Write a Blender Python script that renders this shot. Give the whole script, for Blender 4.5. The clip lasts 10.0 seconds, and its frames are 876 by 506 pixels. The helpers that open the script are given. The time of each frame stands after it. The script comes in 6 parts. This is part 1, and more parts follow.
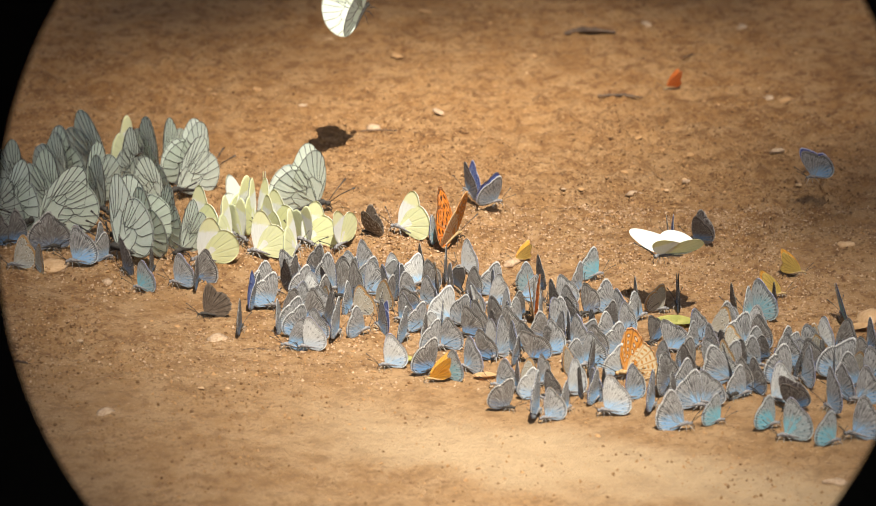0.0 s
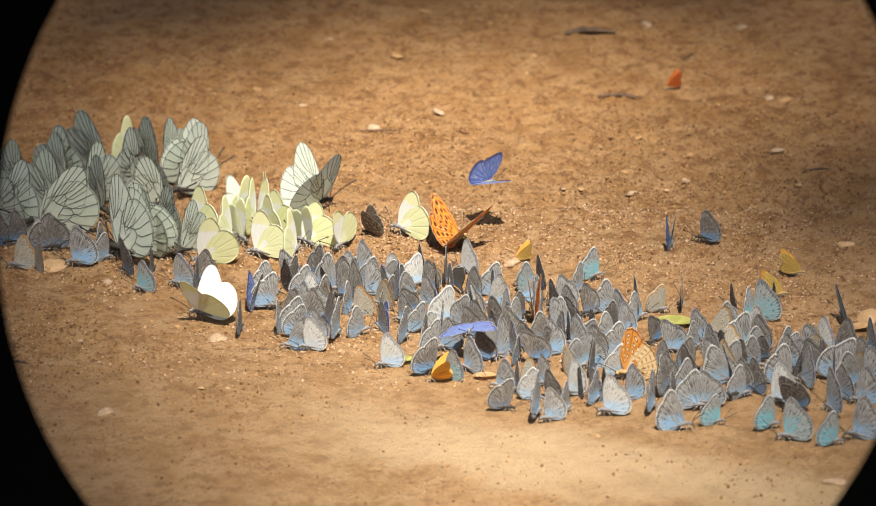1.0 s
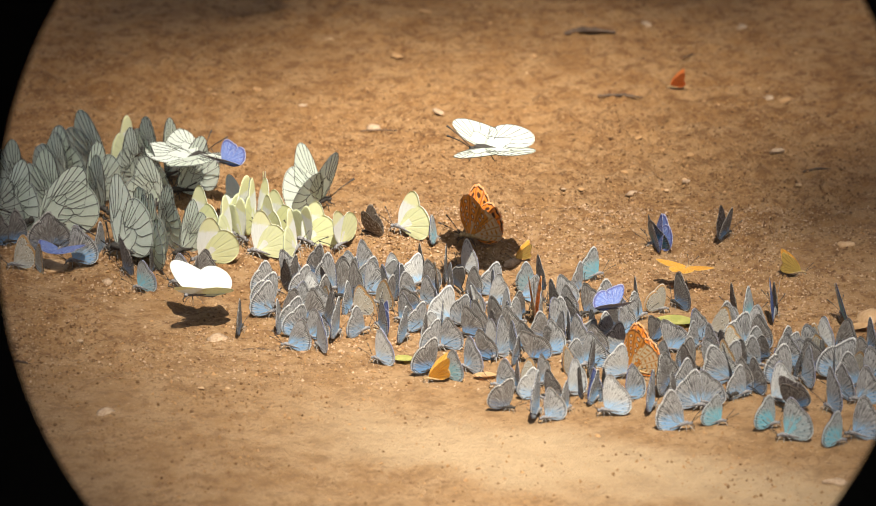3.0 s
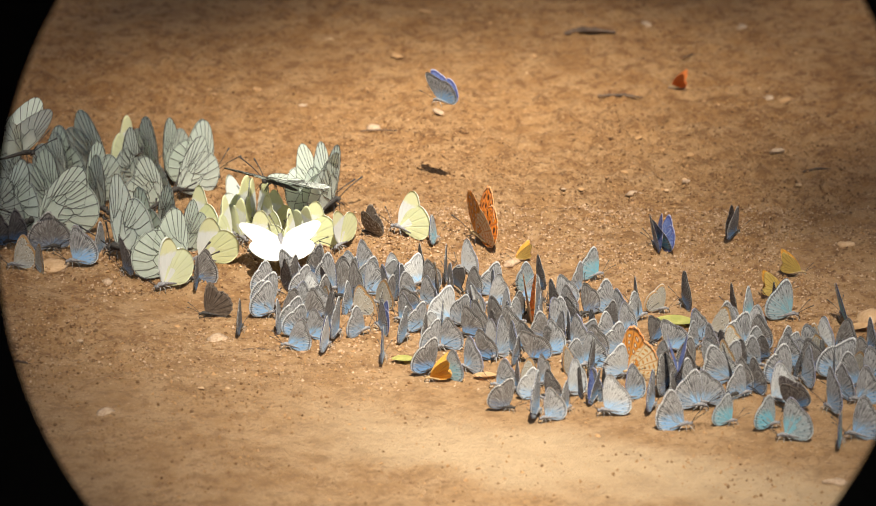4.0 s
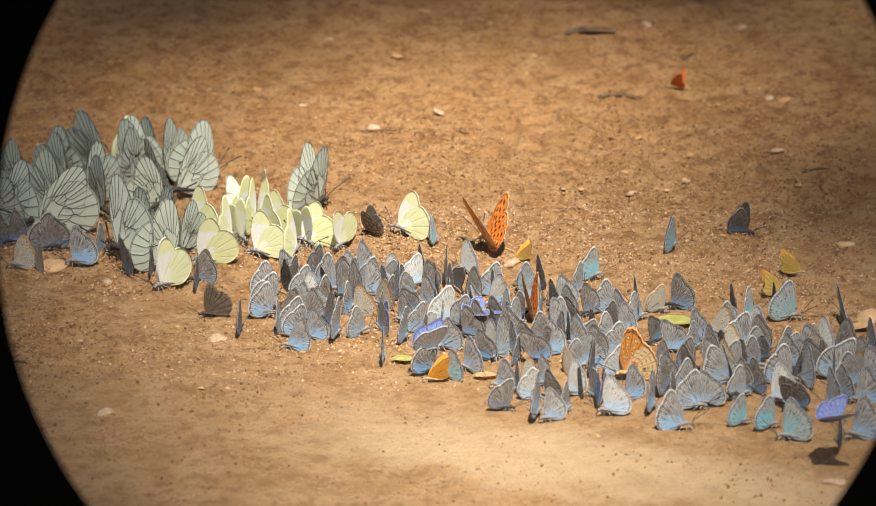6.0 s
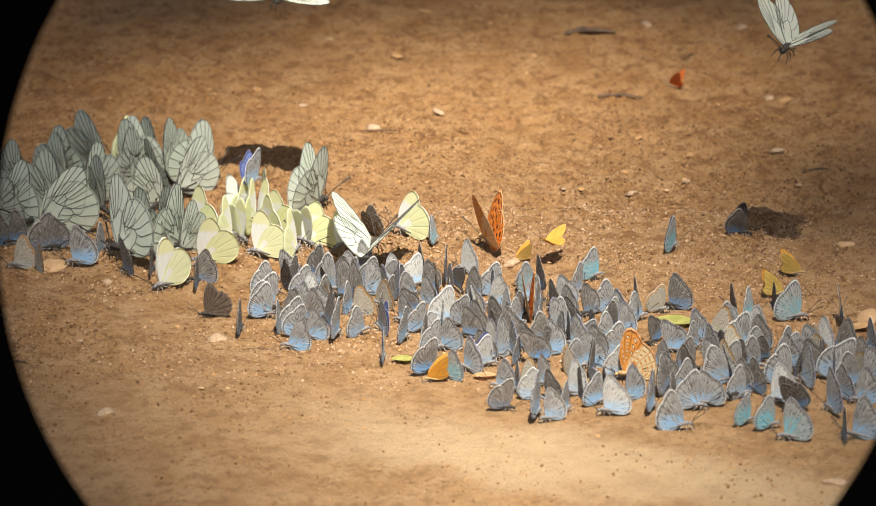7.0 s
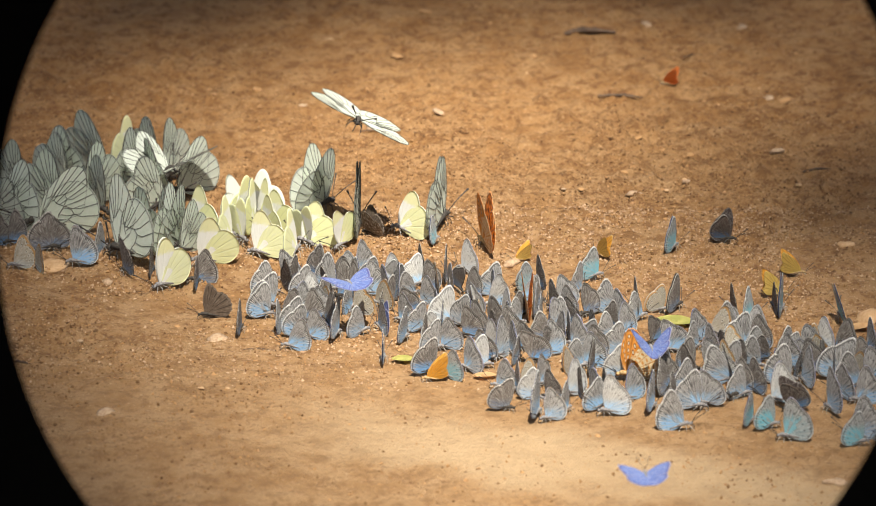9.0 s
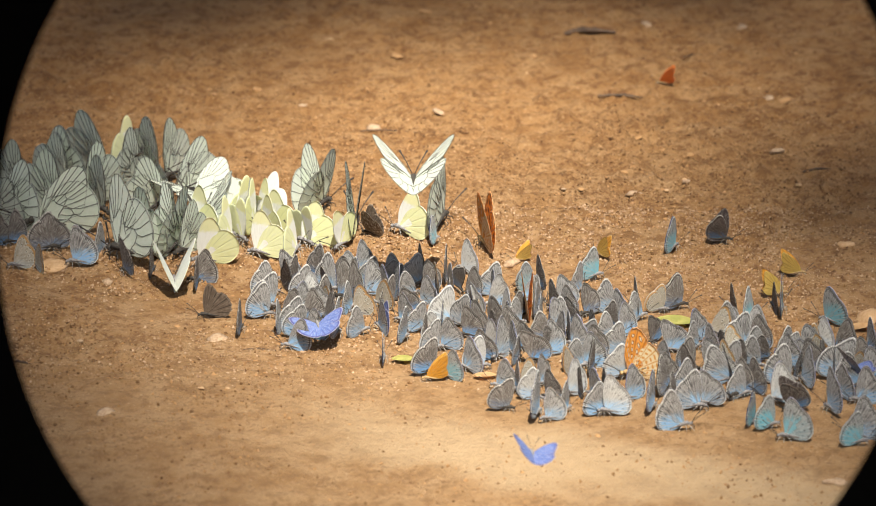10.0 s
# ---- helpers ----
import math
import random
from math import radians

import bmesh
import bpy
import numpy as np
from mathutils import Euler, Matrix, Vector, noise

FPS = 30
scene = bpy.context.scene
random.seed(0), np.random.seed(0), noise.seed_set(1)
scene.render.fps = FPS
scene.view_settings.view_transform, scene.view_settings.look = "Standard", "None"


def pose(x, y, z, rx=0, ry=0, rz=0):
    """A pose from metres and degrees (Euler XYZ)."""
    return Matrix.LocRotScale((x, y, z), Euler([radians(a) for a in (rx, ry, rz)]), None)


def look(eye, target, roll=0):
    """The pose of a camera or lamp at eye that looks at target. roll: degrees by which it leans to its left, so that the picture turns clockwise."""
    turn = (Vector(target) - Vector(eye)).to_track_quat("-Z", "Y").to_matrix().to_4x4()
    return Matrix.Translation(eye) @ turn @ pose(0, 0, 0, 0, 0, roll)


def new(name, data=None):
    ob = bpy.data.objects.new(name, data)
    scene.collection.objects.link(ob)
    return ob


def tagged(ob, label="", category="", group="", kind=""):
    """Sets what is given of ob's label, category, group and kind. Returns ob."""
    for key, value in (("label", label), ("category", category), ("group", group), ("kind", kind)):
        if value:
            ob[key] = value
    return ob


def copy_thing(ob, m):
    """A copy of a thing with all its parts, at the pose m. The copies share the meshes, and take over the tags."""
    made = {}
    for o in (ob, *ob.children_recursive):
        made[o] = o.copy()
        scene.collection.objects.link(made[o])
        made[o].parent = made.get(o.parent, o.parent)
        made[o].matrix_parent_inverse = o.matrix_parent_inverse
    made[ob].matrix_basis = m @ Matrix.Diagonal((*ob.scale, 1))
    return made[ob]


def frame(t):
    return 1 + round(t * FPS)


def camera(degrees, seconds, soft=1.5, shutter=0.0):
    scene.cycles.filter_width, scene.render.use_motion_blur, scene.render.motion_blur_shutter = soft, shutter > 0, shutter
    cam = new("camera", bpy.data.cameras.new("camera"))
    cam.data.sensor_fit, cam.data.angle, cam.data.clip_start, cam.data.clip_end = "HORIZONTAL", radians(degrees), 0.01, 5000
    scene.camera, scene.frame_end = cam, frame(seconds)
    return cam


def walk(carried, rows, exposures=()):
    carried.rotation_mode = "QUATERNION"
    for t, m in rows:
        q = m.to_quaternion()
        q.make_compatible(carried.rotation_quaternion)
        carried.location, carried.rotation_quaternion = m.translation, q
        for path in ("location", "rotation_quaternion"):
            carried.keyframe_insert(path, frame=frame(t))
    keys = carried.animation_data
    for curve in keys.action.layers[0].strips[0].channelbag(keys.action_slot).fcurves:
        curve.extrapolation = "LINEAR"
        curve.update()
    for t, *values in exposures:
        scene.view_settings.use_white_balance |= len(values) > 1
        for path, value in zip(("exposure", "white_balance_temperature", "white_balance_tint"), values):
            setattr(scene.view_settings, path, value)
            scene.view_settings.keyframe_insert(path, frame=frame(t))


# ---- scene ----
# A spotting scope on a tripod looks down at butterflies drinking on damp soil.
D, TILT, FIELD = 4.0, 20.0, 5.6
EYE = (0.0, -D * math.cos(radians(TILT)), D * math.sin(radians(TILT)))
cam = camera(FIELD, 10.0, soft=0.95)
cam.data.dof.use_dof, cam.data.dof.focus_distance, cam.data.dof.aperture_fstop = True, D - 0.06, 20.0
VIEW = look(EYE, (0, 0, 0))
walk(cam, [(0, VIEW), (10, VIEW)], [(0, 1.37, 6480, 6.8), (10, 1.37, 6480, 6.8)])

# ---- light: a high sun and a clear sky ----
SUN_FROM = Vector((0.09, -0.48, 1.0)).normalized()
world = bpy.data.worlds.new("sky")
scene.world = world
world.use_nodes = True
sky = world.node_tree.nodes.new("ShaderNodeTexSky")
sky.sky_type, sky.sun_disc = "NISHITA", False
sky.sun_elevation = math.asin(SUN_FROM.z)
sky.dust_density, sky.ozone_density = 3.5, 0.4
sky.sun_rotation = math.atan2(SUN_FROM.x, SUN_FROM.y)
world.node_tree.links.new(sky.outputs[0], world.node_tree.nodes["Background"].inputs[0])
world.node_tree.nodes["Background"].inputs[1].default_value = 0.033
sun = new("sun", bpy.data.lights.new("sun", "SUN"))
sun.data.energy, sun.data.angle, sun.data.color = 4.3, radians(0.6), (1.0, 0.93, 0.82)
sun.matrix_world = look(SUN_FROM * 30, (0, 0, 0))


# ---- materials ----
class Nodes:
    """Short hand for a material's node tree."""

    def __init__(self, name):
        self.mat = bpy.data.materials.new(name)
        self.mat.use_nodes = True
        self.tree = self.mat.node_tree
        self.tree.nodes.clear()

    def add(self, kind, outs=0, values=(), **settings):
        n = self.tree.nodes.new("ShaderNode" + kind)
        for k, v in settings.items():
            setattr(n, k, v)
        for k, v in dict(values).items():
            if isinstance(v, bpy.types.NodeSocket):
                self.tree.links.new(v, n.inputs[k])
            else:
                n.inputs[k].default_value = v
        return n.outputs[outs] if len(n.outputs) else None

    def math(self, op, a, b=0.0, c=0.0, clamp=False):
        return self.add("Math", 0, {0: a, 1: b, 2: c}, operation=op, use_clamp=clamp)

    def step(self, x, lo, hi):
        """0 below lo, 1 above hi, smooth between."""
        return self.add("MapRange", 0, {0: x, 1: lo, 2: hi}, interpolation_type="SMOOTHSTEP")

    def mix(self, f, a, b, how="MIX"):
        n = self.tree.nodes.new("ShaderNodeMix")
        n.data_type, n.blend_type = "RGBA", how
        for k, v in ((0, f), (6, a), (7, b)):
            if isinstance(v, bpy.types.NodeSocket):
                self.tree.links.new(v, n.inputs[k])
            else:
                n.inputs[k].default_value = (*v, 1) if k else v
        return n.outputs[2]

    def noise(self, scale, detail=4.0, vector=None, rough=0.6):
        vals = {"Scale": scale, "Detail": detail, "Roughness": rough}
        if vector is None:
            vector = self.add("TexCoord", 3)
        vals["Vector"] = vector
        return self.add("TexNoise", 0, vals)

    def bump(self, height, strength, distance):
        return self.add("Bump", 0, {"Height": height, "Strength": strength, "Distance": distance})

    def out(self, shader):
        self.add("OutputMaterial", 0, {0: shader})
        return self.mat

    def solid(self, color, rough=0.7, normal=None, spec=0.3, metal=0.0):
        vals = {"Base Color": color, "Roughness": rough, "Specular IOR Level": spec, "Metallic": metal}
        if normal is not None:
            vals["Normal"] = normal
        return self.add("BsdfPrincipled", 0, vals)


def rgb(*c):
    return (*c, 1.0)


def soil_material():
    n = Nodes("damp_sandy_soil")
    pos = n.add("NewGeometry", 0)
    big = n.noise(7.0, 3.0, pos)
    mid = n.noise(55.0, 5.0, pos)
    fine = n.noise(330.0, 6.0, pos, 0.75)
    speck = n.noise(800.0, 2.0, pos, 0.5)
    c = n.mix(n.step(big, 0.35, 0.65), (0.235, 0.124, 0.049), (0.28, 0.158, 0.070))
    c = n.mix(n.step(mid, 0.38, 0.68), c, (0.32, 0.195, 0.097))
    # dark pits: the shade between soil crumbs, put into the colour in patches
    c = n.mix(n.math("MULTIPLY", n.step(fine, 0.51, 0.36), n.math("MULTIPLY_ADD", n.step(n.noise(24.0, 3.0, pos), 0.35, 0.6), 0.5, 0.4)), c, (0.12, 0.052, 0.02))
    c = n.mix(n.math("MULTIPLY", n.step(speck, 0.62, 0.72), 0.7), c, (0.46, 0.33, 0.21))
    c = n.mix(n.math("MULTIPLY", n.step(n.noise(110.0, 4.0, pos, 0.7), 0.50, 0.36), 0.65), c, (0.135, 0.066, 0.027))
    # colour tinted redder towards the back, greyer in front
    at = n.tree.nodes.new("ShaderNodeSeparateXYZ")
    n.tree.links.new(pos, at.inputs[0])
    back = n.math("MULTIPLY_ADD", n.math("SUBTRACT", big, 0.5), 0.25, at.outputs[1])
    c = n.mix(n.math("MULTIPLY", n.step(back, -0.02, 0.24), 0.6), c, (1.0, 0.86, 0.64), "MULTIPLY")
    c = n.mix(n.math("MULTIPLY", n.step(back, -0.05, -0.20), 0.25), c, (0.35, 0.22, 0.112))
    # a streak of paler dry sand across the near soil
    sep = n.tree.nodes.new("ShaderNodeSeparateXYZ")
    n.tree.links.new(pos, sep.inputs[0])
    off = n.math("ADD", sep.outputs[1], n.math("ADD", n.math("MULTIPLY", sep.outputs[0], 0.42), 0.235))
    off = n.math("ADD", off, n.math("MULTIPLY", n.math("SUBTRACT", n.noise(14.0, 3.0, pos), 0.5), 0.10))
    band = n.math("MULTIPLY", n.step(n.math("ABSOLUTE", off), 0.045, 0.008), n.step(sep.outputs[0], -0.09, 0.0))
    c = n.mix(n.math("MULTIPLY", band, 0.5), c, (0.46, 0.34, 0.205))
    height = n.math("ADD", n.math("MULTIPLY", fine, 1.0), n.math("MULTIPLY", speck, 0.3))
    return n.out(n.solid(c, 0.85, n.bump(height, 0.9, 0.0024), 0.2))


def grain_material(name, a, b, dust=(0.56, 0.40, 0.25)):
    n = Nodes(name)
    r = n.add("NewGeometry", "Random Per Island")
    f = n.noise(700.0, 3.0, n.add("NewGeometry", 0))
    c = n.mix(r, a, b)
    c = n.mix(n.math("MULTIPLY", n.step(f, 0.55, 0.75), 0.4), c, dust)
    return n.out(n.solid(c, 0.8, n.bump(f, 0.5, 0.0006), 0.25))


def plain_material(name, a, b, scale=900.0, rough=0.7, spec=0.3):
    n = Nodes(name)
    f = n.noise(scale, 4.0)
    return n.out(n.solid(n.mix(n.step(f, 0.3, 0.7), a, b), rough, n.bump(f, 0.4, 0.0003), spec))


def wing_material(name, ground, shade, fringe, flush=None, vein=None, spot=None, ring=None, patch=None,
                  through_light=0.35, rough=0.7, wear=0.8, lines=9.0, edge=None, reach=0.30, strength=0.75, arcs=None, comb=None, dots=((0.87, 0.028, 0.20), (0.66, 0.036, 0.13))):
    """Scales on a wing: u runs from the root to the margin, v along the margin."""
    n = Nodes(name)
    uv = n.add("UVMap")
    sep = n.tree.nodes.new("ShaderNodeSeparateXYZ")
    n.tree.links.new(uv, sep.inputs[0])
    u, v = sep.outputs[0], sep.outputs[1]
    rnd = n.add("ObjectInfo", "Random")
    grain = n.noise(500.0, 4.0)
    streak = n.add("TexNoise", 0, {"Scale": 1.0, "Detail": 3.0, "Vector": n.add("CombineXYZ", 0, {0: n.math("MULTIPLY", u, 2.0), 1: n.math("MULTIPLY", v, 42.0), 2: n.math("MULTIPLY", rnd, 30.0)})})
    c = n.mix(n.math("ADD", n.math("MULTIPLY", rnd, 0.7), n.math("MULTIPLY", n.math("SUBTRACT", grain, 0.5), 1.4), clamp=True), ground, shade)
    c = n.mix(n.math("MULTIPLY", n.step(streak, 0.50, 0.66), wear), c, tuple(k * 0.75 for k in shade))
    rib = n.add("TexNoise", 0, {"Scale": 1.0, "Detail": 2.0, "Vector": n.add("CombineXYZ", 0, {0: n.math("MULTIPLY", u, 5.0), 1: n.math("MULTIPLY", v, 75.0), 2: n.math("MULTIPLY", rnd, 50.0)})})
    if fringe:
        c = n.mix(n.math("MULTIPLY", n.step(rib, 0.54, 0.64), 0.62), c, fringe)
    cell = n.math("SUBTRACT", n.math("FRACT", n.math("MULTIPLY", v, lines)), 0.5)
    if patch:
        tip = n.tree.nodes.new("ShaderNodeSeparateXYZ")
        n.tree.links.new(n.add("TexCoord", 3), tip.inputs[0])
        c = n.mix(n.step(n.math("MULTIPLY_ADD", grain, 0.004, tip.outputs[2]), 0.0150, 0.0172), c, patch)
    if flush:
        low = n.tree.nodes.new("ShaderNodeSeparateXYZ")
        n.tree.links.new(n.add("TexCoord", 3), low.inputs[0])
        wob = n.math("ADD", n.math("DIVIDE", low.outputs[2], 0.015), n.math("MULTIPLY", n.math("SUBTRACT", streak, 0.5), 0.35))
        c = n.mix(n.math("MULTIPLY", n.step(wob, reach, reach - 0.32), n.math("MULTIPLY_ADD", rnd, 0.75, 0.15)), c, flush)
    if vein:
        line = n.math("MULTIPLY", n.step(n.math("ABSOLUTE", cell), 0.36, 0.48), 0.8)
        c = n.mix(n.math("MULTIPLY", line, n.step(u, 0.25, 0.5)), c, vein)
    if spot:
        for at, size, wide in dots:
            du = n.math("DIVIDE", n.math("SUBTRACT", u, at), size)
            dv = n.math("DIVIDE", cell, wide)
            d = n.math("SQRT", n.math("ADD", n.math("MULTIPLY", du, du), n.math("MULTIPLY", dv, dv)))
            if ring:
                c = n.mix(n.step(d, 1.9, 1.4), c, ring)
            c = n.mix(n.math("MULTIPLY", n.step(d, 1.25, 0.7), strength), c, spot)
    if arcs:
        bow = n.math("MULTIPLY", n.math("MULTIPLY", cell, cell), 0.16)
        for at, wide, much in ((0.935, 0.016, 0.6), (0.83, 0.015, 0.35)):
            near = n.math("ABSOLUTE", n.math("SUBTRACT", n.math("ADD", u, bow), at))
            c = n.mix(n.math("MULTIPLY", n.step(near, wide, wide * 0.4), much), c, arcs)
    if edge:
        c = n.mix(n.step(u, 0.85, 0.92), c, edge)
    if comb:
        tooth = n.math("ABSOLUTE", n.math("SUBTRACT", n.math("FRACT", n.math("MULTIPLY_ADD", streak, 0.8, n.math("MULTIPLY", v, lines * 2.6))), 0.5))
        rim = n.math("MULTIPLY", n.step(u, 0.70, 0.90), n.math("MULTIPLY_ADD", rnd, 0.5, 0.4))
        c = n.mix(n.math("MULTIPLY", rim, n.step(tooth, 0.30, 0.42)), c, fringe)
        c = n.mix(n.math("MULTIPLY", rim, n.step(tooth, 0.20, 0.08)), c, comb)
        c = n.mix(n.math("MULTIPLY", n.math("MULTIPLY", n.step(u, 0.885, 0.905), n.step(u, 0.95, 0.935)), 0.75), c, comb)
    if fringe:
        c = n.mix(n.math("MULTIPLY", n.step(u, 0.95, 0.965), n.math("MULTIPLY_ADD", n.step(rib, 0.44, 0.56), 0.6, 0.22)), c, fringe)
    relief = n.math("ADD", n.math("MULTIPLY", n.step(n.math("ABSOLUTE", cell), 0.36, 0.5), 0.8), grain)
    body = n.solid(c, rough, n.bump(relief, 0.5, 0.0002), 0.25)
    thin = n.add("BsdfTranslucent", 0, {0: c})
    return n.out(n.add("MixShader", 0, {0: through_light, 1: body, 2: thin}))


SOIL = soil_material()
GRIT = grain_material("mineral_grit", (0.22, 0.105, 0.042), (0.46, 0.28, 0.14))
CLOD = grain_material("soil_clods", (0.10, 0.048, 0.019), (0.36, 0.20, 0.086), (0.40, 0.24, 0.115))
PEBBLE = grain_material("pinkish_fine_gravel", (0.21, 0.115, 0.057), (0.48, 0.33, 0.21), (0.46, 0.33, 0.22))
STONE = plain_material("pale_stone", (0.26, 0.165, 0.095), (0.40, 0.28, 0.18), 900.0)
BARK = plain_material("dry_bark", (0.045, 0.025, 0.014), (0.12, 0.07, 0.04), 300.0)
LEAF = plain_material("yellowed_leaf", (0.50, 0.46, 0.15), (0.36, 0.36, 0.10), 200.0)
TAN = plain_material("tan_stone", (0.36, 0.21, 0.10), (0.48, 0.31, 0.17), 500.0)
PETAL = plain_material("dry_tan_leaf", (0.50, 0.30, 0.14), (0.62, 0.42, 0.22), 260.0)
FOLIAGE = plain_material("green_leaves", (0.05, 0.10, 0.025), (0.08, 0.14, 0.04), 20.0, 0.6)
RUBBER = plain_material("matt_black_lining", (0.0008, 0.0008, 0.0008), (0.0012, 0.0012, 0.0012), 300.0, 1.0, 0.0)
FUR_GREY = plain_material("grey_fur", (0.11, 0.10, 0.10), (0.26, 0.25, 0.25), 1500.0, 0.9)
FUR_DARK = plain_material("dark_fur", (0.02, 0.018, 0.017), (0.07, 0.06, 0.05), 1500.0, 0.9)
FUR_TAN = plain_material("tan_fur", (0.25, 0.15, 0.06), (0.45, 0.32, 0.16), 1500.0, 0.9)
CHITIN = plain_material("dark_chitin", (0.02, 0.016, 0.014), (0.05, 0.04, 0.035), 1500.0, 0.5)
PALE_LEG = plain_material("pale_leg_scales", (0.22, 0.20, 0.18), (0.4, 0.37, 0.33), 1500.0, 0.7)
VEIN = plain_material("black_veins", (0.035, 0.035, 0.03), (0.09, 0.085, 0.07), 900.0, 0.6)

BLUE_UNDER = wing_material("grey_scales_with_blue_dust", (0.35, 0.337, 0.328), (0.165, 0.156, 0.153), (0.76, 0.745, 0.715), (0.32, 0.57, 0.86), (0.50, 0.46, 0.42), (0.05, 0.042, 0.036), None, reach=0.40, lines=12.0, arcs=(0.66, 0.64, 0.61), comb=(0.085, 0.078, 0.075))
BROWN_UNDER = wing_material("brown_scales", (0.20, 0.175, 0.158), (0.096, 0.083, 0.076), (0.62, 0.59, 0.55), (0.16, 0.38, 0.72), (0.28, 0.235, 0.20), None, None, reach=0.30, lines=12.0, arcs=(0.36, 0.32, 0.29), comb=(0.05, 0.042, 0.038))
TEAL_UNDER = wing_material("pale_teal_scales", (0.38, 0.39, 0.38), (0.26, 0.265, 0.255), (0.64, 0.64, 0.62), (0.20, 0.56, 0.68), (0.46, 0.46, 0.45), (0.08, 0.07, 0.07), None, reach=0.60, arcs=(0.56, 0.57, 0.56), comb=(0.13, 0.13, 0.13))
PALE_UNDER = wing_material("silver_white_scales", (0.62, 0.60, 0.57), (0.44, 0.42, 0.39), (0.82, 0.81, 0.78), (0.36, 0.63, 0.92), (0.70, 0.68, 0.65), (0.12, 0.11, 0.10), None, reach=0.36, lines=11.0, arcs=(0.80, 0.79, 0.76), comb=(0.24, 0.23, 0.22))
ARGUS_UNDER = wing_material("spotted_cream_scales", (0.56, 0.50, 0.40), (0.40, 0.35, 0.27), (0.8, 0.78, 0.74), (0.45, 0.55, 0.60), None, (0.05, 0.04, 0.03), (0.82, 0.79, 0.72), edge=(0.58, 0.34, 0.13), reach=0.22, strength=0.95)
BLUE_UPPER = wing_material("violet_blue_scales", (0.17, 0.235, 0.50), (0.115, 0.165, 0.40), (0.5, 0.5, 0.6), None, (0.09, 0.10, 0.30), None, None, edge=(0.09, 0.095, 0.25), rough=0.45)
BROWN_UPPER = wing_material("dark_brown_scales", (0.045, 0.032, 0.028), (0.07, 0.05, 0.045), (0.30, 0.27, 0.25), None, None, None, None, rough=0.6)
# slightly green: the greenish light of the shaded whites is put into this colour
WHITE_WING = wing_material("chalk_white_scales", (0.77, 0.81, 0.73), (0.64, 0.70, 0.58), None, None, None, None, None, through_light=0.42, wear=0.25)
CREAM_WING = wing_material("cream_white_scales", (0.76, 0.77, 0.73), (0.70, 0.71, 0.66), (0.78, 0.78, 0.75), None, None, None, None, through_light=0.32, wear=0.25)
YELLOW_UNDER = wing_material("lemon_yellow_scales", (0.80, 0.81, 0.44), (0.82, 0.83, 0.58), None, None, (0.70, 0.71, 0.42), None, None, through_light=0.30, wear=0.25)
TIP_UNDER = wing_material("cream_wing_with_yellow_tip", (0.88, 0.88, 0.83), (0.84, 0.84, 0.78), None, None, None, None, None, patch=(0.82, 0.80, 0.48), through_light=0.30, lines=5.0, wear=0.25)
ORANGE_UPPER = wing_material("orange_scales_black_spots", (0.88, 0.30, 0.03), (0.80, 0.23, 0.02), (0.6, 0.42, 0.25), None, (0.36, 0.09, 0.02), (0.05, 0.02, 0.012), None, edge=None, strength=0.95, lines=8.0, dots=((0.94, 0.026, 0.42), (0.80, 0.055, 0.30), (0.62, 0.052, 0.29), (0.44, 0.06, 0.30), (0.27, 0.05, 0.3)))
FRIT_UNDER = wing_material("cream_scales_orange_network", (0.86, 0.78, 0.56), (0.74, 0.58, 0.32), (0.74, 0.56, 0.34), None, (0.60, 0.28, 0.05), (0.64, 0.29, 0.05), None, lines=9.0, strength=0.9, wear=0.3, dots=((0.97, 0.022, 0.30), (0.84, 0.030, 0.34), (0.70, 0.030, 0.30), (0.55, 0.036, 0.32), (0.38, 0.04, 0.3)))
FRIT_FORE = wing_material("tawny_scales_cream_spots", (0.84, 0.38, 0.06), (0.76, 0.30, 0.045), (0.74, 0.50, 0.28), None, (0.42, 0.15, 0.03), (0.88, 0.80, 0.58), (0.24, 0.08, 0.025), lines=7.0, strength=0.85, dots=((0.84, 0.028, 0.15), (0.68, 0.03, 0.14), (0.52, 0.034, 0.15), (0.36, 0.04, 0.16)))
SKIPPER = wing_material("tawny_orange_scales", (0.74, 0.38, 0.05), (0.64, 0.30, 0.035), (0.5, 0.36, 0.18), None, (0.4, 0.17, 0.03), None, None)
SKIPPER_RUST = wing_material("rust_red_scales", (0.66, 0.17, 0.03), (0.52, 0.12, 0.02), (0.4, 0.2, 0.1), None, (0.3, 0.08, 0.02), None, None)
SKIPPER_PALE = wing_material("straw_yellow_scales", (0.84, 0.66, 0.20), (0.76, 0.56, 0.14), (0.5, 0.34, 0.14), None, (0.5, 0.32, 0.08), None, None)
MAP_UNDER = wing_material("mottled_brown_scales", (0.085, 0.06, 0.045), (0.20, 0.15, 0.11), (0.25, 0.2, 0.16), None, (0.04, 0.03, 0.025), None, None)
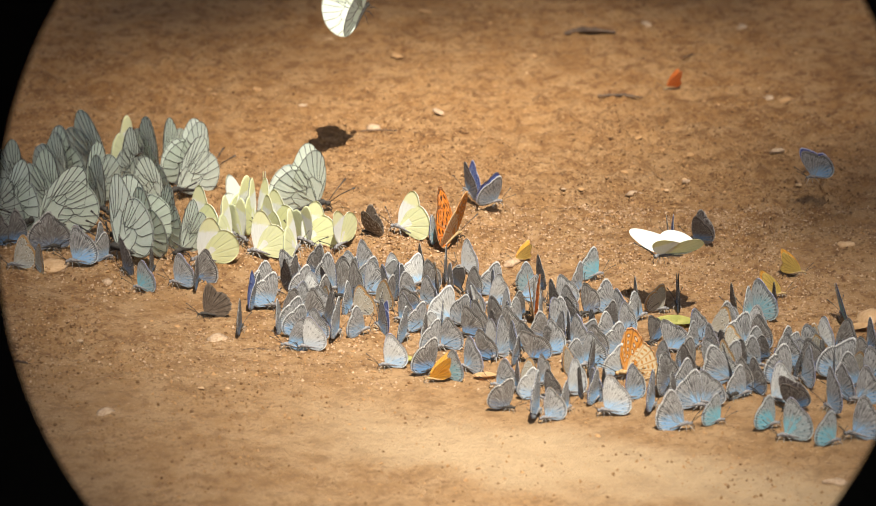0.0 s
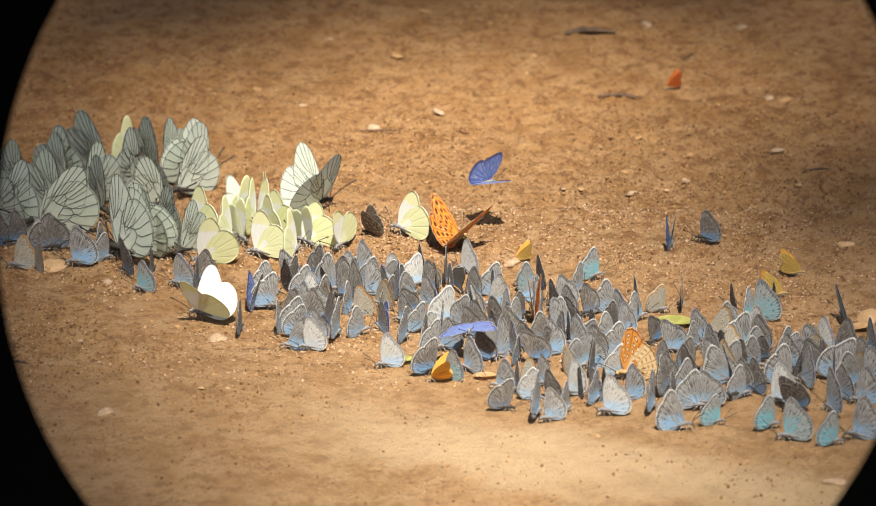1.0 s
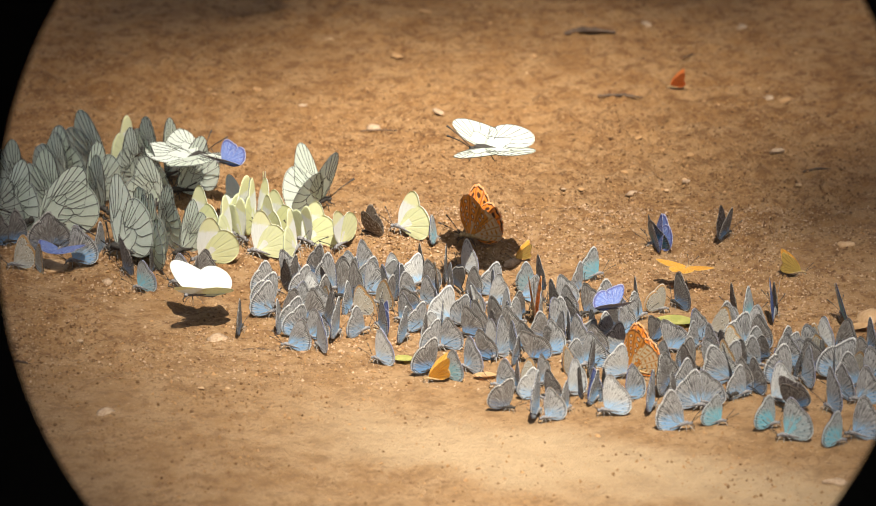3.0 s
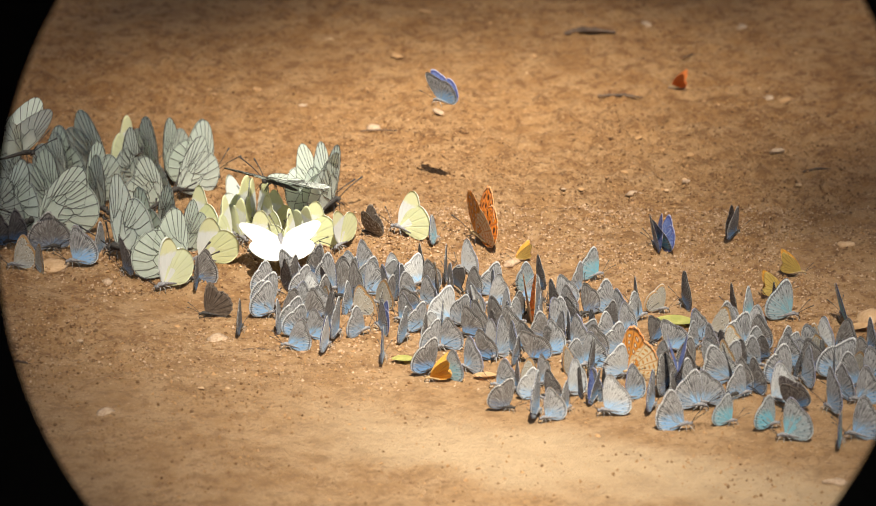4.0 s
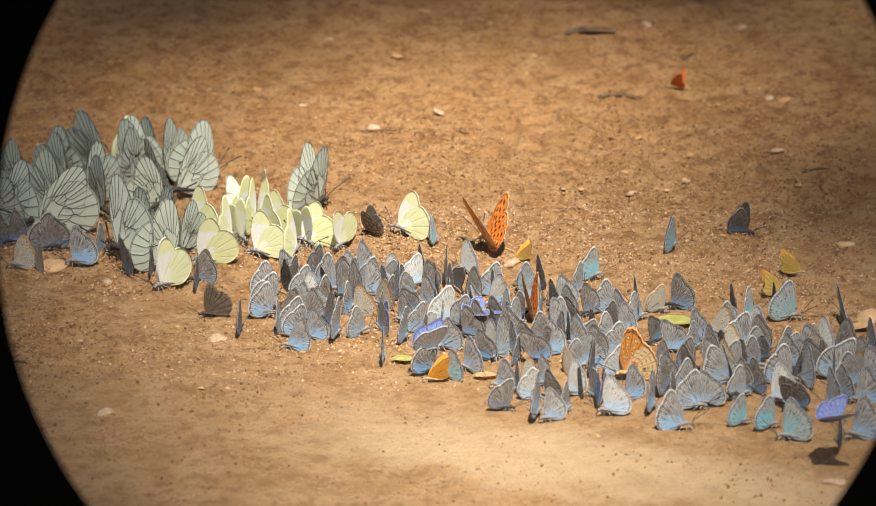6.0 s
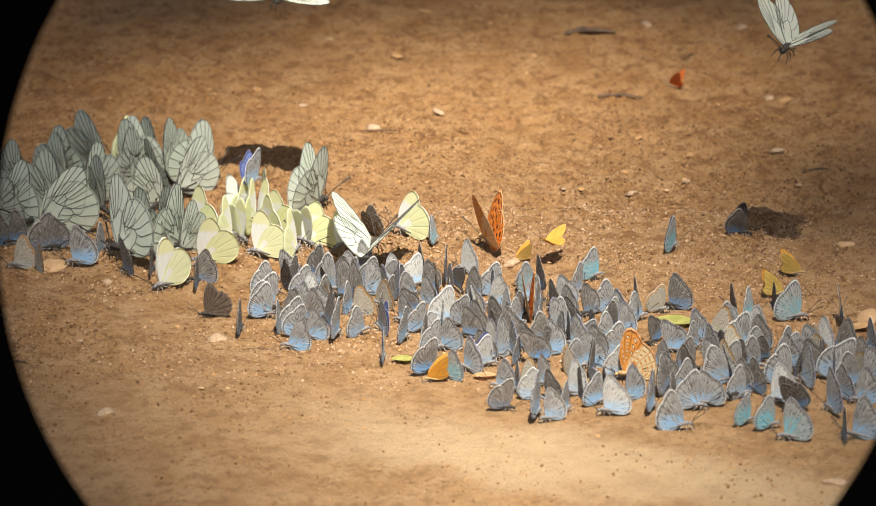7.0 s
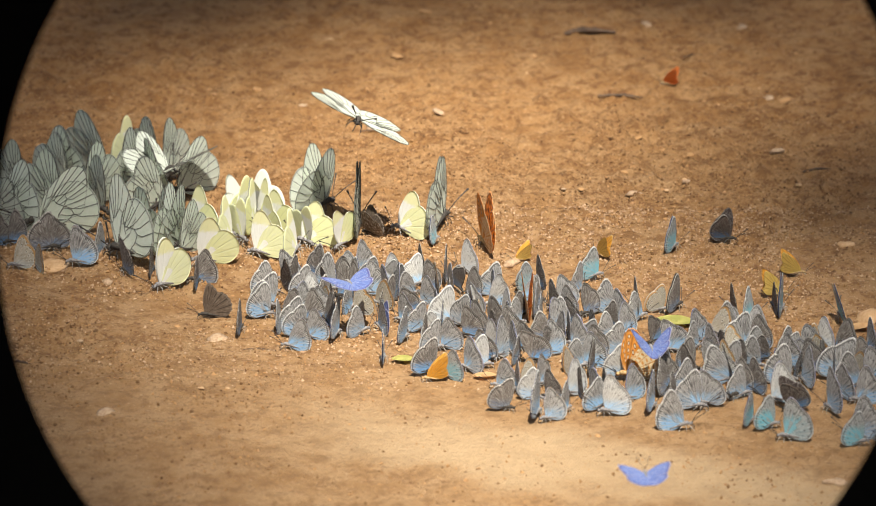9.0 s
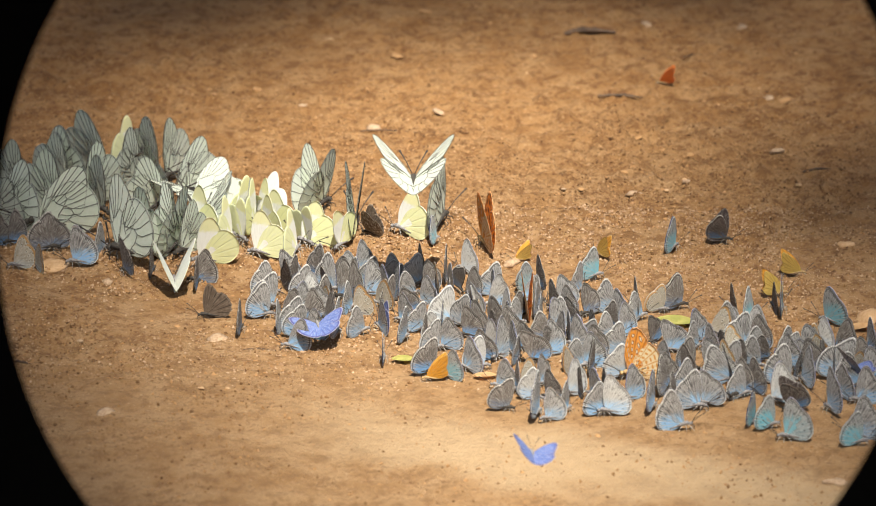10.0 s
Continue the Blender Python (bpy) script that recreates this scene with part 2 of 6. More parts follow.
CHEQUER = wing_material("brown_scales_white_spots", (0.22, 0.165, 0.12), (0.15, 0.11, 0.08), (0.7, 0.66, 0.6), None, (0.40, 0.34, 0.28), (0.74, 0.70, 0.62), None, lines=7.0, strength=0.9, dots=((0.88, 0.04, 0.26), (0.66, 0.05, 0.2), (0.42, 0.05, 0.2)))


# ---- ground ----
def lattice(x, y, seed):
    """Smooth value noise, -1 to 1, for arrays."""
    xi, yi = np.floor(x), np.floor(y)
    fx, fy = x - xi, y - yi
    fx, fy = fx * fx * (3 - 2 * fx), fy * fy * (3 - 2 * fy)

    def h(a, b):
        s = np.sin(a * 127.1 + b * 311.7 + seed * 74.7) * 43758.5453
        return (s - np.floor(s)) * 2 - 1

    return (h(xi, yi) * (1 - fx) + h(xi + 1, yi) * fx) * (1 - fy) + (h(xi, yi + 1) * (1 - fx) + h(xi + 1, yi + 1) * fx) * fy


def relief(x, y):
    """Height of the soil in metres: trodden and slightly hummocky."""
    x, y = np.asarray(x, float), np.asarray(y, float)
    z = 0.0018 * lattice(x * 9, y * 9, 1) + 0.0012 * lattice(x * 28, y * 22, 2)
    far = np.clip((np.hypot(x, y) - 2.0) / 20.0, 0, 1)
    return z * (1 + 4 * far) + 0.25 * far * lattice(x * 0.12, y * 0.12, 6)


def crust(x, y):
    """Where the trodden soil in front has broken up into a crust."""
    patch = np.exp(-((x + 0.15) / 0.08) ** 2 - ((y + 0.13) / 0.085) ** 2) + 0.2 * np.exp(-((x - 0.15) / 0.05) ** 2 - ((y + 0.27) / 0.05) ** 2)
    return patch * np.clip(0.6 + 0.9 * lattice(x * 30, y * 22, 12), 0, 1.2)


def crumbs(x, y):
    """The crumbly top of the soil: coarse round the damp ground, smooth where it was trodden in front."""
    rough = np.clip(0.50 + (y + 0.10) * 4.0, 0.30, 1.0) * np.clip(1.5 - (y - 0.05) * 3.0, 0.35, 1.0)
    rough = rough * np.clip(0.75 + 0.6 * lattice(x * 17, y * 12, 7), 0.25, 1.2)
    rough = rough + 1.0 * crust(x, y)
    near = np.clip(1.5 - np.hypot(x, y), 0, 1)
    z = 0.0016 * np.clip(lattice(x * 120, y * 110, 3), -0.3, 1) + 0.0020 * np.clip(lattice(x * 230, y * 215, 4), -0.15, 1) + 0.0013 * np.clip(lattice(x * 400, y * 370, 5), -0.4, 1)
    return near * rough * (z - 0.0006)


def place(x, y):
    return float(relief(x, y))


def spaced(lo, hi, step, reach):
    inner = np.arange(lo, hi + step / 2, step)
    grow, d = [], step
    while not grow or grow[-1] < reach:
        d *= 1.35
        grow.append((grow[-1] if grow else 0) + d)
    grow = np.array(grow)
    return np.concatenate(((lo - grow)[::-1], inner, hi + grow))


def ground():
    xs, ys = spaced(-0.225, 0.225, 0.0015, 400), spaced(-0.40, 0.44, 0.0022, 400)
    gx, gy = np.meshgrid(xs, ys)
    gz = relief(gx, gy) + crumbs(gx, gy)
    co = np.stack((gx, gy, gz), -1).reshape(-1, 3)
    w, h = len(xs), len(ys)
    a = (np.arange(h - 1)[:, None] * w + np.arange(w - 1)[None, :]).reshape(-1)
    quads = np.stack((a, a + 1, a + w + 1, a + w), -1)
    me = bpy.data.meshes.new("ground")
    me.from_pydata(co.tolist(), [], quads.tolist())
    me.polygons.foreach_set("use_smooth", [True] * len(me.polygons))
    me.materials.append(SOIL)
    tagged(new("ground", me), "bare reddish-brown sandy soil, damp and gritty", "ground", kind="structure")


ground()


def part(name, bm, material, parent, label="", smooth=True):
    """Links a bmesh as one mesh object under a thing or a part."""
    me = bpy.data.meshes.new(name)
    bm.to_mesh(me)
    bm.free()
    for m in material if isinstance(material, (list, tuple)) else [material]:
        me.materials.append(m)
    me.polygons.foreach_set("use_smooth", [smooth] * len(me.polygons))
    ob = new(name, me)
    ob.parent = parent
    return tagged(ob, label)


def tube(bm, path, radii, sides=8):
    loops = []
    for k, p in enumerate(path):
        d = (path[min(k + 1, len(path) - 1)] - path[max(k - 1, 0)]).normalized()
        a = d.cross(Vector((0.13, 0.9, 0.3))).normalized()
        b = d.cross(a)
        loops.append([bm.verts.new(p + (a * math.cos(i * math.tau / sides) + b * math.sin(i * math.tau / sides)) * radii[k]) for i in range(sides)])
    for p, q in zip(loops, loops[1:]):
        for i in range(sides):
            bm.faces.new((p[i], p[(i + 1) % sides], q[(i + 1) % sides], q[i]))
    bm.faces.new(loops[0][::-1])
    bm.faces.new(loops[-1])


# ---- field stop: round black baffle standing in for the scope's own rim; legs added ----
def field_stop():
    d = 3.2
    half = math.tan(radians(FIELD / 2)) / 784.0 * d
    r, ox, oy = 829.0 * half, 41.0 * half, 41.5 * half
    root = new("field_stop")
    root.matrix_world = VIEW @ pose(ox, oy, -d)
    bm = bmesh.new()
    rings = ((r, 0.0), (r + 0.002, -0.003), (0.207, -0.003), (0.210, 0.0), (0.210, 0.004), (0.207, 0.006), (r + 0.002, 0.003))
    loops = [[bm.verts.new((a * math.cos(i * math.tau / 160), a * math.sin(i * math.tau / 160), z)) for i in range(160)] for a, z in rings]
    for k in range(len(loops)):
        p, q = loops[k], loops[(k + 1) % len(loops)]
        for i in range(160):
            bm.faces.new((p[i], p[(i + 1) % 160], q[(i + 1) % 160], q[i]))
    bmesh.ops.recalc_face_normals(bm, faces=bm.faces)
    part("baffle", bm, RUBBER, root, smooth=False)
    centre = root.matrix_world.translation
    to_root = root.matrix_world.inverted()
    for side in (-1, 1):
        for y in (-0.16, 0.10):
            top = root.matrix_world @ Vector((side * 0.206, 0.0, 0.0))
            foot = Vector((centre.x + side * 0.235, centre.y + y, place(centre.x + side * 0.235, centre.y + y) - 0.004))
            bm = bmesh.new()
            tube(bm, [to_root @ top, to_root @ foot], (0.005, 0.004), 10)
            part("leg", bm, RUBBER, root)
    tagged(root, "matt black ring standing in for the scope's field stop, on four added thin legs", "baffle")


field_stop()


# ---- unseen tall tree, added behind the camera: its crown leaves a pool of sunlight ----
def tree():
    rng = np.random.RandomState(11)
    centre = SUN_FROM * 18.0
    root = new("tree")
    root.location = (centre.x + 1.2, centre.y - 3.4, place(centre.x + 1.2, centre.y - 3.4) - 0.05)
    origin = Vector(root.location)
    bm = bmesh.new()
    top = centre - origin
    tube(bm, [Vector((0, 0, 0)), Vector((0.05, 0.1, 3)), Vector((-0.1, 0.5, 7)), Vector((top.x * 0.4, top.y * 0.5, 11.5)), Vector((top.x * 0.8, top.y * 0.7, top.z + 1))], [0.42, 0.34, 0.26, 0.17, 0.04], 12)
    part("trunk", bm, BARK, root)
    side, up = SUN_FROM.cross(Vector((0, 1, 0))).normalized(), SUN_FROM.cross(Vector((1, 0, 0))).normalized()
    for k in range(9):
        a = k * 0.698 + 0.2
        end = top + Vector((math.cos(a) * 2.6, math.sin(a) * 2.4, rng.uniform(-1.5, 1.5)))
        base = Vector((top.x * 0.45, top.y * 0.5, 10.3 + 0.35 * k))
        bm = bmesh.new()
        tube(bm, [base, base.lerp(end, 0.5) + Vector((0, 0, 0.4)), end], [0.09, 0.06, 0.015], 7)
        part("limb", bm, BARK, root)
    n = 9000
    d = rng.normal(size=(n, 3))
    d = d / np.linalg.norm(d, axis=1)[:, None] * (rng.rand(n, 1) ** 0.4)
    p = d * np.array([3.4, 3.4, 2.6])
    s = np.array(SUN_FROM)
    # where each leaf's shade falls beside the axis of the light
    q = p + np.array(centre)
    gx, gy = q[:, 0] - q[:, 2] * s[0] / s[2], q[:, 1] - q[:, 2] * s[1] / s[2]
    # gap outline fitted so that the added crown darkens the view's corners
    wide = np.where(gy > -0.05, 0.151 * np.sqrt(np.clip(1 - ((gy + 0.05) / 0.403) ** 2, 0.02, 1)), 0.151 - 0.10 * (-0.05 - gy))
    wide = np.where(gy < -0.75, 0.086 + 0.7 * (-0.75 - gy), wide)
    middle = -0.011 - 0.142 * np.minimum(np.maximum(gy, -0.4) + 0.06, 0.0) + 0.10 * np.maximum(gy - 0.13, 0.0)
    gap = np.maximum(np.abs(gx - middle) / np.where((gx > middle) & (gy > -0.2), wide * 0.95, np.where((gy > -0.03) & (gy < 0.17), wide * 1.14, wide)), (-0.05 - gy) / 2.4)
    p = p[gap > 1.0 + rng.uniform(-0.12, 0.25, n)] + np.array(top)
    m = len(p)
    u = rng.normal(size=(m, 3))
    u /= np.linalg.norm(u, axis=1)[:, None]
    v = np.cross(u, rng.normal(size=(m, 3)))
    v /= np.linalg.norm(v, axis=1)[:, None]
    w = np.cross(u, v)
    size = rng.uniform(0.05, 0.085, (m, 1))
    co = np.stack((p - u * size * 1.3, p - v * size * 0.7, p + u * size * 1.5, p + v * size * 0.7, p + w * size * 0.18), 1).reshape(-1, 3)
    i = np.arange(m)[:, None] * 5
    faces = np.concatenate((i + np.array([[0, 1, 4]]), i + np.array([[1, 2, 4]]), i + np.array([[2, 3, 4]]), i + np.array([[3, 0, 4]])))
    me = bpy.data.meshes.new("crown")
    me.from_pydata(co.tolist(), [], faces.tolist())
    me.materials.append(FOLIAGE)
    crown = new("crown", me)
    crown.parent = root
    tagged(crown, kind="stuff")
    tagged(root, "unseen tall broadleaved tree added to shade the edges of the view", "tree")


tree()


# ---- stones, grit and litter ----
def lump(bm, x, y, z, sx, sy, sz, rng, sub=1):
    m = Matrix.Translation((x, y, z)) @ Matrix.Rotation(rng.uniform(0, 6.28), 4, "Z") @ Matrix.Rotation(rng.uniform(-0.4, 0.4), 4, "X") @ Matrix.Diagonal((sx, sy, sz, 1))
    made = bmesh.ops.create_icosphere(bm, subdivisions=sub, radius=1.0, matrix=m)["verts"]
    c = Vector((x, y, z))
    for v in made:
        v.co = c + (v.co - c) * rng.uniform(0.72, 1.22)


def scatter(name, label, count, material, small, large, seed, y0=-0.36, y1=0.42, patchy=0.0, crusty=0.0):
    """Loose angular grains that nobody could count, joined into one mesh."""
    rng = np.random.RandomState(seed)
    octa = np.array([(1, 0, 0), (-1, 0, 0), (0, 1, 0), (0, -1, 0), (0, 0, 1), (0, 0, -1)], float)
    tri = np.array([(0, 2, 4), (2, 1, 4), (1, 3, 4), (3, 0, 4), (2, 0, 5), (1, 2, 5), (3, 1, 5), (0, 3, 5)])
    x = rng.uniform(-0.225, 0.225, count)
    y = rng.uniform(y0, y1, count)
    chance = np.clip(0.34 + (y + 0.11) * 4.5, 0.10, 1.0) * np.clip(1.1 - (y - 0.06) * 5.0, 0.14, 1.0)
    chance = chance * np.clip(1.0 + patchy * (lattice(x * 21, y * 13, 8) + 0.6 * lattice(x * 60, y * 40, 9) - 0.35), 0.05, 1.0)
    chance = np.minimum(chance + crusty * crust(x, y), 1.0)
    keep = rng.rand(count) < chance
    x, y = x[keep], y[keep]
    n = len(x)
    s = small * (large / small) ** (rng.rand(n) ** 1.8)
    shape = octa[None] * rng.uniform(0.5, 1.35, (n, 6, 1)) + rng.uniform(-0.3, 0.3, (n, 6, 3))
    a = rng.uniform(0, math.tau, (n, 1))
    sx, sy = shape[..., 0].copy(), shape[..., 1].copy()
    shape[..., 0], shape[..., 1] = sx * np.cos(a) - sy * np.sin(a), sx * np.sin(a) + sy * np.cos(a)
    shape = shape * (s[:, None, None] * rng.uniform(0.7, 1.25, (n, 1, 3)))
    z = relief(x, y) + crumbs(x, y) + s * 0.3
    co = shape + np.stack((x, y, z), -1)[:, None, :]
    faces = tri[None] + (np.arange(n) * 6)[:, None, None]
    me = bpy.data.meshes.new(name)
    me.from_pydata(co.reshape(-1, 3).tolist(), [], faces.reshape(-1, 3).tolist())
    me.materials.append(material)
    tagged(new(name, me), label, name, kind="stuff")


scatter("grit", "loose pale and rusty mineral grit on the soil", 3000, GRIT, 0.0003, 0.0010, 3)
scatter("soil_crumbs", "loose reddish-brown crumbs of dry soil", 170000, CLOD, 0.00022, 0.0010, 4, patchy=0.8, crusty=0.6)
scatter("fine_gravel", "pale pinkish fine gravel loose on the damp soil", 60000, PEBBLE, 0.00026, 0.0008, 6, -0.17, 0.06, patchy=0.9)


def stone(x, y, a, b, h, seed, label, category="stone", name="stone", material=None):
    rng = random.Random(seed)
    bm = bmesh.new()
    lump(bm, 0, 0, -h * 0.1, a, b, h * 0.8, rng, 2)
    me = bpy.data.meshes.new(name)
    bm.to_mesh(me)
    bm.free()
    me.materials.append(material or STONE)
    me.polygons.foreach_set("use_smooth", [True] * len(me.polygons))
    ob = new(name, me)
    ob.matrix_world = pose(x, y, place(x, y))
    tagged(ob, label, category)


def twig(x, y, length, thick, yaw, seed, label="dark dry twig lying on the soil", bend=0.15):
    rng = random.Random(seed)
    bm = bmesh.new()
    n = 9
    loops = []
    for i in range(n):
        f = i / (n - 1)
        r = thick * (0.55 + 0.6 * math.sin(math.pi * min(1, f + 0.12))) * rng.uniform(0.75, 1.2)
        cx, cy = (f - 0.5) * length, bend * length * math.sin(f * 3.6) * 0.5 + rng.uniform(-1, 1) * thick * 0.5
        loops.append([bm.verts.new((cx, cy + r * math.cos(k * 1.047), r * 0.7 + r * 0.8 * math.sin(k * 1.047))) for k in range(6)])
    for p, q in zip(loops, loops[1:]):
        for k in range(6):
            bm.faces.new((p[k], p[(k + 1) % 6], q[(k + 1) % 6], q[k]))
    bm.faces.new(loops[0][::-1])
    bm.faces.new(loops[-1])
    me = bpy.data.meshes.new("twig")
    bm.to_mesh(me)
    bm.free()
    me.materials.append(BARK)
    ob = new("twig", me)
    ob.matrix_world = pose(x, y, place(x, y), 0, 0, yaw)
    tagged(ob, label, "twig")


def fallen_leaf(x, y, length, width, yaw, material, label, seed=1):
    """A cupped leaf blade with a midrib."""
    bm = bmesh.new()
    n, rows = 9, []
    for i in range(n):
        f = i / (n - 1)
        w = width * 0.5 * math.sin(math.pi * (0.04 + 0.92 * f)) ** 0.7
        rows.append([bm.verts.new(((f - 0.5) * length, w * k, 0.0012 + 0.10 * length * (f - 0.5) ** 2 + 0.25 * w * k * k - (0.0004 if k == 0 else 0))) for k in (-1, -0.5, 0, 0.5, 1)])
    for p, q in zip(rows, rows[1:]):
        for k in range(4):
            bm.faces.new((p[k], q[k], q[k + 1], p[k + 1]))
    bmesh.ops.solidify(bm, geom=bm.faces[:], thickness=0.0003)
    me = bpy.data.meshes.new("fallen_leaf")
    bm.to_mesh(me)
    bm.free()
    me.materials.append(material)
    ob = new("fallen_leaf", me)
    ob.matrix_world = pose(x, y, place(x, y), 0, 0, yaw)
    tagged(ob, label, "leaf")


# ---- butterflies ----
def smooth_outline(points, per=3):
    """A closed curve through a few corner points."""
    out, n = [], len(points)
    for i in range(n - 1):
        p0, p1, p2, p3 = (Vector(points[max(0, min(n - 1, i + k))]) for k in (-1, 0, 1, 2))
        for k in range(per):
            t = k / per
            out.append(0.5 * (2 * p1 + (p2 - p0) * t + (2 * p0 - 5 * p1 + 4 * p2 - p3) * t * t + (3 * p1 - p0 - 3 * p2 + p3) * t ** 3))
    out.append(Vector(points[-1]))
    return out


def wing_mesh(name, outline, size, side, under, upper, hem=0.0, camber=0.008, single=False):
    """A thin cambered blade: the under scales face away from the other wing."""
    pts = smooth_outline(outline)
    if hem:
        pts = [p * (1 + hem * (1 if i % 2 else -1)) for i, p in enumerate(pts)]
    levels = (0.0, 0.45, 0.8, 0.94, 1.0)
    bm = bmesh.new()
    uvs = bm.loops.layers.uv.new("UVMap")
    skins = []
    for face in (0,) if single else (0, 1):
        grid = []
        for u in levels:
            row = []
            for p in pts:
                q = p * u
                y = side * (camber * math.sin(u * 2.6) + (0.0 if single else 0.006) - 0.008 * face * (1 - 0.6 * u))
                row.append(bm.verts.new((q.x * size, y * size, q.y * size)))
            grid.append(row)
        skins.append(grid)
    n = len(pts)
    for face, grid in enumerate(skins):
        for a in range(len(levels) - 1):
            for i in range(n - 1):
                quad = [(a, i), (a, i + 1), (a + 1, i + 1), (a + 1, i)]
                if (side > 0) == (face == 0):
                    quad.reverse()
                f = bm.faces.new([grid[r][c] for r, c in quad])
                f.material_index = face
                for lp, (r, c) in zip(f.loops, quad):
                    lp[uvs].uv = (levels[r], c / (n - 1))
    for i in range(0 if single else n - 1):
        f = bm.faces.new((skins[0][-1][i], skins[0][-1][i + 1], skins[1][-1][i + 1], skins[1][-1][i]))
        f.material_index = 0
        for lp in f.loops:
            lp[uvs].uv = (1.0, i / n)
    bmesh.ops.remove_doubles(bm, verts=bm.verts, dist=size * 0.0008)
    me = bpy.data.meshes.new(name)
    bm.to_mesh(me)
    bm.free()
    me.materials.append(under)
    me.materials.append(upper)
    me.polygons.foreach_set("use_smooth", [True] * len(me.polygons))
    return me


def vein_mesh(name, outline, size, side, width, camber=0.008):
    """Raised black veins that fan out from the root, a cell bar and a dark margin."""
    pts = smooth_outline(outline)
    n = len(pts)
    bm = bmesh.new()

    def at(u, v):
        i = min(n - 2, max(0, int(v * (n - 1))))
        f = v * (n - 1) - i
        p = pts[i].lerp(pts[i + 1], f) * u
        return Vector((p.x, side * camber * math.sin(u * 2.6), p.y)) * size

    def ribbon(path, w0, w1):
        rings = []
        for k, p in enumerate(path):
            d = (path[min(k + 1, len(path) - 1)] - path[max(k - 1, 0)])
            across = Vector((-d.z, 0, d.x)).normalized() * (w0 + (w1 - w0) * k / (len(path) - 1)) * size
            up = Vector((0, 0.007 * size, 0))
            rings.append([bm.verts.new(p + o) for o in (across, up, -across, -up)])
        for a, b in zip(rings, rings[1:]):
            for k in range(4):
                bm.faces.new((a[k], a[(k + 1) % 4], b[(k + 1) % 4], b[k]))

    made = []

    def close():
        me = bpy.data.meshes.new(name)
        bm.to_mesh(me)
        bm.clear()
        me.materials.append(VEIN)
        made.append(me)

    for v in (0.04, 0.14, 0.86):
        ribbon([at(u, v) for u in (0.03, 0.25, 0.5, 0.75, 1.0)], width * 0.8, width)
        close()
    for v in (0.21, 0.29, 0.36, 0.43, 0.50, 0.58, 0.67, 0.77):
        ribbon([at(0.5 + 0.08 * math.sin(v * 14), 0.30 + (v - 0.30) * 0.85), at(0.7, v), at(0.85, v), at(1.0, v)], width * 0.8, width * 1.3)
        close()
    ribbon([at(0.50 + 0.08 * math.sin(v * 14), 0.30 + (v - 0.30) * 0.85) for v in (0.14, 0.22, 0.31, 0.40, 0.49, 0.58, 0.68, 0.77, 0.86)], width, width)
    close()
    ribbon([at(1.0, v) for v in (0.02, 0.1, 0.18, 0.24, 0.3, 0.36, 0.42, 0.48, 0.54, 0.6, 0.66, 0.72, 0.78, 0.84, 0.9)], width * 0.8, width * 0.8)
    close()
    bm.free()
    return made


BLUE_FORE = ((0.03, 0.0), (0.08, 0.36), (0.05, 0.70), (-0.02, 0.91), (-0.11, 0.99), (-0.23, 0.92), (-0.37, 0.73), (-0.48, 0.51), (-0.28, 0.16), (-0.06, 0.0))
BLUE_HIND = ((0.0, 0.06), (-0.12, 0.48), (-0.25, 0.66), (-0.40, 0.67), (-0.55, 0.52), (-0.65, 0.30), (-0.67, 0.06), (-0.56, -0.11), (-0.34, -0.15), (-0.04, -0.05))
WHITE_FORE = ((0.05, 0.0), (0.14, 0.38), (0.09, 0.80), (-0.02, 1.0), (-0.17, 1.0), (-0.32, 0.80), (-0.43, 0.55), (-0.46, 0.38), (-0.26, 0.14), (-0.06, 0.0))
WHITE_HIND = ((0.0, 0.06), (-0.14, 0.46), (-0.30, 0.66), (-0.52, 0.68), (-0.72, 0.52), (-0.82, 0.28), (-0.78, 0.04), (-0.60, -0.12), (-0.32, -0.12), (-0.04, -0.04))
SKIP_FORE = ((0.05, 0.0), (-0.02, 0.28), (-0.28, 0.66), (-0.66, 0.96), (-0.78, 0.92), (-0.78, 0.60), (-0.66, 0.28), (-0.30, 0.06), (-0.06, 0.0))
SKIP_HIND = ((0.0, 0.04), (-0.28, 0.32), (-0.55, 0.42), (-0.76, 0.30), (-0.80, 0.08), (-0.60, -0.06), (-0.30, -0.08), (-0.04, -0.03))
HINGE = 0.19


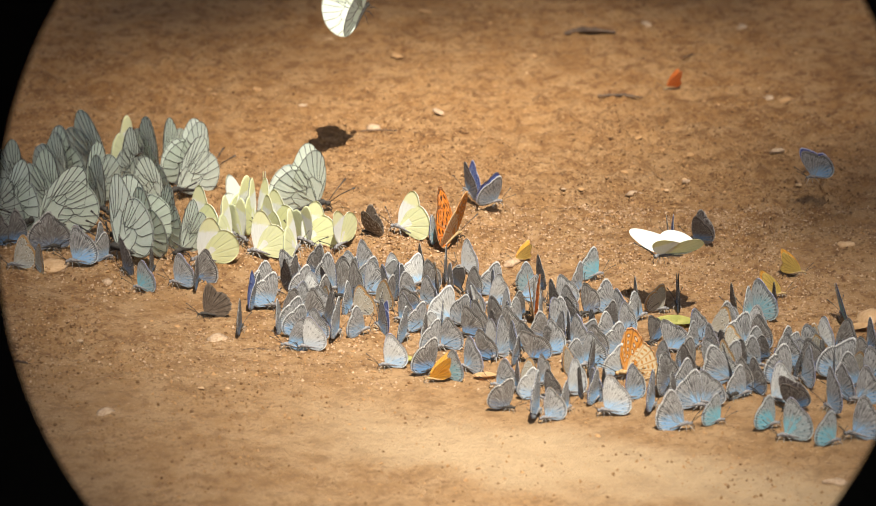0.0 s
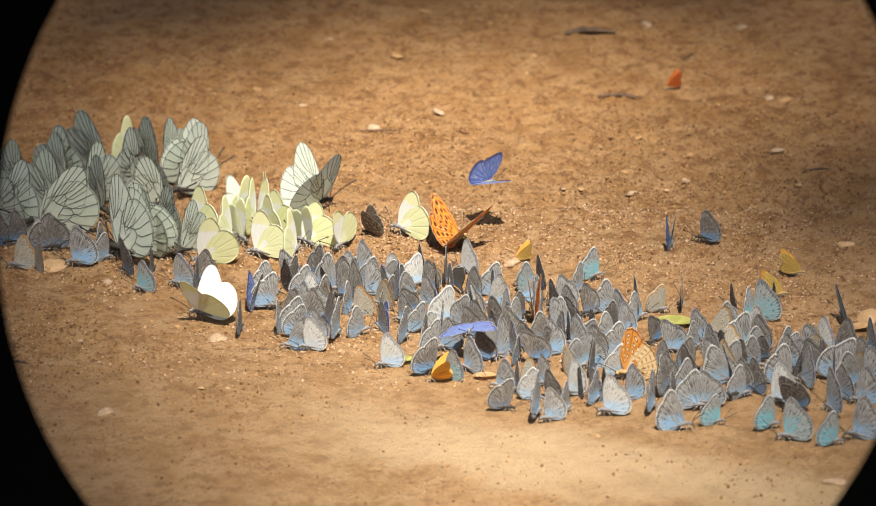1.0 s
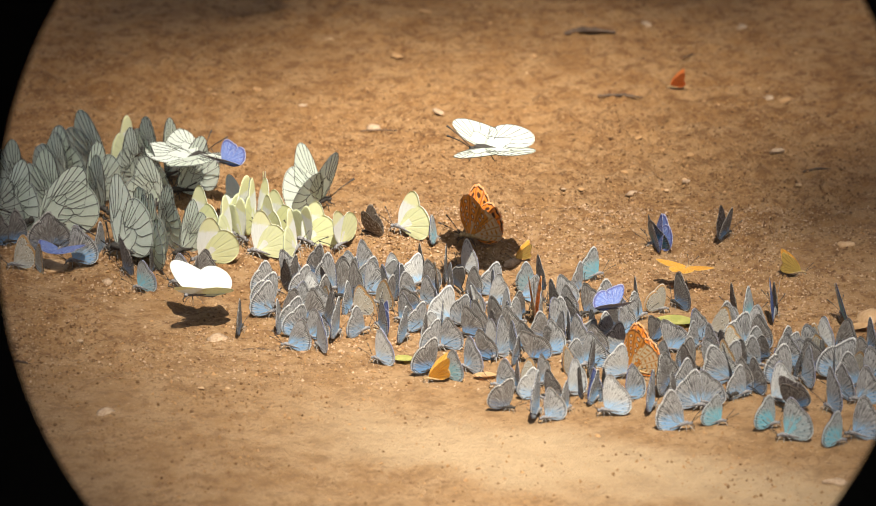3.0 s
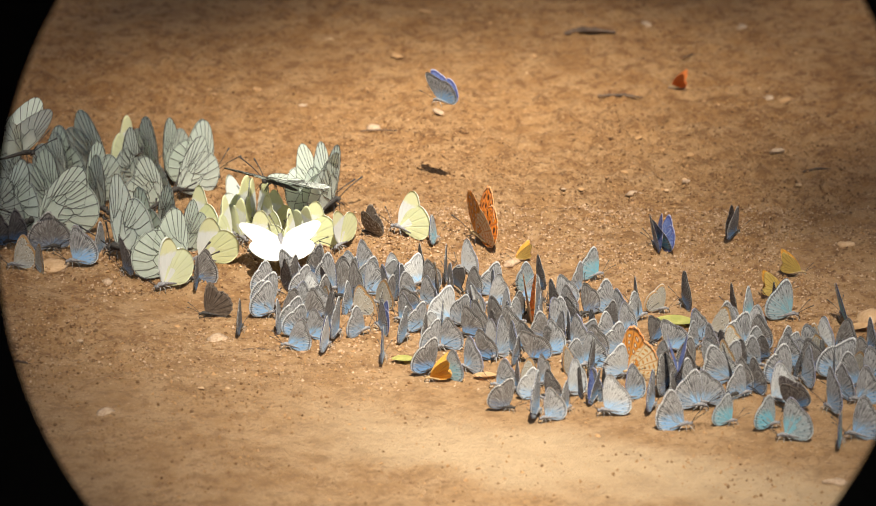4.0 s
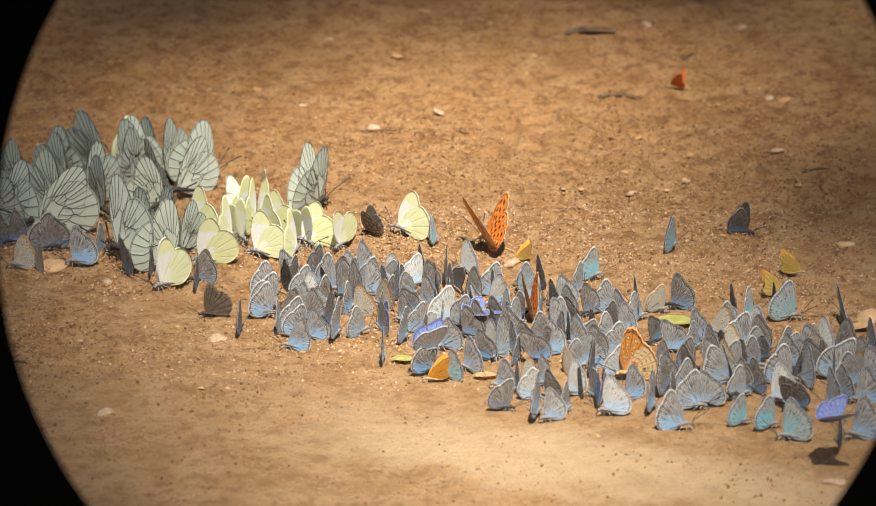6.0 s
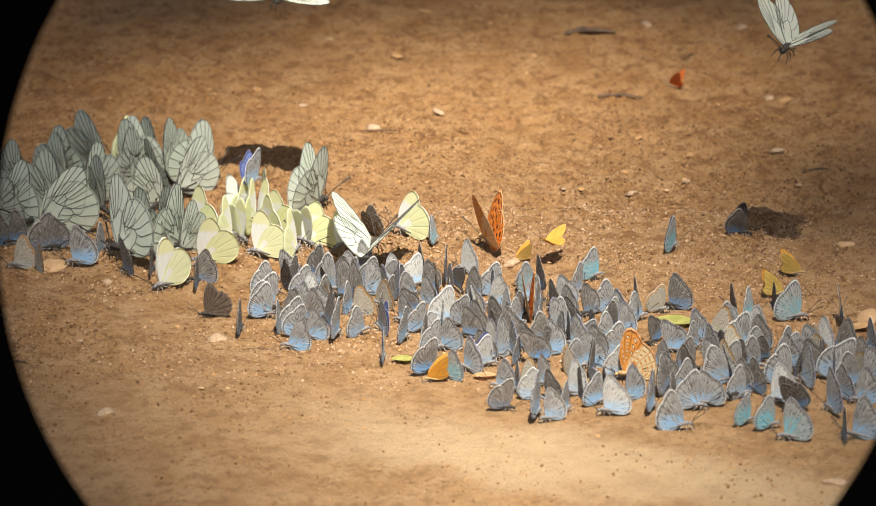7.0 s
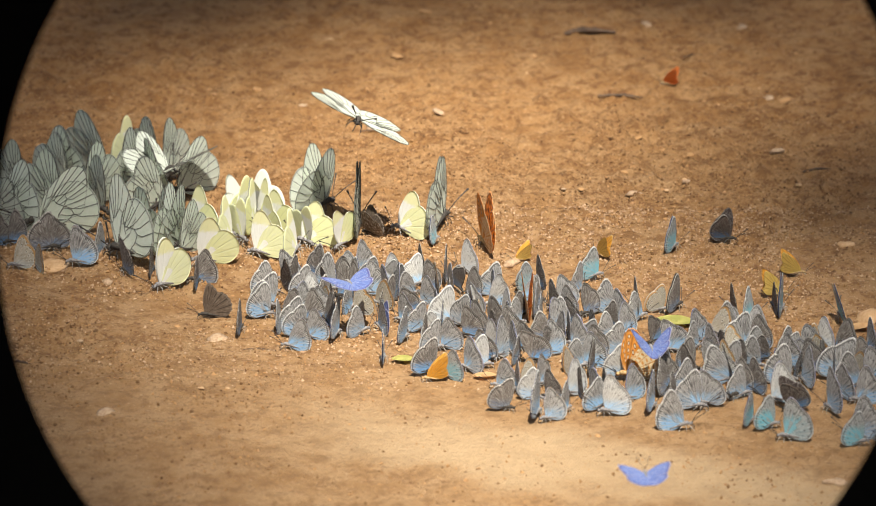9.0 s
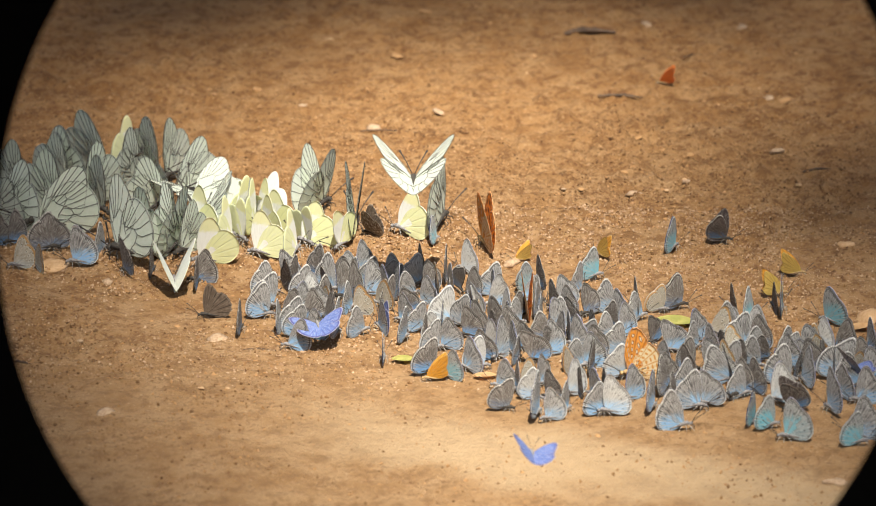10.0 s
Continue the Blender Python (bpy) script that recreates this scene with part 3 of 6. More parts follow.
def species(name, label, category, size, fore, hind, under, upper, fur, legs, veins=0.0, hem=0.0, hind_under=None):
    """One butterfly standing on its legs with its wings shut, heading along +x."""
    root = new(name)
    tagged(root, label, category, group="butterflies drinking on damp soil")
    L, z = size, HINGE * size
    for side in (1, -1):
        for kind, outline, u in (("hindwing", hind, hind_under or under), ("forewing", fore, under)):
            w = new(kind, wing_mesh(kind, outline, L * (1.0 if kind == "forewing" else 1.01), side, u, upper, hem, single=under is upper))
            w.parent = root
            w.matrix_basis = pose(0.0, side * 0.008 * L, z, -3 * side)
            w["side"] = side
            if veins:
                for me in vein_mesh("vein", outline, L, side, veins):
                    new("vein", me).parent = w
    bm = bmesh.new()
    back = [Vector((x * L, 0, z + h * L)) for x, h in ((0.17, -0.02), (0.12, 0.0), (0.02, 0.0), (-0.08, -0.02), (-0.20, -0.045), (-0.32, -0.07), (-0.42, -0.08))]
    tube(bm, back, [r * L for r in (0.03, 0.055, 0.058, 0.042, 0.034, 0.028, 0.010)])
    part("body", bm, fur, root)
    bm = bmesh.new()
    bmesh.ops.create_icosphere(bm, subdivisions=2, radius=0.05 * L, matrix=Matrix.Translation((0.20 * L, 0, z - 0.03 * L)))
    for s in (1, -1):
        bmesh.ops.create_icosphere(bm, subdivisions=1, radius=0.026 * L, matrix=Matrix.Translation((0.215 * L, s * 0.036 * L, z - 0.02 * L)))
    part("head", bm, fur, root)
    bm = bmesh.new()
    tube(bm, [Vector((0.225 * L, 0, z - 0.05 * L)), Vector((0.27 * L, 0, z - 0.12 * L)), Vector((0.25 * L, 0, 0.0))], [0.009 * L] * 3, 5)
    part("proboscis", bm, CHITIN, root)
    for side in (1, -1):
        bm = bmesh.new()
        tube(bm, [Vector((0.22 * L, side * 0.02 * L, z)), Vector((0.38 * L, side * 0.11 * L, z + 0.14 * L)), Vector((0.53 * L, side * 0.20 * L, z + 0.24 * L)), Vector((0.59 * L, side * 0.235 * L, z + 0.275 * L))], [0.008 * L, 0.008 * L, 0.011 * L, 0.02 * L], 5)
        part("antenna", bm, CHITIN, root)
        for x0, x1 in ((0.13, 0.25), (0.06, 0.06), (-0.02, -0.16)):
            bm = bmesh.new()
            tube(bm, [Vector((x0 * L, side * 0.04 * L, z - 0.05 * L)), Vector(((x0 + x1) / 2 * L, side * 0.11 * L, z * 0.6)), Vector((x1 * L, side * 0.14 * L, 0.0))], [0.010 * L, 0.008 * L, 0.005 * L], 5)
            part("leg", bm, legs, root)
    return root


def wing_turn(w, spread, sweep=0.0):
    """The pose of a wing in its butterfly's space: spread from upright, swept forward in flight."""
    side = 1 if w.matrix_basis.translation.y > 0 else -1
    s = sweep if w.name.startswith("forewing") else sweep * 0.35
    return pose(*w.matrix_basis.translation, -spread * side) @ pose(0, 0, 0, 0, s, 0)


USED = set()


def settle(kind, x, y, yaw, scale=1.0, lean=0.0, spread=0.4, label="", pitch=0.0, sweep=0.0):
    """Puts one butterfly of a kind on the soil; sweep tips its shut wings forward, or back if negative."""
    m = pose(x, y, place(x, y), 0, 0, yaw) @ pose(0, 0, 0, lean, -pitch, 0)
    if kind in USED:
        ob = copy_thing(kind, m)
    else:
        USED.add(kind)
        ob = kind
        ob.matrix_basis = m
    ob.scale = (scale, scale, scale)
    for w in ob.children:
        if w.name.startswith(("forewing", "hindwing")):
            jig = 1.0 if w.name.startswith("forewing") else 0.85
            w.matrix_basis = wing_turn(w, spread * jig, sweep)
    if label:
        tagged(ob, label)
    return ob


GREY = species("blue_butterfly", "small grey blue butterfly, wings closed, drinking on soil", "butterfly", 0.015, BLUE_FORE, BLUE_HIND, BLUE_UNDER, BLUE_UPPER, FUR_GREY, PALE_LEG, hem=0.008)
BROWN = species("brown_blue_butterfly", "small brownish blue butterfly with closed wings on soil", "butterfly", 0.015, BLUE_FORE, BLUE_HIND, BROWN_UNDER, BROWN_UPPER, FUR_DARK, PALE_LEG, hem=0.006)
TEAL = species("teal_blue_butterfly", "small blue butterfly with pale teal underwings on soil", "butterfly", 0.015, BLUE_FORE, BLUE_HIND, TEAL_UNDER, BLUE_UPPER, FUR_GREY, PALE_LEG)
PALE = species("silver_blue_butterfly", "small silvery white blue butterfly with closed wings", "butterfly", 0.015, BLUE_FORE, BLUE_HIND, PALE_UNDER, BLUE_UPPER, FUR_GREY, PALE_LEG)
ARGUS = species("argus_butterfly", "small cream spotted argus butterfly with closed wings", "butterfly", 0.015, BLUE_FORE, BLUE_HIND, ARGUS_UNDER, BROWN_UPPER, FUR_GREY, PALE_LEG)
VEINED = species("black_veined_white", "large white butterfly with black wing veins", "butterfly", 0.032, WHITE_FORE, WHITE_HIND, WHITE_WING, WHITE_WING, FUR_DARK, CHITIN, 0.0045)
YELLOW = species("small_white_butterfly", "pale yellow white butterfly with closed wings on soil", "butterfly", 0.021, WHITE_FORE, WHITE_HIND, TIP_UNDER, CREAM_WING, FUR_GREY, PALE_LEG, hind_under=YELLOW_UNDER)
FRITILLARY = species("fritillary_butterfly", "orange fritillary butterfly with black spots", "butterfly", 0.022, WHITE_FORE, BLUE_HIND, FRIT_FORE, ORANGE_UPPER, FUR_TAN, CHITIN, hem=0.012, hind_under=FRIT_UNDER)
WHITE = species("white_butterfly", "large plain white butterfly", "butterfly", 0.024, WHITE_FORE, WHITE_HIND, CREAM_WING, CREAM_WING, FUR_GREY, PALE_LEG)
ORANGE = species("skipper_butterfly", "small tawny orange skipper butterfly on soil", "butterfly", 0.0135, SKIP_FORE, SKIP_HIND, SKIPPER, SKIPPER, FUR_TAN, PALE_LEG)
RUST = species("rust_skipper_butterfly", "small rust-red skipper butterfly on bare soil", "butterfly", 0.0135, SKIP_FORE, SKIP_HIND, SKIPPER_RUST, SKIPPER_RUST, FUR_TAN, PALE_LEG)
STRAW = species("straw_skipper_butterfly", "small straw-yellow skipper butterfly on soil", "butterfly", 0.0135, SKIP_FORE, SKIP_HIND, SKIPPER_PALE, SKIPPER, FUR_TAN, PALE_LEG)
DUSKY = species("dusky_butterfly", "dark mottled brown butterfly with closed wings", "butterfly", 0.016, BLUE_FORE, WHITE_HIND, MAP_UNDER, MAP_UNDER, FUR_DARK, CHITIN, hem=0.02)
SPECKLED = species("chequered_butterfly", "brown butterfly with white chequered wings on soil", "butterfly", 0.013, WHITE_FORE, BLUE_HIND, CHEQUER, MAP_UNDER, FUR_DARK, CHITIN)


# ---- stones, litter and butterflies on the soil ----
settle(SPECKLED, -0.0314, 0.022, 150, 0.95, -10, 14)
settle(STRAW, 0.035, -0.0092, 190, 0.61, 0, 20)
settle(STRAW, 0.1607, -0.0263, 5, 0.8, 0, 14)
settle(TEAL, -0.0003, 0.0125, 70, 0.76, -10)
settle(GREY, -0.0730, -0.0674, 354, 1.00, -3, -0.7, pitch=-3, sweep=7)
settle(GREY, -0.0730, -0.0483, 1, 0.96, -1, -0.7, pitch=2, sweep=-4)
settle(BROWN, -0.0859, -0.0966, 80, 0.92, -1, -0.7, pitch=0, sweep=-1)
settle(BROWN, -0.0631, -0.0343, 53, 0.85, 7, -0.7, pitch=2, sweep=-2)
settle(GREY, -0.0575, -0.0526, 19, 0.90, 1, -0.7, pitch=-1, sweep=4)
settle(BROWN, -0.0514, -0.0346, 315, 1.00, -3, -0.7, pitch=1, sweep=1)
settle(GREY, -0.0455, -0.0499, 325, 1.09, -3, -0.5, pitch=3, sweep=-5)
settle(BROWN, -0.0436, -0.0597, 217, 1.14, 5, -0.7, pitch=3, sweep=-3)
settle(BROWN, -0.0384, -0.0633, 242, 1.13, 4, -0.5, pitch=4, sweep=-4)
settle(GREY, -0.0355, -0.0301, 226, 0.97, 1, -0.7, pitch=1, sweep=-2)
settle(GREY, -0.0316, -0.0548, 212, 0.99, 2, -0.7, pitch=2, sweep=-1)
settle(BROWN, -0.0684, -0.0793, 169, 0.91, -2, -0.5, pitch=7, sweep=-12)
settle(GREY, -0.0600, -0.0969, 1, 0.96, 1, -0.5, pitch=-0, sweep=3)
settle(GREY, -0.0593, -0.1036, 1, 0.90, 2, -0.5, pitch=-2, sweep=6)
settle(BROWN, -0.0584, -0.0888, 206, 0.98, 2, -0.5, pitch=3, sweep=-7)
settle(ARGUS, -0.0515, -0.0700, 127, 0.86, -5, -0.7, pitch=6, sweep=-16)
settle(GREY, -0.0564, -0.1074, 173, 0.89, -4, -0.7, pitch=2, sweep=-2)
settle(GREY, -0.0651, -0.1183, 173, 0.95, -3, -0.5, pitch=7, sweep=-13)
settle(BROWN, -0.0497, -0.0873, 116, 0.95, 6, 0.2, pitch=4, sweep=-7)
settle(GREY, -0.0437, -0.1049, 72, 1.03, -1, -0.7, pitch=-5, sweep=11)
settle(ARGUS, -0.0361, -0.0789, 174, 0.89, -7, -0.7, pitch=1, sweep=-1)
settle(GREY, -0.0376, -0.0717, 64, 0.91, -1, -0.7, pitch=5, sweep=-8)
settle(GREY, -0.0322, -0.1010, 36, 0.90, 5, -0.7, pitch=7, sweep=-10)
settle(PALE, -0.0234, -0.0417, 209, 0.91, -1, -0.7, pitch=2, sweep=-4)
settle(GREY, -0.0149, -0.0488, 307, 0.82, 5, -0.7, pitch=-3, sweep=4)
settle(BROWN, -0.0201, -0.0639, 46, 0.86, 5, -0.7, pitch=0, sweep=2)
settle(BROWN, -0.0147, -0.0767, 211, 0.82, -6, -0.7, pitch=-6, sweep=10)
settle(GREY, -0.0164, -0.0863, 141, 0.87, -3, -0.7, pitch=1, sweep=-0)
settle(GREY, -0.0261, -0.0956, 116, 0.93, 2, 4, pitch=6, sweep=-11)
settle(GREY, -0.0067, -0.0945, 23, 0.84, 5, -0.7, pitch=-1, sweep=4)
settle(GREY, -0.0142, -0.1070, 68, 0.92, 1, -0.5, pitch=-2, sweep=3)
settle(BROWN, -0.0080, -0.0287, 107, 0.92, -2, -0.7, pitch=-0, sweep=1)
settle(BROWN, -0.0057, -0.0488, 218, 0.91, -0, -0.7, pitch=-1, sweep=1)
settle(ARGUS, -0.0023, -0.0403, 108, 0.88, -4, -0.7, pitch=7, sweep=-14)
settle(GREY, -0.0073, -0.0619, 147, 0.87, -4, -0.7, pitch=3, sweep=-6)
settle(BROWN, 0.0038, -0.0335, 84, 0.97, -1, -0.7, pitch=-4, sweep=7)
settle(PALE, 0.0043, -0.0370, 108, 0.80, -3, -0.7, pitch=4, sweep=-22)
settle(BROWN, 0.0097, -0.0468, 299, 0.83, 3, 0.2, pitch=-13, sweep=17)
settle(PALE, 0.0060, -0.0865, 359, 1.06, -2, 0.2, pitch=-0, sweep=3)
settle(GREY, -0.0019, -0.0740, 100, 0.89, 0, -0.7, pitch=6, sweep=-12)
settle(GREY, 0.0034, -0.0803, 77, 0.89, 2, -0.5, pitch=5, sweep=-8)
settle(PALE, 0.0013, -0.1022, 24, 0.91, 7, 0.2, pitch=7, sweep=-14)
settle(BROWN, -0.0040, -0.1036, 72, 0.88, 1, -0.7, pitch=7, sweep=-14)
settle(GREY, -0.0004, -0.1207, 27, 0.89, 3, -0.5, pitch=-2, sweep=4)
settle(GREY, 0.0017, -0.1189, 175, 0.92, -5, -0.7, pitch=2, sweep=-3)
settle(PALE, 0.0108, -0.0240, 137, 0.94, 2, -0.7, pitch=1, sweep=-2)
settle(GREY, 0.0270, -0.0526, 1, 0.93, 1, -0.5, pitch=-0, sweep=2)
settle(BROWN, 0.0263, -0.0534, 102, 0.86, -3, -0.7, pitch=6, sweep=-17)
settle(GREY, 0.0230, -0.0508, 103, 0.88, 0, -0.7, pitch=6, sweep=-14)
settle(GREY, 0.0142, -0.0708, 145, 0.83, -7, -0.7, pitch=1, sweep=1)
settle(GREY, 0.0120, -0.0911, 325, 0.92, -1, 0.2, pitch=-3, sweep=7)
settle(BROWN, 0.0115, -0.1035, 175, 0.89, -2, 0.2, pitch=-1, sweep=3)
settle(BROWN, 0.0227, -0.0917, 149, 0.88, -3, 0.2, pitch=1, sweep=1)
settle(BROWN, 0.0231, -0.1081, 116, 0.90, -3, 0.2, pitch=2, sweep=-2)
settle(BROWN, 0.0175, -0.1337, 173, 0.86, -4, -0.5, pitch=-1, sweep=4)
settle(GREY, 0.0119, -0.1471, 140, 0.95, 2, 0.2, pitch=0, sweep=-1)
settle(PALE, 0.0213, -0.1176, 140, 0.87, -4, -0.7, pitch=3, sweep=-4)
settle(GREY, 0.0257, -0.1331, 234, 1.12, 3, -0.7, pitch=3, sweep=-5)
settle(BROWN, -0.0030, -0.1510, 21, 0.97, -2, -0.5, pitch=-4, sweep=10)
settle(TEAL, 0.0031, -0.1556, 151, 0.87, -4, -0.7, pitch=5, sweep=-8)
settle(BROWN, 0.0295, -0.1976, 357, 0.90, 3, -0.7, pitch=-4, sweep=10)
settle(TEAL, 0.0427, -0.0505, 334, 0.88, 2, -0.5, pitch=3, sweep=-8)
settle(BROWN, 0.0442, -0.0418, 112, 0.90, -2, -0.7, pitch=-0, sweep=0)
settle(GREY, 0.0438, -0.0751, 79, 0.91, -0, -0.5, pitch=2, sweep=-3)
settle(GREY, 0.0455, -0.0920, 81, 0.95, -2, -0.7, pitch=-2, sweep=5)
settle(BROWN, 0.0379, -0.0808, 43, 0.88, 5, 0.2, pitch=5, sweep=-10)
settle(PALE, 0.0281, -0.0820, 116, 0.93, 2, -0.7, pitch=3, sweep=-5)
settle(BROWN, 0.0498, -0.0718, 121, 0.89, -4, -0.5, pitch=-0, sweep=1)
settle(GREY, 0.0540, -0.0682, 203, 0.90, -0, -0.7, pitch=-3, sweep=5)
settle(GREY, 0.0542, -0.0732, 152, 0.84, -7, -0.7, pitch=3, sweep=-6)
settle(BROWN, 0.0559, -0.0873, 150, 0.82, -8, -0.7, pitch=0, sweep=1)
settle(GREY, 0.0502, -0.0963, 213, 0.90, -0, 0.2, pitch=-2, sweep=4)
settle(GREY, 0.0511, -0.1017, 116, 0.88, 2, -0.7, pitch=4, sweep=-21)
settle(GREY, 0.0566, -0.1067, 100, 0.90, -2, -0.7, pitch=3, sweep=-5)
settle(GREY, 0.0630, -0.0505, 57, 0.89, 2, -0.7, pitch=0, sweep=-0)
settle(TEAL, 0.0705, -0.0334, 28, 0.89, 1, -0.5, pitch=1, sweep=-1)
settle(BROWN, 0.0646, -0.0785, 221, 0.92, 1, -0.5, pitch=-3, sweep=6)
settle(GREY, 0.0776, -0.0746, 342, 0.94, -0, -0.7, pitch=3, sweep=-7)
settle(GREY, 0.0775, -0.0870, 137, 0.96, 1, -0.5, pitch=-2, sweep=3)
settle(BROWN, 0.0778, -0.0983, 312, 0.89, 1, -0.7, pitch=-0, sweep=0)
settle(GREY, 0.0766, -0.1070, 30, 0.89, 1, -0.7, pitch=5, sweep=-9)
settle(BROWN, 0.0664, -0.1086, 113, 0.91, -1, 0.2, pitch=0, sweep=1)
settle(GREY, 0.0802, -0.1263, 1, 0.93, 2, -0.7, pitch=0, sweep=0)
settle(GREY, 0.0795, -0.1056, 223, 0.98, 2, -0.5, pitch=1, sweep=-2)
settle(BROWN, 0.0410, -0.1366, 184, 0.93, -2, -0.7, pitch=-8, sweep=19)
settle(BROWN, 0.0360, -0.1214, 160, 0.85, -4, -0.7, pitch=-1, sweep=5)
settle(GREY, 0.0315, -0.1268, 110, 0.94, 1, 0.2, pitch=-1, sweep=2)
settle(BROWN, 0.0472, -0.1292, 234, 0.88, -1, -0.5, pitch=-5, sweep=9)
settle(GREY, 0.0480, -0.1288, 222, 0.99, 3, -0.7, pitch=0, sweep=1)
settle(GREY, 0.0622, -0.1438, 11, 0.88, 3, 0.2, pitch=2, sweep=-4)
settle(GREY, 0.0582, -0.1165, 143, 0.93, 1, 0.2, pitch=1, sweep=-2)
settle(GREY, 0.0633, -0.1414, 177, 0.97, -2, -0.5, pitch=2, sweep=-1)
settle(BROWN, 0.0671, -0.1463, 74, 0.92, 1, 0.2, pitch=1, sweep=-0)
settle(PALE, 0.0807, -0.1559, 1, 0.97, 6, -0.7, pitch=1, sweep=1)
settle(GREY, 0.0253, -0.1692, 166, 0.87, -4, 0.2, pitch=5, sweep=-4)
settle(ARGUS, 0.0351, -0.1734, 208, 0.92, -2, -0.5, pitch=4, sweep=-7)
settle(PALE, 0.0425, -0.1855, 340, 0.90, 1, -0.5, pitch=0, sweep=-1)
settle(GREY, 0.0331, -0.1713, 102, 0.91, 1, -0.7, pitch=2, sweep=-5)
settle(GREY, 0.0433, -0.1683, 236, 0.89, -1, -0.7, pitch=-1, sweep=2)
settle(GREY, 0.0427, -0.2048, 74, 1.16, -4, -0.5, pitch=-6, sweep=14)
settle(BROWN, 0.0467, -0.1837, 143, 0.85, -4, -0.7, pitch=-0, sweep=2)
settle(GREY, 0.0460, -0.2112, 200, 0.91, -0, -0.7, pitch=-0, sweep=1)
settle(GREY, 0.0552, -0.1990, 64, 0.90, 2, -0.7, pitch=2, sweep=-4)
settle(PALE, 0.0558, -0.1801, 221, 1.02, 1, -0.7, pitch=3, sweep=-5)
settle(BROWN, 0.0597, -0.1739, 105, 0.88, -3, 0.2, pitch=7, sweep=-12)
settle(PALE, 0.0715, -0.2034, 179, 1.07, 1, -0.7, pitch=0, sweep=2)
settle(BROWN, 0.0704, -0.1772, 104, 0.89, -2, -0.7, pitch=4, sweep=-9)
settle(GREY, 0.0656, -0.1794, 129, 0.87, -5, 0.2, pitch=2, sweep=-3)
settle(ARGUS, 0.0984, -0.0749, 7, 0.81, 7, -0.7, pitch=-1, sweep=4)
settle(BROWN, 0.0860, -0.0760, 99, 0.99, 2, -0.7, pitch=-4, sweep=8)
settle(GREY, 0.0895, -0.0822, 41, 0.87, -1, -0.5, pitch=6, sweep=-10)
settle(BROWN, 0.0931, -0.1143, 235, 0.86, -2, -0.5, pitch=-7, sweep=12)
settle(GREY, 0.1006, -0.1250, 181, 0.94, -3, -0.7, pitch=-5, sweep=14)
settle(GREY, 0.1110, -0.1133, 223, 0.92, 1, 0.2, pitch=-1, sweep=3)
settle(GREY, 0.1304, -0.1077, 331, 1.03, -3, -0.5, pitch=6, sweep=-9)
settle(GREY, 0.1330, -0.1225, 359, 1.03, -3, -0.5, pitch=-2, sweep=7)
settle(BROWN, 0.1288, -0.0752, 105, 0.90, -3, -0.7, pitch=1, sweep=-1)
settle(TEAL, 0.1384, -0.0845, 64, 1.00, -8, -0.7, pitch=-1, sweep=-1)
settle(GREY, 0.0937, -0.1445, 137, 0.90, 0, -0.7, pitch=4, sweep=-12)
settle(BROWN, 0.0959, -0.1725, 218, 0.98, 2, -0.7, pitch=1, sweep=-0)
settle(BROWN, 0.1058, -0.1548, 130, 0.89, -3, -0.7, pitch=-1, sweep=3)
settle(GREY, 0.1262, -0.1654, 359, 1.17, 1, -0.5, pitch=5, sweep=-20)
settle(GREY, 0.1295, -0.1521, 1, 0.92, 4, -0.7, pitch=0, sweep=2)
settle(GREY, 0.0808, -0.1860, 217, 0.97, 1, 0.2, pitch=2, sweep=-2)
settle(GREY, 0.0918, -0.1973, 73, 1.02, -3, 0.2, pitch=-5, sweep=9)
settle(BROWN, 0.0992, -0.1736, 64, 1.00, -11, 0.2, pitch=2, sweep=-1)
settle(GREY, 0.1110, -0.1986, 354, 1.06, -4, 0.2, pitch=1, sweep=2)
settle(GREY, 0.1134, -0.1941, 176, 0.96, 1, -0.5, pitch=-3, sweep=8)
settle(GREY, 0.1043, -0.2215, 360, 1.12, -0, 0.2, pitch=10, sweep=-3)
settle(BROWN, 0.1019, -0.1858, 71, 0.89, -4, -0.5, pitch=4, sweep=-7)
settle(BROWN, 0.1272, -0.1860, 225, 1.07, 3, -0.5, pitch=3, sweep=-4)
settle(BROWN, 0.1472, -0.0671, 102, 0.89, -3, -0.7, pitch=6, sweep=-10)
settle(BROWN, 0.1355, -0.1203, 176, 0.96, -0, 0.2, pitch=2, sweep=-5)
settle(GREY, 0.1390, -0.1478, 329, 0.90, 1, -0.5, pitch=2, sweep=-8)
settle(GREY, 0.1509, -0.1666, 359, 1.09, 1, -0.7, pitch=2, sweep=-0)
settle(GREY, 0.1486, -0.1441, 154, 0.92, 0, -0.7, pitch=0, sweep=-2)
settle(GREY, 0.1582, -0.1365, 184, 0.99, 2, -0.7, pitch=-1, sweep=2)
settle(GREY, 0.1731, -0.1594, 2, 1.14, -4, 0.2, pitch=-5, sweep=20)
settle(GREY, 0.1814, -0.1697, 0, 1.07, 4, -0.7, pitch=10, sweep=-5)
settle(GREY, 0.1836, -0.1655, 188, 1.01, 3, 0.2, pitch=0, sweep=0)
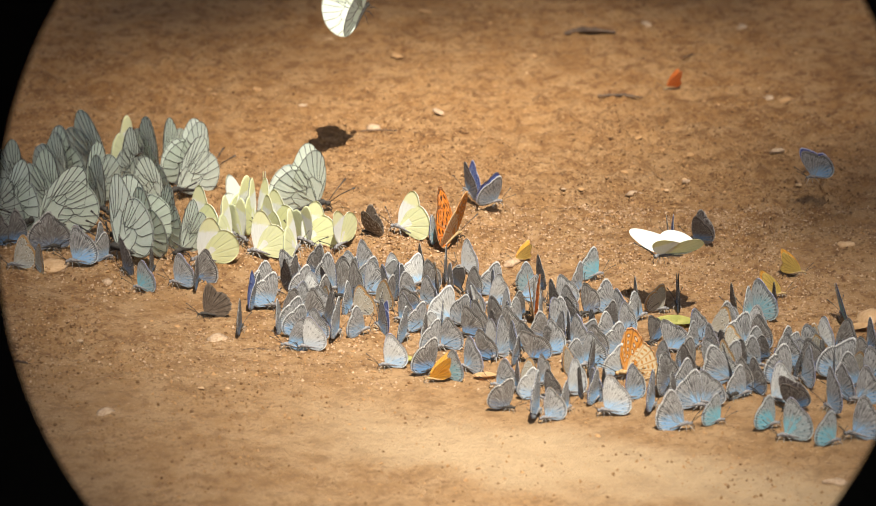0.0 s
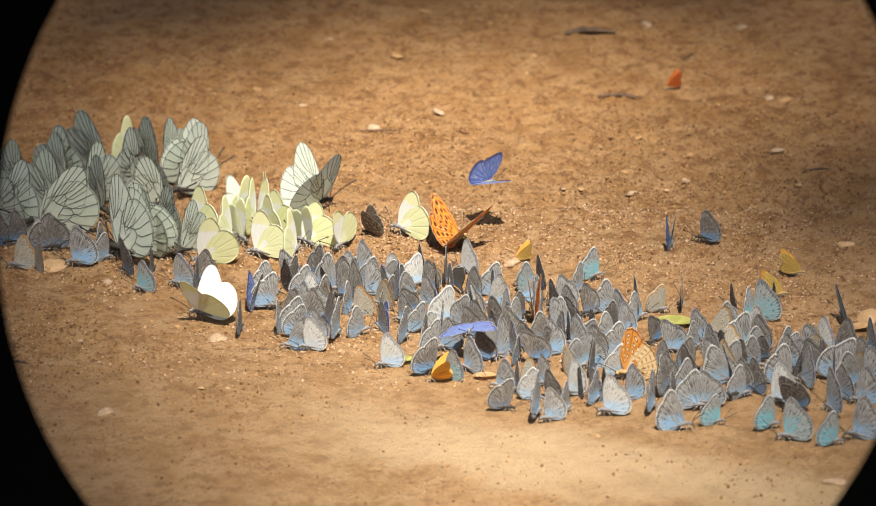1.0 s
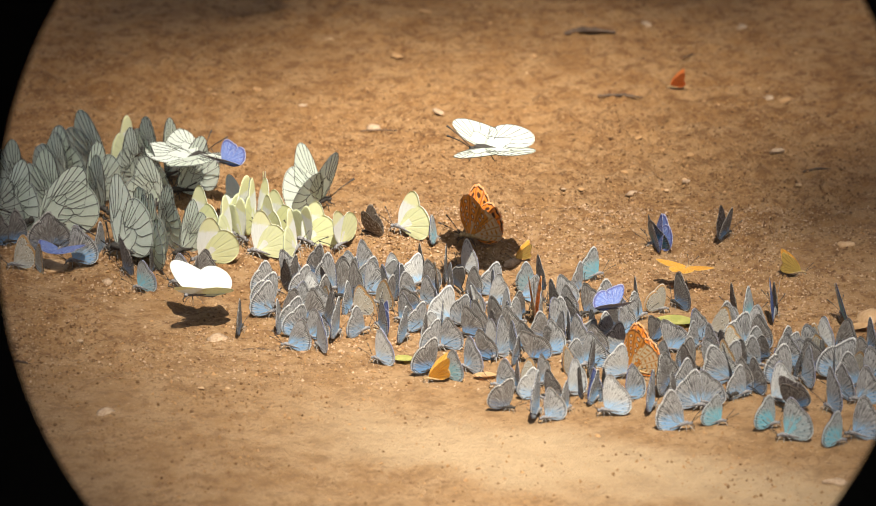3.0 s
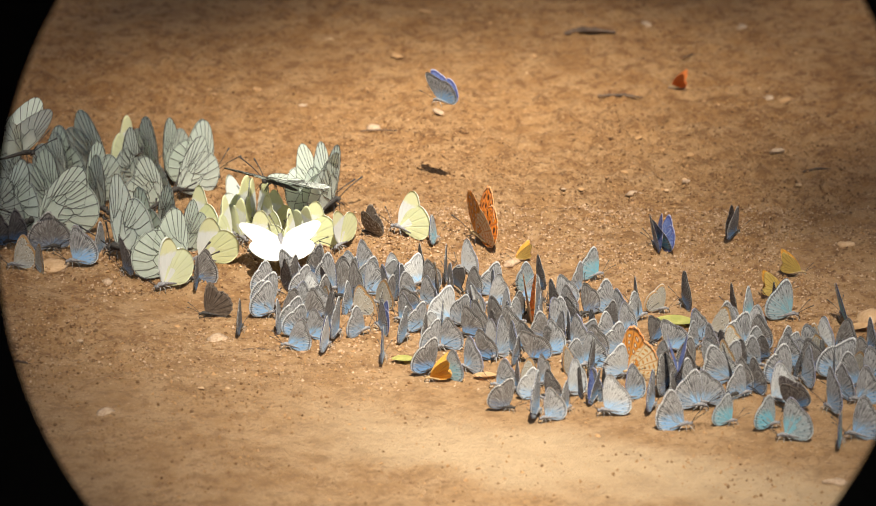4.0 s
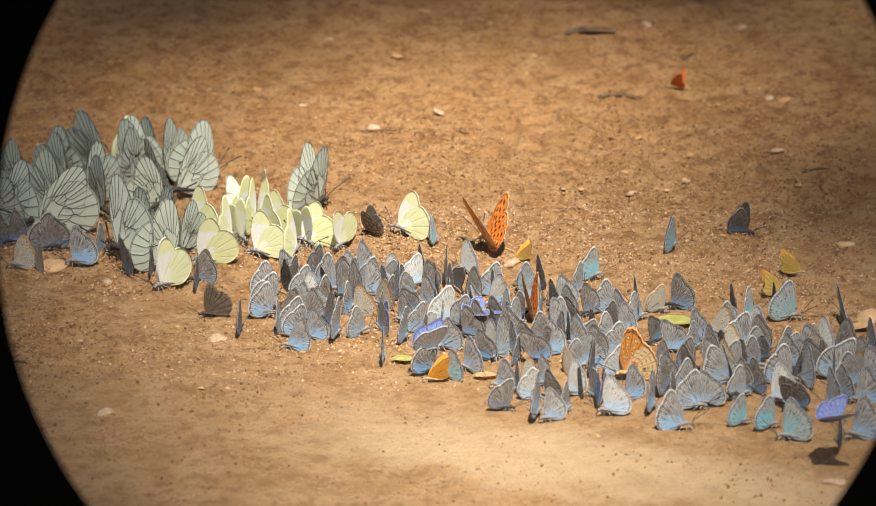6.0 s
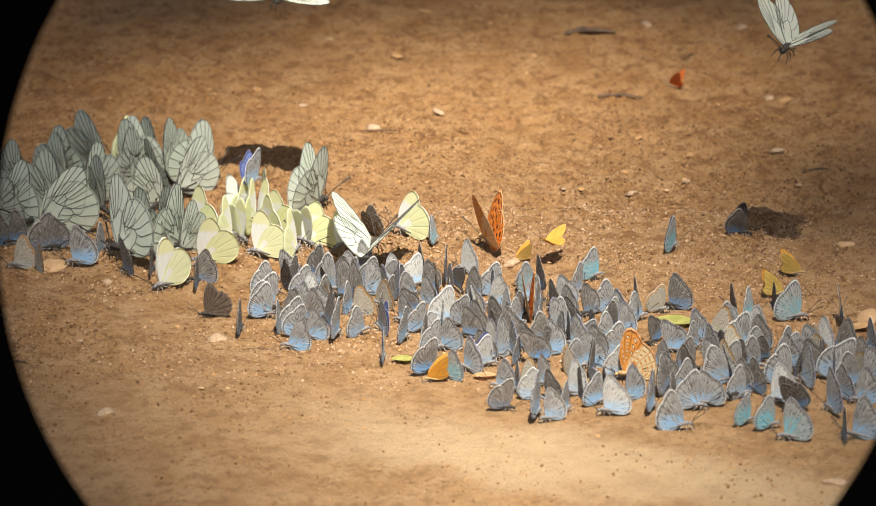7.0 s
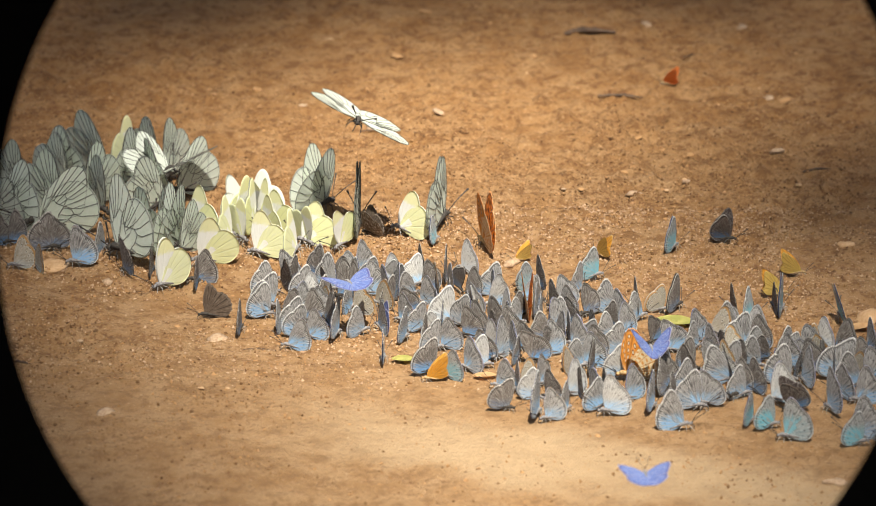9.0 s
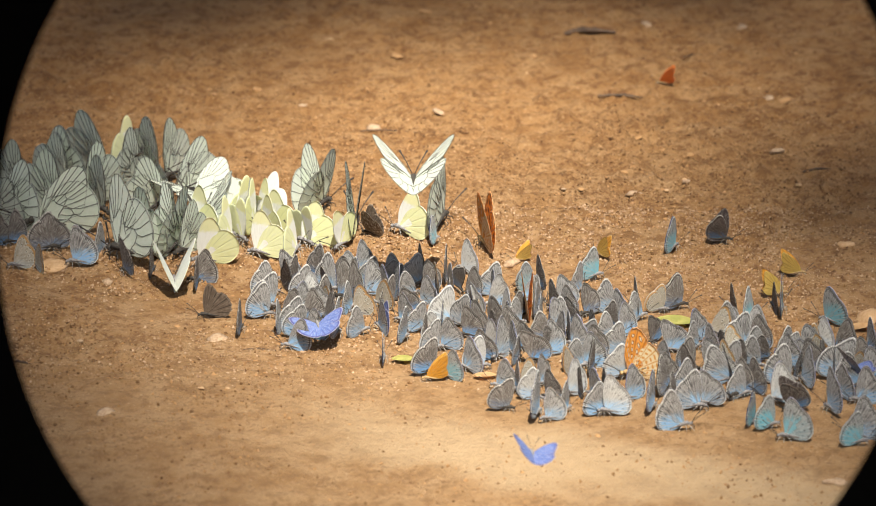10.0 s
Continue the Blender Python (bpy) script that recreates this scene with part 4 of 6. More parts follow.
settle(BROWN, 0.1678, -0.1431, 71, 0.91, -4, 0.2, pitch=5, sweep=-12)
settle(GREY, 0.1560, -0.1655, 116, 1.02, 9, -0.7, pitch=0, sweep=-0)
settle(PALE, 0.1425, -0.1926, 192, 1.09, 5, 0.2, pitch=2, sweep=-4)
settle(BROWN, 0.1500, -0.2018, 183, 0.92, -2, 18, pitch=-7, sweep=17)
settle(TEAL, 0.1468, -0.2369, 178, 1.12, 2, 0.2, pitch=1, sweep=2)
settle(TEAL, 0.1419, -0.2213, 26, 0.90, 1, -0.5, pitch=1, sweep=-2)
settle(GREY, 0.1662, -0.2018, 116, 1.14, 6, -0.7, pitch=-7, sweep=9)
settle(GREY, 0.1751, -0.2347, 181, 1.15, 4, -0.5, pitch=7, sweep=-1)
settle(GREY, 0.1786, -0.1909, 178, 1.03, 1, 0.2, pitch=5, sweep=-2)
settle(GREY, 0.1863, -0.1230, 111, 0.96, 3, -0.5, pitch=-2, sweep=2)
settle(GREY, 0.1086, -0.1734, 31, 0.91, 0, 0.2, pitch=1, sweep=-3)
settle(GREY, 0.1162, -0.1275, 132, 0.90, -2, -0.7, pitch=1, sweep=-2)
settle(GREY, 0.1534, -0.1291, 39, 0.88, 2, -0.7, pitch=3, sweep=-4)
settle(GREY, 0.1127, -0.1208, 49, 0.89, 2, -0.7, pitch=4, sweep=-7)
settle(BROWN, 0.1337, -0.1763, 135, 0.94, 1, -0.7, pitch=-0, sweep=1)
settle(GREY, 0.1311, -0.1834, 30, 0.91, 0, -0.7, pitch=2, sweep=-3)
settle(GREY, 0.1717, -0.1831, 131, 0.93, 1, -0.5, pitch=-1, sweep=2)
settle(ARGUS, -0.1882, -0.0218, 189, 0.96, 1, -0.7, pitch=4, sweep=-6)
settle(ARGUS, -0.1790, -0.0198, 116, 0.87, -2, -0.7, pitch=5, sweep=-18)
settle(BROWN, -0.1725, 0.0001, 358, 1.08, -4, -0.7, pitch=-0, sweep=2)
settle(BROWN, -0.1729, 0.0039, 184, 0.92, -0, -0.5, pitch=-2, sweep=4)
settle(GREY, -0.1617, -0.0168, 184, 1.08, 4, 0.2, pitch=-1, sweep=4)
settle(BROWN, -0.1387, -0.0263, 116, 0.99, -3, -0.7, pitch=-7, sweep=12)
settle(BROWN, -0.1264, -0.0224, 80, 0.87, 1, 0.2, pitch=6, sweep=-16)
settle(BROWN, -0.1080, -0.0344, 182, 0.99, 0, -0.5, pitch=7, sweep=-6)
settle(BROWN, -0.1062, -0.0361, 81, 0.91, -0, -0.7, pitch=3, sweep=-5)
settle(BROWN, -0.1918, 0.0064, 220, 0.98, 1, -0.7, pitch=3, sweep=-6)
settle(BROWN, -0.1990, 0.0039, 216, 0.91, -1, -0.5, pitch=3, sweep=-5)
settle(GREY, -0.1490, 0.0049, 64, 0.89, -1, -0.7, pitch=4, sweep=-7)
settle(VEINED, -0.1508, 0.0968, 319, 0.95, 10, -0.7, pitch=6, sweep=-8)
settle(VEINED, -0.1763, 0.0921, 139, 0.83, -4, 0.2, pitch=3, sweep=-9)
settle(VEINED, -0.1723, 0.0420, 322, 0.88, 2, -0.5, pitch=1, sweep=-2)
settle(VEINED, -0.1912, 0.0733, 316, 0.76, 7, -0.7, pitch=-7, sweep=2)
settle(VEINED, -0.2012, 0.0403, 141, 0.76, -8, 0.2, pitch=1, sweep=-28)
settle(VEINED, -0.1787, 0.0273, 179, 0.97, -3, -0.7, pitch=-1, sweep=-32)
settle(VEINED, -0.1581, 0.0575, 232, 0.84, -2, -0.5, pitch=-2, sweep=-7)
settle(VEINED, -0.1379, 0.0936, 62, 0.85, 4, -0.5, pitch=2, sweep=-13)
settle(YELLOW, -0.1403, 0.1210, 59, 0.96, -4, -0.5, pitch=0, sweep=-2)
settle(VEINED, -0.1286, 0.1025, 306, 0.78, 5, 0.2, pitch=0, sweep=-5)
settle(VEINED, -0.1255, 0.0586, 38, 0.84, 5, 0.2, pitch=4, sweep=-17)
settle(VEINED, -0.1233, 0.0973, 243, 0.81, 1, -0.5, pitch=-4, sweep=-4)
settle(VEINED, -0.1181, 0.0775, 215, 0.80, -1, -0.5, pitch=3, sweep=-21)
settle(VEINED, -0.1420, -0.0065, 130, 1.00, 6, -0.7, pitch=-12, sweep=3)
settle(VEINED, -0.1347, 0.0085, 131, 0.84, -5, -0.7, pitch=3, sweep=-5)
settle(VEINED, -0.1149, -0.0011, 233, 0.70, -4, -0.7, pitch=2, sweep=-9)
settle(VEINED, -0.1249, 0.0232, 118, 0.83, -2, 0.2, pitch=3, sweep=-19)
settle(VEINED, -0.1283, 0.0849, 116, 0.84, -15, -0.5, pitch=9, sweep=-3)
settle(VEINED, -0.1700, 0.0790, 313, 0.78, 5, 0.2, pitch=-1, sweep=-1)
settle(VEINED, -0.1957, 0.0421, 131, 0.91, 3, -0.7, pitch=2, sweep=-20)
settle(VEINED, -0.1511, 0.0489, 303, 0.78, 5, -0.7, pitch=-1, sweep=3)
settle(YELLOW, -0.1101, 0.0234, 131, 1.02, 5, -0.7, pitch=-0, sweep=-2)
settle(YELLOW, -0.1057, -0.0103, 191, 0.96, -9, -0.5, pitch=3, sweep=-1)
settle(YELLOW, -0.0845, 0.0385, 56, 1.05, -9, 12, pitch=1, sweep=-6)
settle(YELLOW, -0.0823, 0.0341, 76, 0.98, -4, 0.2, pitch=-2, sweep=2)
settle(YELLOW, -0.0813, 0.0376, 113, 0.97, 7, -0.5, pitch=1, sweep=-3)
settle(YELLOW, -0.0741, 0.0258, 141, 0.89, -2, -0.7, pitch=0, sweep=-0)
settle(YELLOW, -0.0807, -0.0042, 160, 0.90, -1, -0.7, pitch=-1, sweep=-2)
settle(YELLOW, -0.0629, -0.0031, 73, 0.94, -6, -0.7, pitch=2, sweep=-6)
settle(YELLOW, -0.0603, 0.0090, 162, 0.91, -0, -0.7, pitch=4, sweep=-10)
settle(YELLOW, -0.0438, 0.0022, 237, 0.82, -3, -0.7, pitch=-7, sweep=15)
settle(YELLOW, -0.0923, 0.0168, 72, 0.95, -6, -0.7, pitch=2, sweep=-4)
settle(YELLOW, -0.0578, 0.0079, 305, 0.82, 7, -0.7, pitch=-6, sweep=8)
settle(YELLOW, -0.0876, 0.0158, 301, 0.86, 2, -0.7, pitch=-3, sweep=5)
settle(YELLOW, -0.0777, 0.0199, 121, 0.90, -1, -0.7, pitch=2, sweep=-4)
settle(YELLOW, -0.0174, 0.0237, 147, 0.91, 1, -0.5, pitch=4, sweep=-14)
settle(BROWN, -0.0636, -0.0484, 299, 1.00, 9, -0.3, pitch=2, sweep=-3)
settle(PALE, -0.0078, -0.0410, 6, 0.89, -9, -0.7, pitch=5, sweep=10)
settle(BROWN, 0.0492, -0.1114, 354, 0.90, -3, -0.3, pitch=3, sweep=-13)
settle(ARGUS, 0.1627, -0.1390, 155, 0.84, -3, -0.3, pitch=-0, sweep=2)
settle(GREY, 0.1693, -0.1586, 92, 0.86, 4, -0.7, pitch=4, sweep=2)
settle(GREY, 0.0370, -0.0600, 192, 0.81, 2, -0.3, pitch=-3, sweep=-33)
settle(BROWN, 0.0459, -0.0649, 67, 0.91, -7, -0.3, pitch=-4, sweep=-19)
settle(GREY, 0.1408, -0.1322, 10, 0.92, 4, -0.7, pitch=-4, sweep=-15)
settle(GREY, 0.0308, -0.0944, 109, 0.83, -6, 0, pitch=4, sweep=-1)
settle(ARGUS, 0.1218, -0.1532, 130, 0.92, 6, -0.3, pitch=3, sweep=13)
settle(BROWN, 0.0123, -0.0598, 222, 0.96, -2, 0, pitch=-1, sweep=-12)
settle(BROWN, -0.0475, -0.0433, 168, 1.00, -2, 0, pitch=7, sweep=-10)
settle(ARGUS, 0.1778, -0.1559, 160, 0.86, -8, -0.7, pitch=1, sweep=-16)
settle(GREY, 0.1214, -0.1643, 178, 0.81, 3, -0.7, pitch=-1, sweep=-0)
settle(GREY, 0.1245, -0.1052, 197, 0.84, 4, -0.7, pitch=-0, sweep=-17)
settle(ARGUS, 0.1672, -0.1498, 182, 0.84, -7, -0.3, pitch=4, sweep=-23)
settle(BROWN, 0.0032, -0.0694, 100, 0.95, 5, -0.7, pitch=-5, sweep=-7)
settle(GREY, 0.1540, -0.1376, 7, 0.80, -3, -0.7, pitch=-9, sweep=2)
settle(ARGUS, 0.0604, -0.1545, 314, 0.88, 2, 0, pitch=3, sweep=-27)
settle(ARGUS, 0.1249, -0.1277, 174, 0.79, 9, -0.7, pitch=-5, sweep=-7)
settle(GREY, -0.0325, -0.0462, 161, 0.84, 5, -0.7, pitch=-3, sweep=-21)
settle(ARGUS, 0.0197, -0.0869, 83, 0.82, -6, -0.7, pitch=1, sweep=-18)
settle(PALE, -0.0596, -0.0664, 160, 0.99, 8, -0.7, pitch=0, sweep=-7)
settle(GREY, -0.0677, -0.0320, 162, 0.85, 1, -0.7, pitch=-8, sweep=5)
settle(GREY, -0.0680, -0.0933, 78, 0.98, -4, -0.7, pitch=1, sweep=-15)
settle(BROWN, 0.1327, -0.1473, 319, 0.84, 6, -0.3, pitch=-1, sweep=-1)
settle(GREY, -0.0540, -0.0839, 214, 0.93, -2, -0.7, pitch=-3, sweep=-1)
settle(BROWN, 0.1528, -0.1536, 92, 0.86, 15, -0.3, pitch=7, sweep=-17)
settle(BROWN, 0.1795, -0.1473, 191, 0.90, 7, -0.7, pitch=-2, sweep=-9)
settle(PALE, 0.0152, -0.0807, 107, 0.86, -13, 0, pitch=3, sweep=1)
settle(BROWN, 0.1729, -0.1459, 220, 0.81, 6, -0.7, pitch=-0, sweep=-1)
settle(BROWN, -0.0493, -0.0538, 118, 0.92, -11, -0.7, pitch=-4, sweep=-4)
settle(BROWN, 0.1262, -0.1585, 98, 0.99, -14, -0.7, pitch=-1, sweep=7)
settle(GREY, -0.0242, -0.0502, 117, 0.85, -5, 0, pitch=-1, sweep=-3)
settle(GREY, 0.0346, -0.1335, 69, 0.84, 7, -0.7, pitch=-2, sweep=-14)
settle(GREY, -0.0425, -0.0406, 175, 0.95, 5, -0.7, pitch=-3, sweep=-7)
settle(GREY, 0.0673, -0.1152, 334, 0.80, 5, -0.3, pitch=-3, sweep=10)
settle(BROWN, 0.0652, -0.1316, 201, 0.95, -3, -0.7, pitch=0, sweep=1)
settle(GREY, 0.1448, -0.1612, 242, 0.80, 3, -0.3, pitch=3, sweep=2)
settle(GREY, -0.0274, -0.0416, 352, 0.86, 6, -0.3, pitch=-4, sweep=-1)
settle(ARGUS, 0.1649, -0.1312, 320, 0.92, 1, -0.3, pitch=1, sweep=-3)
settle(GREY, -0.0639, -0.0771, 199, 0.96, -1, 0, pitch=2, sweep=-12)
settle(GREY, 0.1542, -0.1456, 179, 0.79, 1, 0, pitch=-3, sweep=-5)
settle(ARGUS, -0.0271, -0.0658, 150, 0.90, -9, 0, pitch=4, sweep=-15)
settle(GREY, 0.1160, -0.1495, 201, 0.94, -3, -0.3, pitch=-3, sweep=9)
settle(BROWN, 0.1428, -0.1374, 358, 0.84, 14, -0.7, pitch=-5, sweep=-14)
settle(PALE, 0.0183, -0.0680, 86, 0.95, -14, -0.3, pitch=5, sweep=-23)
settle(BROWN, 0.0150, -0.1009, 144, 0.96, 3, -0.7, pitch=-3, sweep=-0)
settle(BROWN, -0.0004, -0.0541, 98, 0.85, -5, -0.7, pitch=0, sweep=-10)
settle(PALE, -0.0194, -0.0386, 13, 0.81, 16, 0, pitch=-1, sweep=-0)
settle(GREY, 0.0566, -0.0968, 334, 0.94, -2, -0.7, pitch=-2, sweep=-12)
settle(PALE, 0.0224, -0.0673, 208, 0.95, -7, -0.7, pitch=4, sweep=-4)
settle(PALE, 0.1846, -0.1373, 92, 0.81, 3, -0.7, pitch=-0, sweep=-14)
settle(GREY, 0.0361, -0.0912, 40, 0.87, 2, -0.7, pitch=-2, sweep=-12)
settle(BROWN, -0.0479, -0.0711, 46, 0.96, -5, 0, pitch=-1, sweep=2)
settle(GREY, -0.0098, -0.0514, 13, 0.81, 7, 0, pitch=3, sweep=-18)
settle(BROWN, 0.0288, -0.1065, 159, 0.88, 5, 0, pitch=0, sweep=5)
settle(GREY, 0.0591, -0.0921, 87, 0.86, 4, 0, pitch=-1, sweep=0)
settle(ARGUS, 0.1188, -0.1038, 169, 0.97, -3, 0, pitch=-2, sweep=-26)
settle(BROWN, 0.1579, -0.1536, 206, 0.97, -2, -0.3, pitch=-2, sweep=2)
settle(GREY, -0.0201, -0.0500, 103, 1.00, 7, -0.7, pitch=-6, sweep=-21)
settle(GREY, 0.1342, -0.1061, 168, 0.93, 16, -0.3, pitch=-3, sweep=-15)
settle(BROWN, 0.1246, -0.1372, 297, 0.87, 6, 0, pitch=-2, sweep=-5)
settle(BROWN, 0.1724, -0.1198, 156, 0.96, 5, 0, pitch=3, sweep=-14)
settle(GREY, -0.0359, -0.0510, 302, 0.96, -6, 0, pitch=5, sweep=-0)
settle(BROWN, 0.1102, -0.1497, 324, 0.91, -7, -0.7, pitch=8, sweep=3)
settle(PALE, 0.1643, -0.1174, 141, 0.87, 10, 0, pitch=3, sweep=0)
stone(-0.0959, -0.1056, 0.00462, 0.0037, 0.00146, 390, "pale flat stone chip on the soil")
stone(-0.1713, -0.0157, 0.00945, 0.00756, 0.00174, 95, "tan stone half sunk in the soil", material=TAN)
stone(0.1888, -0.0798, 0.00808, 0.00647, 0.0049, 1555, "tan stone half sunk in the soil", material=TAN)
stone(0.1827, 0.0128, 0.00426, 0.0034, 0.002, 1514, "tan stone lying on the soil", material=TAN)
stone(0.1562, 0.1403, 0.00412, 0.0033, 0.0018, 1390, "pale stone lying on the soil")
stone(0.0895, 0.0795, 0.00432, 0.00346, 0.00178, 1136, "pale stone lying on the soil")
stone(-0.1465, -0.0361, 0.00297, 0.00238, 0.00173, 192, "small white stone on the soil")
stone(-0.1412, -0.2016, 0.00452, 0.00361, 0.00119, 190, "pale flat stone chip on the soil")
stone(0.1003, 0.3172, 0.00375, 0.003, 0.00188, 1158, "pale stone lying on the soil")
stone(0.1458, 0.3157, 0.00322, 0.00257, 0.00161, 1328, "pale stone lying on the soil")
stone(-0.0637, 0.1993, 0.00287, 0.0023, 0.00157, 540, "pale stone lying on the soil")
stone(-0.0301, 0.1716, 0.00337, 0.0027, 0.00234, 668, "pale stone lying on the soil")
stone(0.0005, 0.188, 0.00391, 0.00313, 0.00156, 786, "pale stone lying on the soil")
stone(0.0329, -0.0103, 0.00498, 0.00398, 0.00249, 916, "pale crumbly stone on the soil")
stone(-0.1561, -0.1097, 0.00194, 0.00156, 0.00122, 142, "small white stone on the soil")
stone(0.1134, 0.0982, 0.0023, 0.00184, 0.00128, 1228, "small white stone on the soil")
stone(0.1552, 0.2151, 0.00288, 0.00231, 0.00184, 1376, "pale stone lying on the soil")
stone(0.1657, -0.2804, 0.00583, 0.00466, 0.00233, 1495, "pale smooth stone half sunk in soil")
stone(-0.0851, 0.2243, 0.00315, 0.00252, 0.00184, 460, "dark clod of soil", material=CLOD)
stone(0.1635, 0.2114, 0.00367, 0.00293, 0.00131, 1408, "dark clod of soil", material=CLOD)
stone(-0.1216, -0.156, 0.0024, 0.00192, 0.00096, 278, "dark clod of soil", material=CLOD)
stone(-0.0059, 0.3404, 0.0035, 0.0028, 0.00135, 762, "dark clod of soil", material=CLOD)
stone(0.0202, -0.1547, 0.00433, 0.00346, 0.0012, 868, "tan stone lying on the soil", material=TAN)
twig(0.0725, 0.3044, 0.0246, 0.0016, 8, 1055)
twig(0.0854, 0.2144, 0.021, 0.00092, -3, 1110)
twig(-0.0218, 0.1641, 0.0285, 0.00039, -4, 700)
twig(0.1745, 0.114, 0.0154, 0.00064, 20, 1465)
twig(-0.0362, 0.0313, 0.0151, 0.00038, 10, 640)
twig(0.1211, 0.2748, 0.0106, 0.0004, 30, 1240)
twig(-0.1797, -0.1375, 0.0097, 0.0006, -20, 40)
stone(0.0803, 0.1477, 0.0031, 0.00248, 0.00103, 1095, "dark clod of soil", material=CLOD)
stone(0.0929, 0.1586, 0.00259, 0.00207, 0.00104, 1143, "dark clod of soil", material=CLOD)
stone(0.1039, 0.1418, 0.00168, 0.00134, 0.00129, 1187, "dark clod of soil", material=CLOD)
stone(0.1094, 0.1255, 0.0018, 0.00144, 0.00116, 1210, "dark clod of soil", material=CLOD)
stone(0.1166, 0.1345, 0.00206, 0.00165, 0.00129, 1237, "dark clod of soil", material=CLOD)
stone(0.086, 0.1098, 0.0023, 0.00184, 0.00077, 1120, "dark clod of soil", material=CLOD)
stone(0.0735, 0.1611, 0.00207, 0.00166, 0.00078, 1068, "dark clod of soil", material=CLOD)
stone(0.0651, 0.083, 0.00204, 0.00163, 0.00076, 1040, "dark clod of soil", material=CLOD)
stone(0.0647, 0.057, 0.00126, 0.00101, 0.00089, 1040, "dark clod of soil", material=CLOD)
stone(-0.0196, 0.2706, 0.00345, 0.00276, 0.00093, 710, "dark clod of soil", material=CLOD)
stone(0.0454, 0.271, 0.00265, 0.00212, 0.00106, 955, "dark clod of soil", material=CLOD)
stone(-0.1494, -0.0723, 0.00147, 0.00118, 0.00074, 175, "dark clod of soil", material=CLOD)
stone(-0.1451, -0.0765, 0.00098, 0.00078, 0.00074, 192, "dark clod of soil", material=CLOD)
stone(-0.1138, -0.0907, 0.00195, 0.00156, 0.00073, 318, "dark clod of soil", material=CLOD)
stone(-0.1255, -0.0831, 0.00098, 0.00078, 0.00073, 271, "dark clod of soil", material=CLOD)
stone(-0.1042, -0.179, 0.00108, 0.00086, 0.0006, 348, "dark clod of soil", material=CLOD)
stone(-0.0744, -0.1481, 0.00096, 0.00077, 0.0006, 475, "dark clod of soil", material=CLOD)
stone(0.0675, -0.2282, 0.00165, 0.00132, 0.00083, 1070, "dark clod of soil", material=CLOD)
stone(-0.1016, -0.1682, 0.00168, 0.00134, 0.00072, 360, "small tan stone on the soil", material=TAN)
stone(-0.0901, -0.1691, 0.00144, 0.00115, 0.00072, 408, "small tan stone on the soil", material=TAN)
stone(0.1041, 0.0862, 0.00153, 0.00122, 0.00089, 1193, "small tan stone on the soil", material=TAN)
stone(0.057, 0.0828, 0.00127, 0.00102, 0.00089, 1008, "small white stone on the soil")
stone(0.1348, 0.2, 0.00157, 0.00125, 0.00091, 1300, "small white stone on the soil")
stone(0.1647, 0.0921, 0.00178, 0.00143, 0.00089, 1430, "small tan stone on the soil", material=TAN)
stone(0.1126, 0.0998, 0.00204, 0.00163, 0.00115, 1225, "small tan stone on the soil", material=TAN)
stone(-0.0518, 0.2971, 0.00267, 0.00214, 0.00107, 590, "small tan stone on the soil", material=TAN)
twig(-0.0774, -0.1183, 0.0146, 0.00024, -3, 465)
twig(-0.1471, -0.1371, 0.0072, 0.00036, 14, 175)
fallen_leaf(-0.015, -0.1353, 0.0101, 0.0072, -10, LEAF, "yellow-green fallen leaf on the soil")
fallen_leaf(0.1031, -0.0911, 0.0186, 0.0122, -5, LEAF, "yellow-green fallen leaf under butterflies")
fallen_leaf(0.0202, -0.1554, 0.0101, 0.0063, 5, PETAL, "tan dry petal on the soil")
fallen_leaf(0.1846, -0.0914, 0.0107, 0.0073, 40, PETAL, "tan dry leaf on the soil")
big_fritillary = settle(FRITILLARY, 0.0075, 0.0116, 64, 1.02, label="orange fritillary butterfly opening and closing its wings")
slim_fritillary = settle(FRITILLARY, 0.0417, -0.0818, 95, 0.81, label="orange fritillary butterfly among small blues")
spotted_fritillary = settle(FRITILLARY, 0.081, -0.1573, 178, 0.9, label="fritillary butterfly with orange and cream spotted underwings")
near_skipper = settle(ORANGE, -0.0032, -0.1604, 185, 0.81)
far_skipper = settle(RUST, 0.108, 0.2248, 200, 0.62)
wandering_skipper = settle(STRAW, 0.3641, 0.1319, 190, 0.75)
roaming_straw = settle(STRAW, 0.1509, -0.0528, 20, 0.87, 0, 8)
dusk_blue = settle(BROWN, 0.1151, 0.0154, 165, 0.89, label="dark brown blue butterfly sitting apart on soil")
lone_blue = settle(TEAL, 0.1035, 0.01, 95, 0.95)
turning_blue = settle(GREY, -0.0797, -0.063, 70, 0.99)
departing_blue = settle(PALE, -0.0576, -0.1204, 178, 0.92)
edging_blue = settle(PALE, -0.0224, -0.1443, 188, 0.94)
rim_blue = settle(TEAL, 0.1668, -0.2408, 25, 0.92)
shuffling_blue = settle(TEAL, 0.119, -0.2156, 30, 0.84)
corner_blue = settle(BROWN, 0.1049, -0.0705, 95, 0.99)
leaning_blue = settle(TEAL, 0.1779, -0.0788, 100, 1.05)
